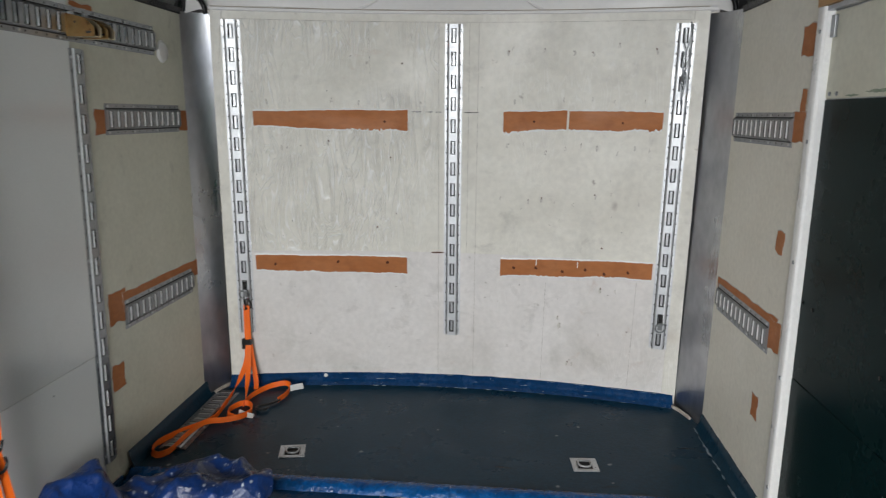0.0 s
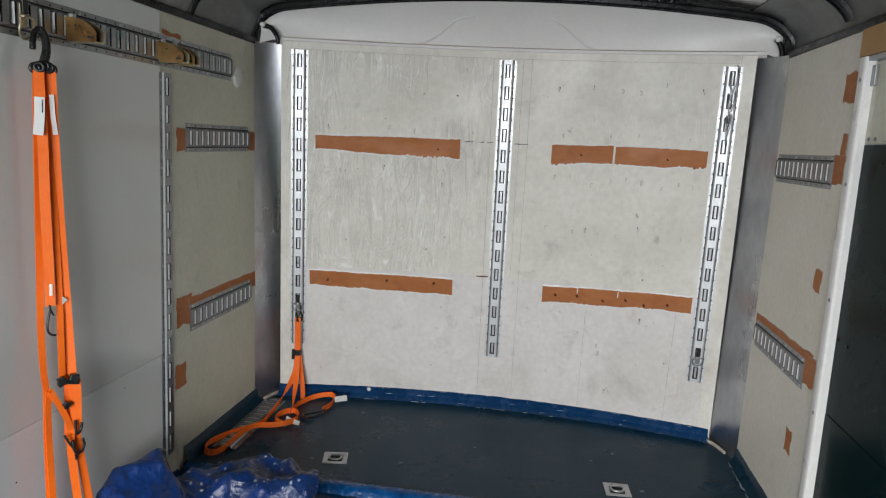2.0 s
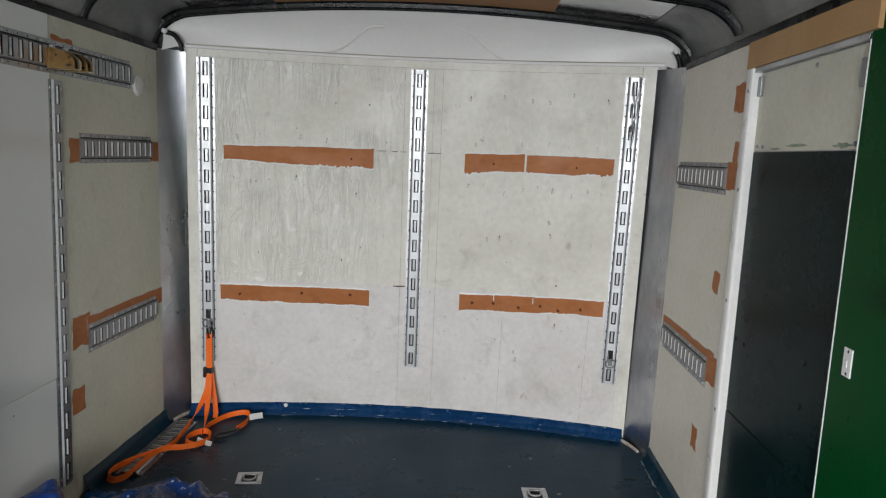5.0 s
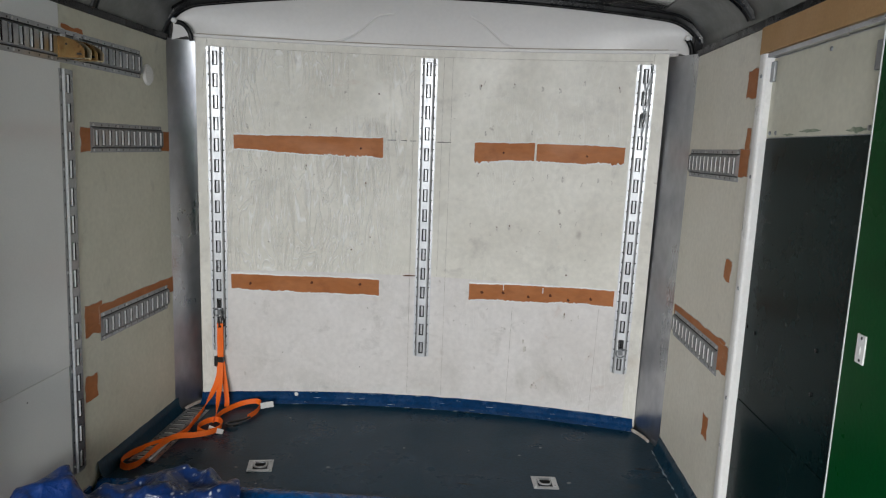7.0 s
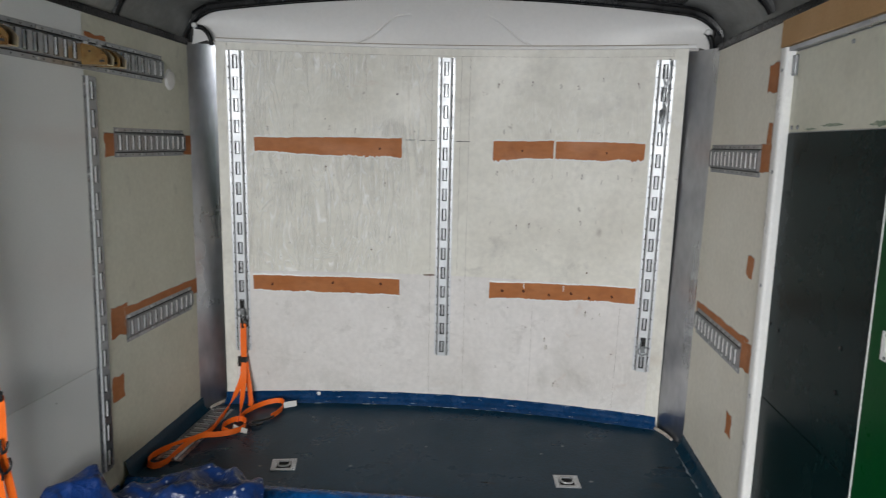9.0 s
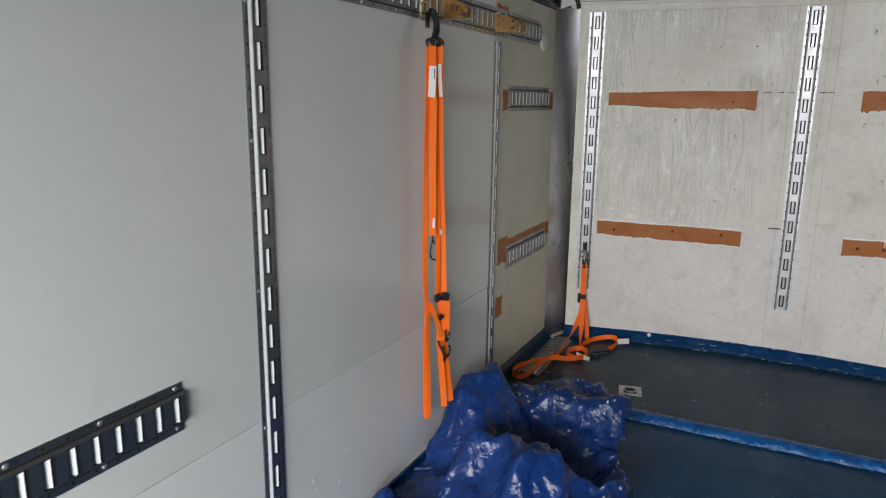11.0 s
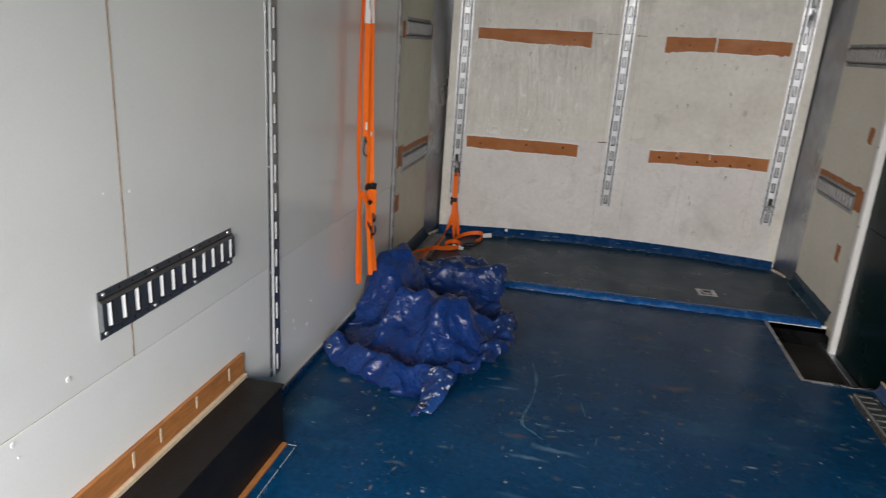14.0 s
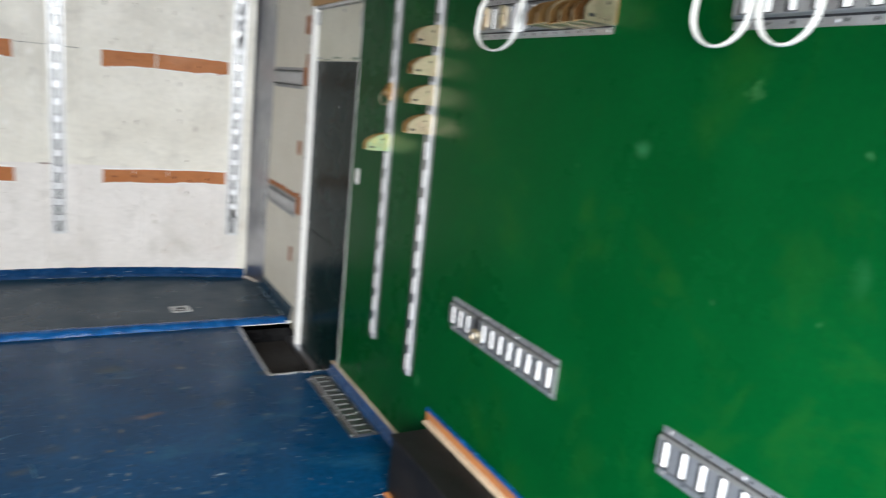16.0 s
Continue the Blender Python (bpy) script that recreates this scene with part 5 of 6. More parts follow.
front_line(-0.105, 0.752, -0.045, 0.754, 0.006, M["knot"])
for x, z in ((0.42, 0.722), (0.62, 0.72)):
    bm = bmesh.new()
    sheet(bm, [[(x + 0.004 * a, front_y(x, z + b) - 0.0072, z + b) for a in (-0.5, 0.5)] for b in (-0.014, 0.0, 0.016)])
    part("paint_nick", bm, M["label"], wall_front)
front_line(0.468, 0.09, 0.47, 0.62, 0.0014, M["seam"])
front_line(0.90, 0.09, 0.902, 0.65, 0.0014, M["seam"])
front_line(-0.394, 1.62, -0.394, 1.85, 0.001, M["dent"])
for x0, z0, x1, z1 in ((-0.071, 0.09, -0.071, 1.85), (0.114, 0.09, 0.114, 1.85), (0.07, 0.76, 0.072, 1.85), (-1.077, 0.42, -1.0445, 1.90), (1.037, 1.85, 1.037, 1.90)):
    for k in range(6):
        front_line(x0, z0 + (z1 - z0) * k / 6, x1, z0 + (z1 - z0) * (k + 1) / 6, 0.0013, M["seam"], "seam")
for k in range(8):
    front_line(-1.04 + 2.075 * k / 8, 1.851, -1.04 + 2.075 * (k + 1) / 8, 1.851, 0.0012, M["seam"], "seam")

# white screw cap on the cove, drop of pale filler in the corner
bm = bmesh.new()
disc(bm, frame_m((-0.667, front_y(-0.667, 0.06) - 0.009, 0.062), (1, 0, 0), UP), 0.011, 0.006, 10)
tagged(finish("screw_cap", bm, M["label"], True), "small white screw cap on blue cove strip", "screw cap")
for x, y, name in ((1.165, -0.04, "filler_bead"), (-1.19, -0.0, "filler_bead")):
    bm = bmesh.new()
    s = 1 if x > 0 else -1
    tube(bm, smooth_path([(x - s * 0.05, y + 0.10, PLAT + 0.006), (x - s * 0.025, y + 0.05, PLAT + 0.008), (x - s * 0.004, y - 0.005, PLAT + 0.007), (x + s * 0.004, y - 0.03, PLAT + 0.005)], 6), 0.010, 8, 0.55)
    tagged(finish(name, bm, M["filler"], True), "pale dried filler in the floor corner", "filler", "corner filler")

# dark corner blocks where cap, roof and walls meet
structure("trim_roof_corner_left", boxes((LW - 0.06, LW + 0.012, -0.10, 0.12, TOP + 0.001, 2.02)), M["black"], "black steel roof corner", "roof corner", bevel=0.006)
structure("trim_roof_corner_right", boxes((RW - 0.004, RW + 0.07, -0.13, 0.12, TOP + 0.001, 2.02)), M["black"], "black steel roof corner", "roof corner", bevel=0.006)

# cap corner bolts with short black hoses
for s, bx in ((-1, -1.172), (1, 1.159)):
    e = empty("corner_bolt", pose(bx, -0.128, 1.948), "bright bolt with a short black hose at the cap's corner", "bolt", "cap corner bolts")
    bm = bmesh.new()
    tube(bm, [(0, 0.03, 0), (0, -0.022, 0)], 0.006, 8)
    disc(bm, frame_m((0, -0.022, 0), (1, 0, 0), UP), 0.013, 0.014, 10)
    part("bolt_head", bm, M["white"], e, smooth=True)
    bm = bmesh.new()
    pts = [(0.0, -0.014, -0.004), (0.035, -0.008, -0.012), (0.062, -0.004, -0.045), (0.07, 0.004, -0.085)]
    if s > 0:
        pts = [(0.0, -0.004, 0.0), (0.012, -0.01, -0.02), (0.026, -0.006, -0.05), (0.03, 0.0, -0.085)]
    tube(bm, smooth_path(pts, 6), 0.011, 8)
    part("hose", bm, M["black"], e, smooth=True)

# ---------------------------------------------------------------- left wall details
def wall_patch(x, side, y0, y1, z0, z1, seed, wall):
    """Bare brown patch on a side wall; ragged outline."""
    bm = bmesh.new()
    n, rows = 14, []
    for k in range(7):
        f = k / 6
        row = []
        for i in range(n + 1):
            g = i / n
            y, z = y0 + (y1 - y0) * g, z0 + (z1 - z0) * f
            y += 0.010 * noise.noise((z * 30, seed, g * 3)) * (1 if i in (0, n) else 0.2)
            z += 0.010 * noise.noise((y * 22, seed + 4, f * 3)) * (1 if k in (0, 6) else 0.2)
            row.append((x - side * (0.0012 + 0.0001 * (seed % 7)), y, z))
        rows.append(row)
    g = sheet(bm, rows)
    ring = [rows[0][i] for i in range(n + 1)] + [r[n] for r in rows[1:]] + rows[-1][-2::-1] + [r[0] for r in rows[-2:0:-1]]
    sheet(bm, [ring, [(x + side * 0.001, q[1], q[2]) for q in ring]], closed=True)
    bare = part("bare_patch", bm, M["wood"], wall, "bare brown plywood patch with ragged edges")
    bm = bmesh.new()
    cy, cz = (y0 + y1) / 2, (z0 + z1) / 2
    out = []
    for i, q in enumerate(ring):
        k = 0.002 + 0.003 * max(0, noise.noise((q[1] * 40, q[2] * 40, seed)))
        out.append((x - side * 0.0004, q[1] + k * (1 if q[1] > cy else -1), q[2] + k * (1 if q[2] > cz else -1)))
    sheet(bm, [[(q[0] - side * 0.0003, q[1], q[2]) for q in ring], out], closed=True)
    part("paint_rim", bm, M["filler"], bare, "pale torn paint edge")
    return bare


for k, (y0, y1, z0, z1) in enumerate(((-0.838, -0.09, 1.348, 1.438), (-0.85, -0.73, 0.63, 0.752), (-0.75, -0.085, 0.66, 0.735),
                                      (-0.862, -0.778, 0.366, 0.466), (-0.90, -0.885, 0.965, 1.06), (-0.90, -0.884, 1.335, 1.447), (-0.93, -0.80, 1.78, 1.795))):
    wall_patch(LW, -1, y0, y1, z0, z1, k * 3.1, wall_left)
for k, (y0, y1, z0, z1) in enumerate(((-0.905, -0.80, 1.365, 1.462), (-0.90, -0.86, 1.45, 1.53), (-0.87, -0.205, 0.70, 0.762), (-0.905, -0.80, 0.645, 0.752),
                                      (-0.92, -0.822, 1.636, 1.735), (-0.85, -0.785, 0.988, 1.06), (-0.776, -0.715, 0.348, 0.436))):
    wall_patch(RW, 1, y0, y1, z0, z1, 40 + k * 2.7, wall_right)

# round white vent
e = empty("vent", wall_m(LW, -0.307, 1.685, -1), "small round white ribbed vent on cream wall", "vent")
bm = bmesh.new()
disc(bm, Matrix.Identity(4), 0.047, 0.007, 24)
cover = part("cover", bm, M["white"], e, smooth=True)
for k in range(-4, 5):
    w = math.sqrt(max(0, 0.04 ** 2 - (k * 0.008) ** 2))
    part("rib", boxes((-w, w, k * 0.008 - 0.0015, k * 0.008 + 0.0015, 0.006, 0.0095)), M["white"], cover)

# pale chips and screw heads in the grey panels
for y, z, r in ((-2.275, 0.261, 0.011), (-2.265, 0.225, 0.007), (-2.144, 0.193, 0.010), (-2.1, 0.28, 0.006), (-2.647, 0.345, 0.007), (-3.46, 0.60, 0.011), (-3.62, 0.535, 0.010),
                (-3.61, 0.50, 0.005), (-3.3, 0.98, 0.005), (-3.209, 0.968, 0.006), (-1.45, 0.35, 0.004), (-1.72, 0.40, 0.004), (-1.2, 0.50, 0.004), (-3.62, 0.92, 0.006), (-3.7, 1.42, 0.007), (-2.35, 0.33, 0.006)):
    bm = bmesh.new()
    disc(bm, wall_m(LW + (0.002 if z > 0.55 else 0.0), y, z, -1), r * 0.7, 0.0012, 7)
    part("chip", bm, M["white"] if r > 0.0045 else M["inkshade"], wall_left)

# ---------------------------------------------------------------- side door
door = structure("door_1", boxes((RW + 0.026, RW + 0.055, -1.642, -0.98, -0.115, 1.765)), M["shell"], "closed side door faced with dark and cream sheets", "door")
part("door_sheet", boxes((RW + 0.018, RW + 0.026, -1.640, -0.982, 0.602, 1.498)), M["dark"], door, "glossy near-black sheet", bevel=0.001)
part("door_sheet", boxes((RW + 0.017, RW + 0.026, -1.640, -0.982, -0.112, 0.599)), M["dark"], door, "glossy near-black sheet", bevel=0.001)
part("door_sheet", boxes((RW + 0.018, RW + 0.026, -1.640, -0.982, 1.501, 1.755)), M["cream"], door, "cream painted sheet", bevel=0.001)
for y, z in ((-1.01, 1.515), (-1.055, 1.515), (-1.36, 1.735), (-1.000, 0.862), (-1.071, 0.856), (-1.482, 0.919), (-1.482, 0.795), (-1.60, 1.515)):
    bm = bmesh.new()
    disc(bm, wall_m(RW + 0.018, y, z, 1), 0.007, 0.004, 10)
    part("door_bolt", bm, M["black"] if z < 1.4 else M["steel"], door)
M["dragged"] = mat("dragged_green_paint", (0.10, 0.17, 0.10), 0.5, col2=(0.36, 0.38, 0.28), scale=45, mix=1.0, fine=120, fine_amt=0.2)
for y0, y1, z, h in ((-1.60, -1.49, 1.512, 0.011), (-1.36, -1.22, 1.516, 0.008), (-1.19, -1.11, 1.508, 0.005)):
    bm = bmesh.new()
    top, low = [], []
    for i in range(15):
        y = y0 + (y1 - y0) * i / 14
        k = math.sin(math.pi * i / 14) * h
        top.append((RW + 0.0172, y, z + k * (0.6 + 0.8 * noise.noise((y * 60, 1, 0)))))
        low.append((RW + 0.0172, y, z - k * (0.5 + 0.6 * noise.noise((y * 60, 4, 0))) - 0.0008))
    sheet(bm, [top, low])
    part("paint_smear", bm, M["dragged"], door, "dragged green paint")
part("door_bracket", boxes((RW + 0.008, RW + 0.018, -1.012, -0.985, 1.68, 1.745)), M["steel"], door, bevel=0.002)
part("door_bracket", boxes((RW + 0.006, RW + 0.018, -1.635, -1.605, 1.65, 1.72)), M["steel"], door, bevel=0.002)
# white tubular jamb with screws
bm = bmesh.new()
rows = []
for z in (-0.115, 0.3, 0.8, 1.3, 1.772):
    rows.append([(RW + 0.02, -0.984, z), (RW - 0.002, -0.984, z), (RW - 0.010, -0.979, z), (RW - 0.013, -0.970, z), (RW - 0.013, -0.946, z), (RW - 0.010, -0.934, z), (RW - 0.002, -0.926, z), (RW + 0.02, -0.924, z)])
g = sheet(bm, rows, closed=True)
bm.faces.new(g[0])
bm.faces.new(g[-1][::-1])
jamb = structure("trim_door_jamb", bm, M["white"], "white painted rounded door jamb", "door jamb")
for z in (0.19, 0.59, 0.985, 1.37, 1.70):
    bm = bmesh.new()
    disc(bm, wall_m(RW - 0.0128, -0.966, z, 1), 0.007, 0.003, 10)
    part("screw", bm, M["steel"], jamb)
structure("trim_door_head", boxes((RW - 0.004, RW + 0.02, -1.645, -0.934, 1.758, 1.772)), M["alu"], "thin aluminium strip over the door", "door frame", bevel=0.001)
structure("trim_door_board", boxes((RW - 0.012, RW + 0.003, -1.690, -0.930, 1.774, TOP - 0.001)), M["tan"], "tan hardboard header over the door", "door header", bevel=0.0015)
structure("trim_door_edge", boxes((RW - 0.0015, RW + 0.004, -1.6478, -1.6446, 0.0, 1.757)), M["label"], "thin pale painted edge beside the door", "door edge")
# strike plate
e = empty("latch_plate", wall_m(RW, -1.724, 0.995, 1), "small white latch plate screwed to green wall", "latch plate")
plate = part("plate", boxes((-0.018, 0.018, -0.035, 0.035, 0.0, 0.004)), M["label"], e, bevel=0.0015)
part("slot", boxes((-0.005, 0.003, -0.012, 0.006, 0.004, 0.0055)), M["white"], plate, bevel=0.0004)
for y in (-0.027, 0.027):
    bm = bmesh.new()
    disc(bm, Matrix.Translation((0.002, y, 0.004)), 0.004, 0.001, 8)
    part("screw", bm, M["inkshade"], plate)

# step well
bm = bmesh.new()
zb = -0.12
sheet(bm, [[(WX, WY0, 0.0), (RW + 0.02, WY0, 0.0), (RW + 0.02, WY1, 0.0), (WX, WY1, 0.0)], [(WX, WY0, zb), (RW + 0.02, WY0, zb), (RW + 0.02, WY1, zb), (WX, WY1, zb)]], closed=True)
bm.faces.new([bm.verts.new(p) for p in ((WX, WY0, zb), (RW + 0.02, WY0, zb), (RW + 0.02, WY1, zb), (WX, WY1, zb))])
well = structure("floor_step_well", bm, M["well"], "dirty black step well in front of the side door", "step well")
well.data.materials.append(M["black"])
for f in well.data.polygons:
    f.material_index = 1 if abs(f.normal.z) < 0.5 else 0
part("edge_strip", boxes((WX - 0.016, WX + 0.002, WY0, WY1, -0.02, 0.004)), M["alu"], well, "aluminium edge angle", bevel=0.001)
part("edge_strip", boxes((WX - 0.016, RW, WY0 - 0.016, WY0 + 0.002, -0.02, 0.004)), M["alu"], well, "aluminium edge angle", bevel=0.001)
part("edge_strip", boxes((WX, RW, WY1 - 0.003, WY1 + 0.010, -0.012, 0.004)), M["label"], well, "white painted edge angle", bevel=0.001)
part("threshold", boxes((RW - 0.022, RW + 0.012, WY0 + 0.003, WY1 - 0.004, zb, zb + 0.03)), M["alu"], well, "worn aluminium threshold", bevel=0.003)

# ---------------------------------------------------------------- wheel boxes
def wheel_box(name, x0, x1, y1, wall_x, side):
    e = empty(name, pose((x0 + x1) / 2, y1, 0), "matt black painted wheel box along the wall", "wheel box", "wheel boxes")
    cx = (x0 + x1) / 2
    part("body", boxes((x0 - cx + 0.004, x1 - cx - 0.004, -2.1, -0.004, 0.0, 0.219)), M["box"], e, bevel=0.004)
    part("top", boxes((x0 - cx, x1 - cx, -2.1, 0, 0.2195, 0.229)), M["box"], e, bevel=0.003)
    return e


wheel_box("wheel_box", LW + 0.002, -1.069, -2.703, LW, -1)
wheel_box("wheel_box", 1.018, RW - 0.002, -2.662, RW, 1)
e = structure("trim_wheel_left", boxes((LW + 0.001, LW + 0.012, -4.78, -2.714, 0.245, 0.316), (LW + 0.001, LW + 0.012, -2.714, -2.700, 0.232, 0.316)), M["trimwood"], "raw brown wood edge over the wheel box", "wood trim", bevel=0.001)
part("pale_edge", boxes((LW + 0.001, LW + 0.022, -4.78, -2.70, 0.229, 0.244)), M["palewood"], e, "pale split wood strip", bevel=0.002)
rng = random.Random(9)
for k in range(9):
    y = -2.80 - 0.17 * k + rng.uniform(-0.03, 0.03)
    part("split", boxes((LW + 0.012, LW + 0.0135, y - 0.004, y + 0.004, 0.262 + rng.uniform(0, 0.01), 0.308)), M["palewood"], e)
e = structure("trim_wheel_right", boxes((RW - 0.014, RW - 0.001, -4.70, -2.60, 0.229, 0.262)), M["trimwood"], "raw brown wood edge over the wheel box", "wood trim", bevel=0.001)
part("blue_edge", boxes((RW - 0.010, RW - 0.001, -4.70, -2.59, 0.263, 0.274)), M["bead"], e, "bright blue painted edge")
part("pale_edge", boxes((RW - 0.034, RW - 0.0145, -4.70, -2.62, 0.229, 0.238)), M["palewood"], e, "pale wood strip")
structure("trim_cove_top", boxes((RW - 0.012, RW - 0.001, -2.64, -1.585, 0.0475, 0.053)), M["palewood"], "thin pale wood strip on the cove", "wood trim")
for x, s_, y in ((-1.073, 1, -2.715), (1.022, -1, -2.675)):
    e = empty("wood_strip", pose(x, y, 0), "raw wood strip with white-edged blue board at the wheel box's foot", "wood strip", "wood strips by the wheel boxes")
    part("strip", boxes((min(0, s_ * 0.018), max(0, s_ * 0.018), -2.0, 0.0, 0.0, 0.014)), M["trimwood"], e, bevel=0.002)
    part("blue_board", boxes((min(s_ * 0.0182, s_ * 0.052), max(s_ * 0.0182, s_ * 0.052), -2.0, 0.0, 0.0, 0.007)), M["floor"], e, bevel=0.001)
    rng = random.Random(3)
    bm = bmesh.new()
    y0 = -0.012
    while y0 > -1.2:
        ln = rng.uniform(0.06, 0.3)
        box(bm, s_ * 0.05 - 0.0005, s_ * 0.05 + 0.0018, y0 - ln, y0, 0.0, 0.0078)
        y0 -= ln + rng.uniform(0.004, 0.02)
    box(bm, min(s_ * 0.02, s_ * 0.05), max(s_ * 0.02, s_ * 0.05), -0.002, 0.001, 0.0, 0.0078)
    part("white_edge", bm, M["chip"], e)


# ---------------------------------------------------------------- recessed floor rings
def floor_ring(x, y, a):
    e = empty("floor_ring", pose(x, y, PLAT, 0, 0, a), "square galvanised tie-down ring plate recessed in the platform", "tie ring", "floor tie rings")
    bm = bmesh.new()
    o, i = 0.053, 0.037
    outer = [(-o, -o), (o, -o), (o, o), (-o, o)]
    inner = [(-i, -i), (i, -i), (i, i), (-i, i)]
    for k in range(4):
        j = (k + 1) % 4
        bm.faces.new([bm.verts.new((*p, 0.004)) for p in (outer[k], outer[j], inner[j], inner[k])])
        bm.faces.new([bm.verts.new(q) for q in ((*outer[k], 0.0), (*outer[j], 0.0), (*outer[j], 0.004), (*outer[k], 0.004))])
        bm.faces.new([bm.verts.new(q) for q in ((*inner[k], 0.004), (*inner[j], 0.004), (inner[j][0] * 0.8, inner[j][1] * 0.8, 0.0012), (inner[k][0] * 0.8, inner[k][1] * 0.8, 0.0012))])
    plate = part("plate", bm, M["slotgrey"], e)
    part("cup", boxes((-0.031, 0.031, -0.031, 0.031, 0.0006, 0.0014)), M["inkshade"], e)
    bm = bmesh.new()
    tube(bm, smooth_path([(-0.024, 0.022, 0.007), (-0.026, -0.004, 0.007), (-0.014, -0.022, 0.007), (0.014, -0.022, 0.007), (0.026, -0.004, 0.007), (0.024, 0.022, 0.007)], 5), 0.0042, 8)
    part("ring", bm, M["slotgrey"], e, smooth=True)
    part("bar", boxes((-0.027, 0.027, 0.018, 0.028, 0.003, 0.011)), M["steel"], e, bevel=0.002)
    for sx in (-1, 1):
        for sy in (-1, 1):
            bm = bmesh.new()
            disc(bm, Matrix.Translation((sx * 0.042, sy * 0.042, 0.004)), 0.006, 0.002, 8)
            part("bolt", bm, M["alu"], plate)
    return e


floor_ring(-0.615, -0.592, 12)
floor_ring(0.616, -0.567, 4)


# ---------------------------------------------------------------- straps
def hook_mesh(bm, m, s=1.0):
    """S-shaped coated wire hook, hanging along -z of m."""
    pts = [(0.0, 0, 0.02), (0.0, 0, 0.0), (0.004, 0, -0.025), (0.016, 0, -0.05), (0.012, 0, -0.068), (-0.004, 0, -0.072), (-0.016, 0, -0.062), (-0.018, 0, -0.046)]
    tube(bm, [m @ (Vector(p) * s) for p in smooth_path(pts, 4)], 0.0042 * s, 8)


SX = LW + 0.055
e = empty("cargo_strap", pose(SX, -1.635, 1.6), "bundle of bright orange cargo straps hanging from a tie ring", "strap")


SU, SN = Vector((0.35, 0.937, 0.0)), Vector((0.937, -0.35, 0.0))    # along and out of the bundle's flat side


def hung(pts):
    """Places (along, out, height) of the hanging bundle, from its empty."""
    return [SU * (s - 0.66 * d) + SN * d + Vector((0, 0.01, z - 1.6)) for s, d, z in pts]


FACE = (0.76, 0.65, 0.0)
webs = [
    ([(-0.016, -0.012, 1.575), (-0.022, -0.014, 1.39), (-0.026, -0.016, 1.21), (-0.028, -0.012, 1.03), (-0.031, -0.008, 0.84), (-0.028, -0.004, 0.72), (-0.022, 0.0, 0.65), (-0.025, 0.0, 0.53),
                      (-0.025, -0.002, 0.43), (-0.024, 0.0, 0.30), (-0.022, 0.004, 0.224), (-0.017, 0.008, 0.212), (-0.012, 0.012, 0.226), (-0.014, 0.012, 0.34), (-0.018, 0.010, 0.50), (-0.018, 0.012, 0.60), (-0.014, 0.016, 0.645)], 0.019, (0.42, 0.9, 0.0)),
    ([(-0.018, 0.016, 0.645), (-0.010, 0.020, 0.660), (0.004, 0.022, 0.634), (0.021, 0.020, 0.600), (0.038, 0.018, 0.557), (0.050, 0.014, 0.520)], 0.017, (0.55, 0.65, 0.5)),
    ([(-0.008, 0.014, 1.575), (-0.006, 0.018, 1.496), (-0.003, 0.020, 1.39), (-0.003, 0.016, 1.21), (0.0, 0.014, 1.024), (0.001, 0.014, 0.912)], 0.026, FACE),
    ([(0.013, 0.004, 1.575), (0.017, 0.006, 1.40), (0.022, 0.006, 1.21), (0.026, 0.008, 1.02), (0.028, 0.010, 0.92), (0.028, 0.012, 0.82), (0.028, 0.012, 0.69)], 0.018, (0.5, 0.86, 0.0)),
    ([(0.027, 0.010, 1.575), (0.030, 0.010, 1.40), (0.036, 0.008, 1.21), (0.044, 0.008, 1.02), (0.049, 0.010, 0.92), (0.055, 0.010, 0.78), (0.060, 0.012, 0.675)], 0.024, FACE),
    ([(0.016, -0.010, 1.575), (0.020, -0.008, 1.40), (0.030, -0.004, 1.0), (0.042, 0.0, 0.70), (0.042, 0.004, 0.577), (0.040, 0.006, 0.48)], 0.020, FACE),
    ([(0.066, 0.016, 0.675), (0.068, 0.024, 0.655), (0.068, 0.024, 0.61), (0.067, 0.020, 0.55), (0.064, 0.014, 0.50)], 0.031, FACE),
    ([(0.046, 0.012, 0.50), (0.048, 0.012, 0.456), (0.053, 0.014, 0.393), (0.062, 0.016, 0.303), (0.067, 0.018, 0.235)], 0.023, FACE),
    ([(0.064, 0.006, 0.50), (0.071, 0.006, 0.458), (0.081, 0.008, 0.395), (0.093, 0.010, 0.314), (0.104, 0.014, 0.245)], 0.023, (0.6, 0.8, 0.0)),
]
for pts, w, ax in webs:
    bm = bmesh.new()
    path = smooth_path(hung(pts), 8)
    axes = [(ax[0] + 0.12 * math.sin(p.z * 9 + w * 400), ax[1] - 0.10 * math.sin(p.z * 7), ax[2]) for p in path]
    ribbon(bm, path, w, axes, 0.003)
    part("webbing", bm, M["orange"], e)

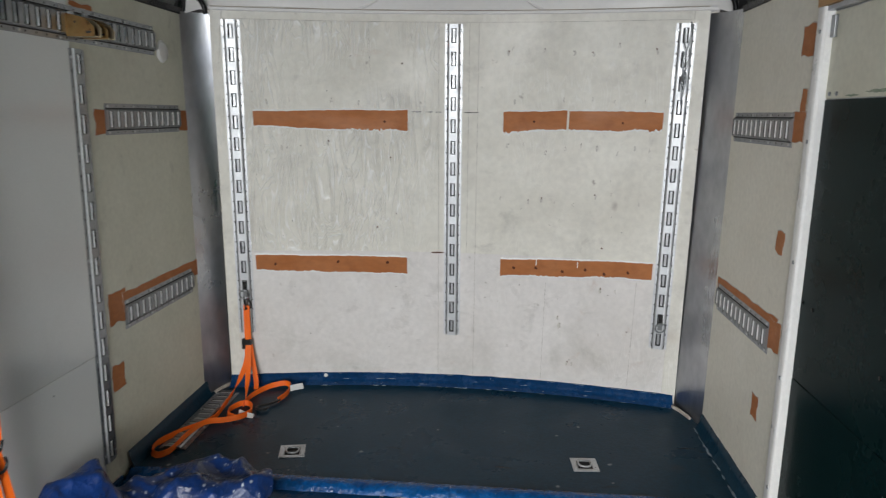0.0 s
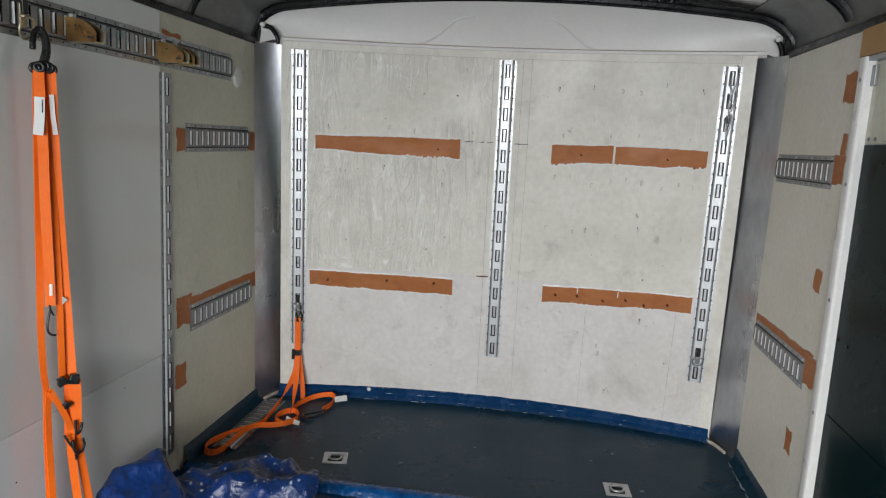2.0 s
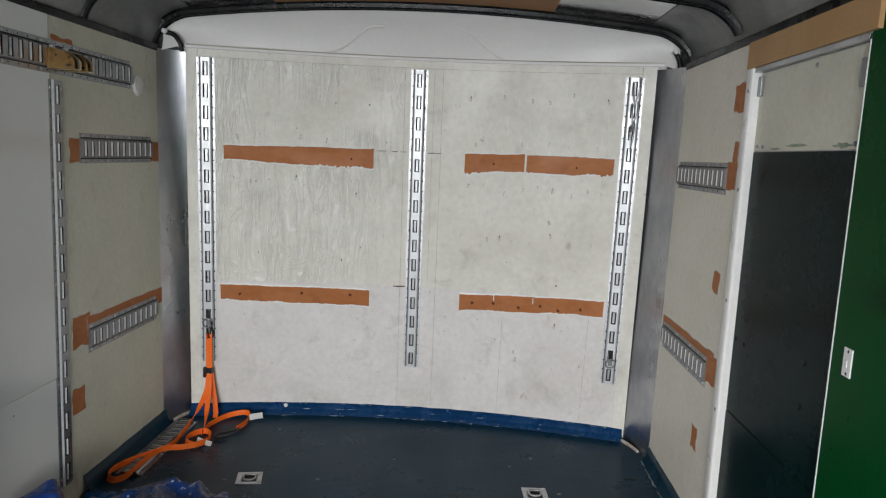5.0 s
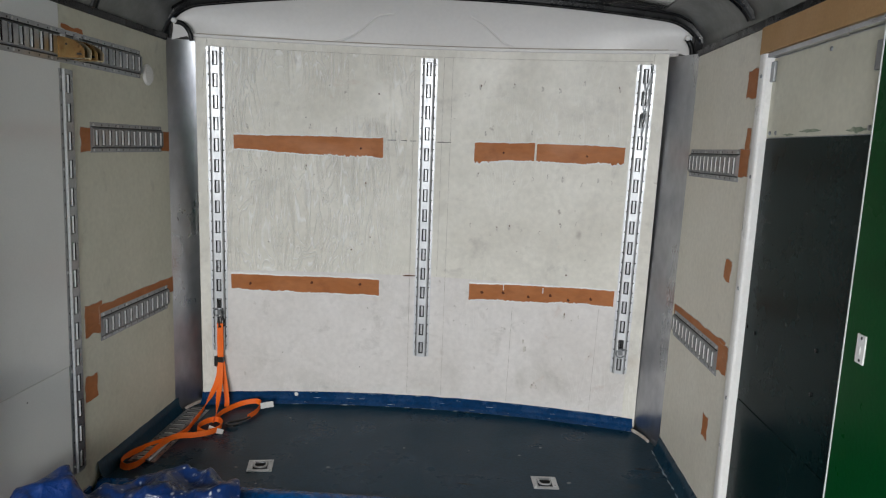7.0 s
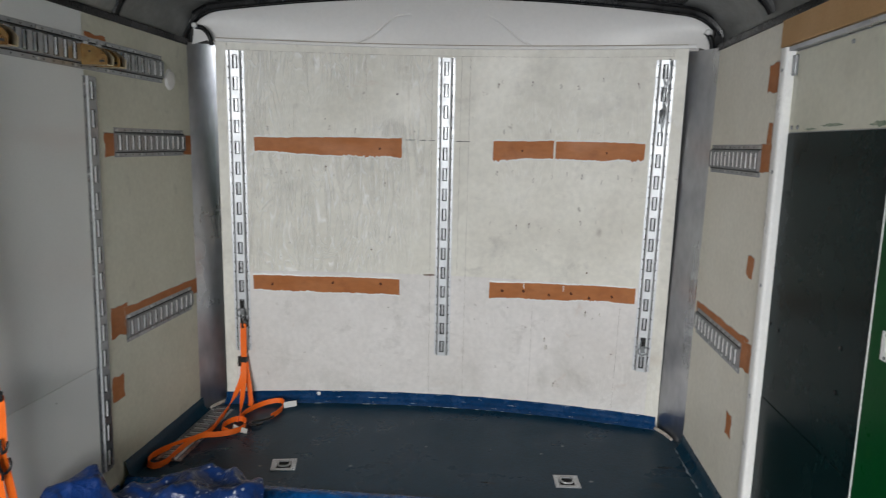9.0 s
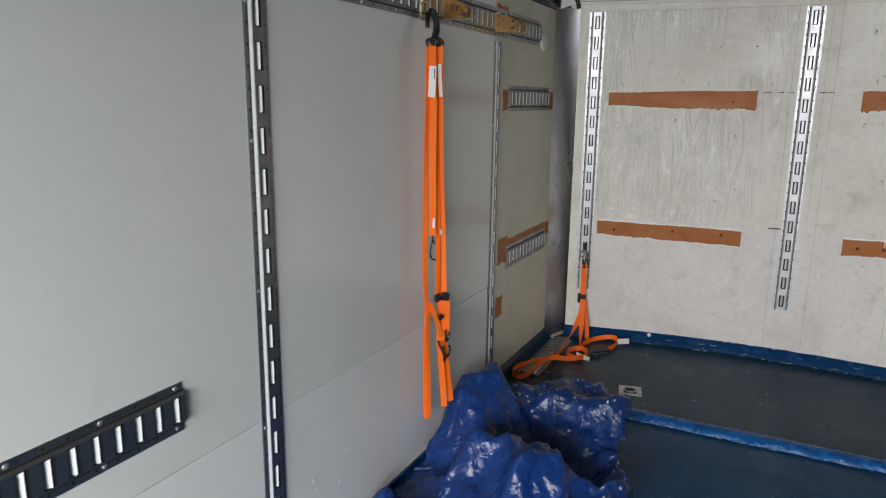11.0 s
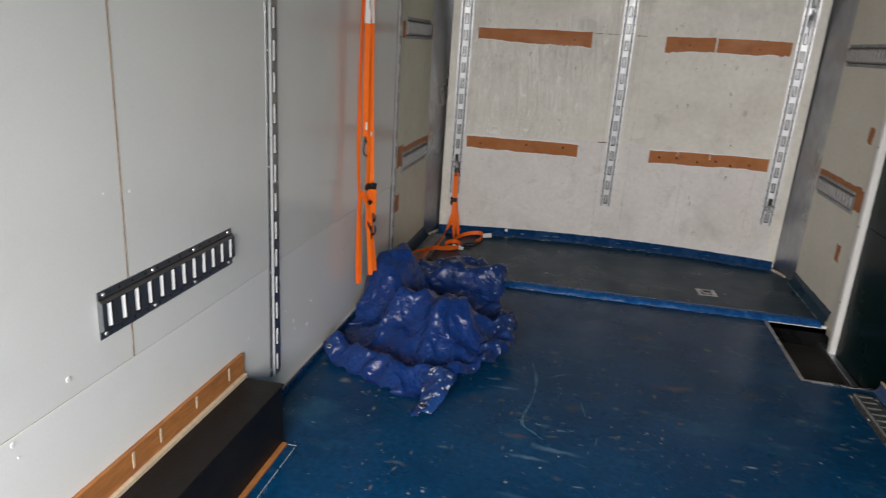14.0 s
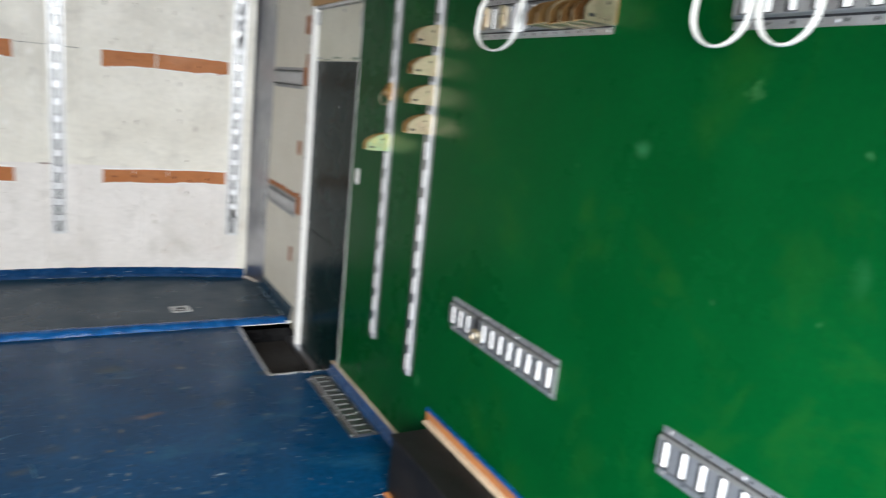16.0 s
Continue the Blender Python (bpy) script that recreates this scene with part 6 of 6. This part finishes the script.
# coated hooks: the one over the ring, the loose ones further down
wires = [
    ([(0.008, 0.004, 1.585), (0.014, 0.004, 1.605), (0.019, 0.002, 1.626), (0.018, -0.004, 1.654), (0.011, -0.014, 1.677), (-0.002, -0.024, 1.690), (-0.016, -0.026, 1.680), (-0.022, -0.020, 1.658), (-0.023, -0.016, 1.632)], 0.0082),
    ([(-0.004, -0.006, 1.585), (0.004, -0.006, 1.61), (0.010, -0.008, 1.634), (0.008, -0.016, 1.66), (0.0, -0.026, 1.676)], 0.0065),
    ([(-0.002, 0.016, 0.916), (0.002, 0.018, 0.900), (0.010, 0.018, 0.884)], 0.0028),
    ([(0.000, 0.016, 0.90), (-0.007, 0.017, 0.872), (-0.010, 0.018, 0.851), (-0.006, 0.018, 0.836), (0.003, 0.018, 0.827), (0.014, 0.018, 0.824)], 0.0032),
    ([(0.064, 0.030, 0.550), (0.066, 0.032, 0.525), (0.068, 0.032, 0.507), (0.080, 0.032, 0.514), (0.086, 0.032, 0.537)], 0.0042),
    ([(0.030, 0.024, 0.511), (0.038, 0.026, 0.494), (0.049, 0.026, 0.474), (0.061, 0.024, 0.453), (0.064, 0.020, 0.420)], 0.0040),
    ([(0.087, 0.026, 0.482), (0.091, 0.026, 0.462), (0.083, 0.028, 0.445), (0.068, 0.028, 0.442), (0.058, 0.028, 0.458), (0.054, 0.026, 0.486)], 0.0042),
]
for pts, r in wires:
    bm = bmesh.new()
    tube(bm, smooth_path(hung(pts), 6), r, 8)
    part("hook", bm, M["hook"], e, "black coated steel hook", smooth=True)
for s, d, z, a in ((-0.018, 0.006, 1.580, 20), (-0.006, 0.014, 1.583, -10), (0.008, 0.010, 1.588, 5), (0.020, 0.012, 1.584, 15), (0.028, 0.006, 1.580, -25)):
    bm = bmesh.new()
    q = hung([(s, d, z)])[0]
    torus(bm, frame_m(q, Vector(FACE).lerp(SU, 0.02 * a), UP), 0.011, 0.0052, 14, 6)
    part("eyelet", bm, M["hook"], e, smooth=True)
for s, d, z, a, k in ((0.029, 0.018, 0.674, 25, 0.8), (0.060, 0.020, 0.672, -12, 0.9), (0.042, 0.026, 0.602, 40, 0.6)):
    bm = boxes((-0.008 * k, 0.012 * k, -0.018 * k, 0.018 * k, -0.009 * k, 0.009 * k), (0.0, 0.018 * k, -0.014 * k, 0.014 * k, 0.005 * k, 0.026 * k))
    b = part("buckle", bm, M["hook"], e, "black cam buckle", bevel=0.0025)
    q = hung([(s, d, z)])[0]
    b.matrix_basis = pose(q.x, q.y, q.z, a, 0, -40)
tags = (([(-0.007, 0.024, 1.503), (-0.009, 0.027, 1.452), (-0.014, 0.034, 1.400)], 0.025), ([(0.026, 0.016, 1.512), (0.028, 0.018, 1.461), (0.034, 0.016, 1.402)], 0.012), ([(0.005, 0.019, 0.978), (0.004, 0.020, 0.944)], 0.008))
for pts, w in tags:
    bm = bmesh.new()
    ribbon(bm, smooth_path(hung(pts), 5), w, FACE, 0.0015)
    part("tag", bm, M["label"], e, "white sewn label")
bm = bmesh.new()
ribbon(bm, hung([(0.001, 0.0285, 1.496), (0.000, 0.030, 1.460)]), 0.003, FACE, 0.001)
part("tag_print", bm, M["inkshade"], e)
bm = bmesh.new()
bm.faces.new([bm.verts.new(p) for p in hung([(0.037, 0.020, 0.936), (0.036, 0.020, 0.911), (0.054, 0.020, 0.923)])])
part("tag", bm, M["label"], e, "small white folded label")

# strap bundle from the front ring down to the platform
FX, FY = -1.041, front_y(-1.041, 0.5)
e = empty("cargo_strap", pose(FX, FY, PLAT), "orange cargo strap hooked to the front track, trailing on the platform", "strap")


def locf(pts):
    return [(x - FX, y - FY, z - PLAT) for x, y, z in pts]


zf = PLAT + 0.016
long_strand = ([(FX - 0.004, 0.045, 0.27), (-1.035, 0.015, 0.20), (-1.045, -0.04, 0.13), (-1.058, -0.12, 0.075), (-1.066, -0.22, 0.045), (-1.065, -0.34, zf), (-1.106, -0.43, zf), (-1.155, -0.50, zf), (-1.192, -0.58, zf),
      (-1.200, -0.64, zf), (-1.185, -0.69, zf), (-1.145, -0.71, zf), (-1.115, -0.66, zf), (-1.10, -0.54, zf + 0.012), (-1.075, -0.42, zf + 0.012), (-1.011, -0.363, zf), (-0.955, -0.325, zf), (-0.925, -0.274, zf), (-0.930, -0.216, zf),
      (-0.966, -0.170, zf), (-1.005, -0.183, zf), (-1.028, -0.245, zf), (-1.015, -0.301, zf), (-0.965, -0.334, zf)], None, 0.026)
front_strands = [
    long_strand,
    ([(FX, 0.045, 0.47), (FX - 0.001, 0.046, 0.38), (FX - 0.001, 0.05, 0.28)], (1, 0, 0), 0.028),
    ([(FX + 0.006, 0.035, 0.47), (FX + 0.006, 0.04, 0.36), (FX + 0.004, 0.045, 0.27)], (1, 0.3, 0), 0.028),
    ([(FX + 0.004, 0.045, 0.27), (-1.024, 0.0, 0.17), (-1.01, -0.06, 0.10), (-0.995, -0.12, 0.055), (-0.985, -0.165, zf)], None, 0.026),
    ([(-0.985, -0.19, zf), (-0.986, -0.13, zf), (-0.982, -0.07, zf), (-0.954, 0.013, zf), (-0.908, 0.058, zf + 0.006), (-0.855, 0.07, zf + 0.012), (-0.822, 0.039, zf + 0.01), (-0.818, -0.03, zf), (-0.837, -0.115, zf)], None, 0.026),
    ([(FX + 0.01, 0.05, 0.27), (-1.02, 0.045, 0.19), (-1.006, 0.035, 0.12), (-0.995, 0.02, 0.06), (-0.99, 0.0, zf)], (0.8, 0.4, 0), 0.024),
]
for pts, ax, w in front_strands:
    path = smooth_path(pts, 8)
    if ax is None:
        axes = []
        for p in path:
            k = min(1.0, max(0.0, (p.z - zf - 0.01) / 0.12))
            axes.append(Vector((0.9 * k + 0.05, 0.2 * k + 0.35 * (1 - k), 0.95 * (1 - k))))
    else:
        axes = [Vector(ax)] * len(path)
    bm = bmesh.new()
    ribbon(bm, locf(path), w, axes, 0.003)
    part("webbing", bm, M["orange"], e)
for p, r, s in (((FX, 0.05, 0.535), 0, 1.1), ((FX + 0.012, 0.045, 0.53), 60, 1.1), ((FX - 0.01, 0.045, 0.525), -50, 1.1)):
    bm = bmesh.new()
    hook_mesh(bm, Matrix.Translation(Vector(locf([p])[0])) @ pose(0, 0, 0, 0, 0, r), s)
    part("hook", bm, M["hook"], e, "black coated steel hook", smooth=True)
bm = boxes((-0.022, 0.022, -0.014, 0.012, -0.014, 0.014), (-0.024, -0.008, -0.02, -0.004, -0.035, 0.02))
b = part("buckle", bm, M["hook"], e, "black cam buckle", bevel=0.003)
b.matrix_basis = pose(0, 0.045 - FY, 0.275 - PLAT)
bm = bmesh.new()
hook_mesh(bm, Matrix.Translation(Vector(locf([(-0.845, -0.13, PLAT + 0.012)])[0])) @ pose(0, 0, 0, 90, 0, 150), 1.5)
part("hook", bm, M["hook"], e, "black coated steel hook", smooth=True)
bm = bmesh.new()
ribbon(bm, locf([(-0.812, 0.01, zf + 0.010), (-0.790, 0.03, zf + 0.010), (-0.758, 0.056, zf + 0.008)]), 0.03, (0, 0.4, 0.9), 0.002)
part("tag", bm, M["label"], e, "white sewn label")
bm = bmesh.new()
ribbon(bm, locf([(-0.975, -0.27, zf), (-0.94, -0.285, zf - 0.004), (-0.895, -0.296, zf - 0.008)]), 0.024, (0, 0.4, 0.9), 0.002)
part("tag", bm, M["label"], e, "white sewn label")

# ---------------------------------------------------------------- tarpaulin
OUT = [Vector(p) for p in ((-1.212, -1.22), (-1.205, -2.02), (-1.10, -2.13), (-0.97, -2.20), (-0.82, -2.27), (-0.73, -2.29), (-0.62, -2.22), (-0.52, -2.06), (-0.42, -1.93),
                           (-0.385, -1.78), (-0.395, -1.64), (-0.45, -1.48), (-0.50, -1.37), (-0.49, -1.20), (-0.53, -1.02), (-0.66, -0.93), (-0.85, -0.90), (-1.0, -0.96), (-1.12, -1.05))]


def inside_distance(x, y):
    p = Vector((x, y))
    best, odd = 9.0, False
    for a, b in zip(OUT, OUT[1:] + OUT[:1]):
        t = max(0.0, min(1.0, (p - a).dot(b - a) / (b - a).length_squared))
        best = min(best, (p - a - (b - a) * t).length)
        if (a.y > y) != (b.y > y) and x < (b.x - a.x) * (y - a.y) / (b.y - a.y) + a.x:
            odd = not odd
    return best if odd else -best


def bump_at(x, y, cx, cy, rx, ry, h):
    return h * np.exp(-(((x - cx) / rx) ** 2 + ((y - cy) / ry) ** 2))


def crest(x, y, path, w):
    """A sharp fold along a path of (x, y, height)."""
    best = np.zeros_like(x)
    for (x0, y0, h0), (x1, y1, h1) in zip(path, path[1:]):
        lx, ly = x1 - x0, y1 - y0
        t = np.clip(((x - x0) * lx + (y - y0) * ly) / (lx * lx + ly * ly), 0, 1)
        d = np.hypot(x - x0 - t * lx, y - y0 - t * ly)
        best = np.maximum(best, (h0 + (h1 - h0) * t) * np.maximum(0.0, 1 - d / w))
    return best


def pleats(x, y):
    """Crossing sharp-crested folds of the stiff sheet."""
    total = np.zeros_like(x)
    for turn, wave, high, bend in ((25, 0.19, 0.058, 0.035), (75, 0.23, 0.055, 0.03), (118, 0.15, 0.042, 0.025), (160, 0.12, 0.028, 0.02), (50, 0.085, 0.015, 0.012)):
        c, s_ = math.cos(math.radians(turn)), math.sin(math.radians(turn))
        along, across = x * c + y * s_, y * c - x * s_
        total += high * (1 - np.abs(np.sin(math.pi * (across + bend * np.sin(along * 11 + turn) + 0.4 * bend * np.sin(along * 29 + turn)) / wave))) ** 1.4
    return total


def heap(x, y):
    """The form of the heap: a bundled head by the wall, a pillow behind, a broad dome, a raised rim and a folded front band."""
    head = np.minimum(0.26, bump_at(x, y, -1.07, -1.38, 0.11, 0.14, 0.5)) + bump_at(x, y, -1.09, -1.30, 0.09, 0.08, 0.055)
    pillow = np.minimum(0.19, bump_at(x, y, -0.72, -1.11, 0.25, 0.14, 0.36))
    dome = bump_at(x, y, -0.88, -1.68, 0.15, 0.15, 0.15) + bump_at(x, y, -0.66, -1.74, 0.16, 0.17, 0.15)
    head = np.maximum(head, bump_at(x, y, -0.97, -1.17, 0.07, 0.09, 0.22))
    h = np.maximum(np.maximum(head, pillow), dome)
    h += crest(x, y, ((-0.52, -1.36, 0.05), (-0.43, -1.60, 0.10), (-0.41, -1.80, 0.07), (-0.48, -1.97, 0.05)), 0.085)
    h += crest(x, y, ((-1.16, -1.99, 0.07), (-0.94, -2.08, 0.06), (-0.80, -2.17, 0.06), (-0.64, -2.11, 0.08), (-0.54, -2.02, 0.04)), 0.085)
    return h * 0.92 + pleats(x, y) * np.clip(h * 9, 0, 1) * np.where(y > -1.27, 0.45, 1.0) * np.where(head > 0.2, 0.5, 1.0)


def settle(p, alive, rim, length, rounds, bend, hold, weight):
    """Pulls the threads of a sheet to their lengths while it sinks onto the heap and the floor."""
    n = p.shape[0]
    home, old = p.copy(), p.copy()
    jobs = []
    for (di, dj), stiff in (((1, 0), 1.0), ((0, 1), 1.0), ((1, 1), 0.5), ((1, -1), 0.5), ((2, 0), bend), ((0, 2), bend)):
        for phase in range(2):
            i0, j0 = np.arange(0, n - di), np.arange(max(0, -dj), n - max(0, dj))
            if di:
                i0 = i0[(i0 // di) % 2 == phase]
            else:
                j0 = j0[(j0 // dj) % 2 == phase]
            a, b = np.ix_(i0, j0), np.ix_(i0 + di, j0 + dj)
            jobs.append((a, b, length(a, b)[..., None], 0.45 * stiff * (alive[a] & alive[b])[..., None]))
    for _ in range(rounds):
        vel = (p - old) * 0.92
        old = p.copy()
        p = p + vel
        p[..., 2] -= weight
        for a, b, rest, stiff in jobs:
            d = p[b] - p[a]
            ln = np.linalg.norm(d, axis=-1, keepdims=True) + 1e-9
            fix = d / ln * (ln - rest) * stiff
            p[a] += fix
            p[b] -= fix
        p[rim, :2] = home[rim, :2]
        p[rim, 2] = np.clip(p[rim, 2], 0.004, 0.03)
        p[..., :2] += hold * (home[..., :2] - p[..., :2])
        ground = np.maximum(0.004, heap(p[..., 0], p[..., 1]))
        low = p[..., 2] < ground
        p[..., 2] = np.where(low, ground, p[..., 2])
        old[..., :2] = np.where(low[..., None], 0.5 * old[..., :2] + 0.5 * p[..., :2], old[..., :2])
        p[..., 0] = np.maximum(p[..., 0], LW + 0.01)
    return p


def crumple(step=0.040, slack=1.15, rounds=200, fine=3):
    """The sheet over the heap: flat facets between sharp creases, the hem on the floor."""
    a = math.radians(33)
    n = int(1.9 / step)
    rs = np.random.RandomState(11)
    iu, iv = np.meshgrid(np.arange(n), np.arange(n), indexing="ij")
    u = (iu - n / 2 + rs.uniform(-0.4, 0.4, (n, n))) * step
    v = (iv - n / 2 + rs.uniform(-0.4, 0.4, (n, n))) * step
    gx, gy = -0.8 + u * math.cos(a) - v * math.sin(a), -1.6 + u * math.sin(a) + v * math.cos(a)
    dist = lambda x, y: np.array([inside_distance(p, q) for p, q in zip(x.ravel(), y.ravel())]).reshape(x.shape)
    inside = dist(gx, gy)
    alive = inside > -0.55 * step
    # border points slide onto the outline
    for k in range(2):
        h = 0.004
        ex, ey = (dist(gx + h, gy) - inside) / h, (dist(gx, gy + h) - inside) / h
        move = np.where(alive & (inside < 0.3 * step), -inside, 0)
        gx, gy = gx + ex * move, gy + ey * move
        inside = dist(gx, gy)
    rim = alive & (inside < 0.2 * step)
    field = lambda x, y, s_, q: np.array([noise.noise((p * s_, r * s_, q)) for p, r in zip(x.ravel(), y.ravel())]).reshape(x.shape)
    p = np.stack([gx, gy, np.maximum(0.006, heap(gx, gy) + 0.02 + 0.04 * field(gx, gy, 6, 5) + 0.008 * rs.randn(n, n))], -1)
    p[rim, 2] = 0.008
    sl = slack + 0.2 * field(gx, gy, 3.3, 31)
    p = settle(p, alive, rim, lambda a, b: np.hypot(gx[b] - gx[a], gy[b] - gy[a]) * 0.5 * (sl[a] + sl[b]), rounds, 0.08, 0.015, 0.0009)
    # second, finer settling: small wrinkles between the broad folds
    m = 2 * n - 1
    q = np.zeros((m, m, 3))
    q[::2, ::2] = p
    q[1::2, ::2] = 0.5 * (p[:-1] + p[1:])
    q[::2, 1::2] = 0.5 * (p[:, :-1] + p[:, 1:])
    q[1::2, 1::2] = 0.25 * (p[:-1, :-1] + p[1:, :-1] + p[:-1, 1:] + p[1:, 1:])

    def both(f):
        g = np.zeros((m, m), bool)
        g[::2, ::2] = f
        g[1::2, ::2] = f[:-1] & f[1:]
        g[::2, 1::2] = f[:, :-1] & f[:, 1:]
        g[1::2, 1::2] = f[:-1, :-1] & f[1:, :-1] & f[:-1, 1:] & f[1:, 1:]
        return g

    alive, rim, start = both(alive), both(rim), q.copy()
    more = 1.03 + 0.07 * field(q[..., 0], q[..., 1], 7, 41)
    q[..., 2] += 0.003 * rs.randn(m, m) * alive
    p = settle(q, alive, rim, lambda a, b: np.linalg.norm(start[b] - start[a], axis=-1) * 0.5 * (more[a] + more[b]), 70, 0.06, 0.03, 0.0003)
    n = m
    # finer mesh over the facets, each cell folded along one diagonal
    bm = bmesh.new()
    verts = {}

    def vert(i, j):
        if (i, j) not in verts:
            i0, j0 = min(i // fine, n - 2), min(j // fine, n - 2)
            s_, t = i / fine - i0, j / fine - j0
            q00, q10, q01, q11 = p[i0, j0], p[i0 + 1, j0], p[i0, j0 + 1], p[i0 + 1, j0 + 1]
            if np.linalg.norm(q00 - q11) < np.linalg.norm(q10 - q01):
                c = q00 + s_ * (q10 - q00) + t * (q11 - q10) if s_ > t else q00 + t * (q01 - q00) + s_ * (q11 - q01)
            else:
                c = q00 + s_ * (q10 - q00) + t * (q01 - q00) if s_ + t < 1 else q11 + (1 - s_) * (q01 - q11) + (1 - t) * (q10 - q11)
            verts[i, j] = bm.verts.new(c)
        return verts[i, j]

    for i in range(n - 1):
        for j in range(n - 1):
            if alive[i, j] and alive[i + 1, j] and alive[i + 1, j + 1] and alive[i, j + 1]:
                for s_ in range(fine):
                    for t in range(fine):
                        x, y = i * fine + s_, j * fine + t
                        bm.faces.new((vert(x, y), vert(x + 1, y), vert(x + 1, y + 1), vert(x, y + 1)))
    # the hem runs on smoothly
    for k in range(14):
        moves = []
        for w in bm.verts:
            if w.is_boundary:
                near = [e.other_vert(w).co for e in w.link_edges if e.is_boundary]
                if len(near) == 2:
                    moves.append((w, w.co.lerp((near[0] + near[1]) * 0.5, 0.6)))
        for w, c in moves:
            w.co = c
    for k in range(1):
        bmesh.ops.smooth_vert(bm, verts=bm.verts, factor=0.5, use_axis_x=True, use_axis_y=True, use_axis_z=True)
    bm.normal_update()
    for w in bm.verts:
        p = w.co
        c = p + Vector((noise.noise(p * 6), noise.noise(p * 6 + Vector((7, 0, 0))), 0)) * 0.05
        fold = 0.007 * (0.42 - abs(noise.noise(Vector((c.x * 9, c.y * 6, c.z * 5)))) * 2.0)
        fold += 0.0035 * (0.42 - abs(noise.noise(Vector((c.x * 15 + c.y * 9, c.y * 17 - c.x * 6, c.z * 9 + 5)))) * 2.0)
        fold += 0.0008 * (0.42 - abs(noise.noise(c * 38)) * 2.0)
        w.co = p + w.normal * fold * min(1.0, 0.25 + p.z * 9)
        w.co.z = max(w.co.z, 0.003)
        w.co.x = max(w.co.x, LW + 0.006)
    return bm


bm = crumple()
tarp = empty("tarpaulin", pose(0, 0, 0), "crumpled paint-spattered blue tarpaulin heaped on the floor", "tarpaulin")
cloth = part("cloth", bm, M["tarp"], tarp, smooth=True)
cloth.data.materials.append(M["tarpspot"])
for f in cloth.data.polygons:
    c = f.center
    far = c.y + 1.24 + 0.10 * noise.noise((c.x * 8, c.y * 8, 3)) > 0 and c.x > -1.02
    edge = c.x + 0.52 + 0.06 * noise.noise((c.x * 9, c.y * 9, 6)) > 0
    f.material_index = 1 if far or edge else 0
# folded corner tail with its eyelet
bm = bmesh.new()
rows = []
for i in range(25):
    t = i / 24
    c = Vector((-0.655 - 0.015 * t + 0.02 * math.sin(t * 3), -2.16 - 0.235 * t, 0.085 - 0.072 * t))
    w = Vector((0.050, 0.004 + 0.022 * t, 0.0)) * (1.3 - 0.6 * t)
    row = []
    for k in range(13):
        u = k / 6 - 1
        p = c + w * u
        fold = 0.020 * (1 - abs(u - 0.15 - 0.2 * math.sin(t * 3)) * 1.3) - 0.012 * abs(u) + 0.006 * noise.noise((u * 2.2, t * 5, 4)) + 0.009 * abs(noise.noise((u * 1.3 + t * 2, t * 7, 8)))
        row.append(p + Vector((0.008 * noise.noise((u, t * 6, 1)), 0.008 * noise.noise((u, t * 6, 2)), max(-p.z + 0.003, fold * (1 - 0.6 * t)))))
    rows.append(row)
sheet(bm, rows)
part("corner_flap", bm, M["tarpflap"], tarp, "white-smeared corner flap", smooth=True)
for x, y, z, r in ((-0.669, -2.372, 0.036, 0.011), (-1.165, -2.04, 0.055, 0.010)):
    bm = bmesh.new()
    torus(bm, pose(x, y, z, 18, 6, 0), r, 0.004, 16, 6)
    part("eyelet", bm, M["alu"], tarp, "metal eyelet", smooth=True)

# ---------------------------------------------------------------- paint marks on the floor
def floor_mark(pts, w, seed):
    bm = bmesh.new()
    rows = []
    path = smooth_path([(x, y, 0.0015) for x, y in pts], 10)
    for i, p in enumerate(path):
        d = (path[min(i + 1, len(path) - 1)] - path[max(i - 1, 0)]).normalized()
        u = Vector((-d.y, d.x, 0))
        k = w * (0.6 + 0.6 * noise.noise((p.x * 20, p.y * 20, seed)))
        rows.append([p - u * k, p + u * k])
    sheet(bm, rows)
    part("paint_mark", bm, M["scuff"], floor)


floor_mark([(-0.30, -1.80), (-0.27, -1.95), (-0.27, -2.12), (-0.295, -2.31), (-0.24, -2.38), (-0.21, -2.41)], 0.008, 1)
floor_mark([(-0.22, -1.92), (-0.17, -1.88), (-0.12, -1.86)], 0.005, 2)
floor_mark([(-0.08, -2.1), (-0.06, -2.2)], 0.004, 3)
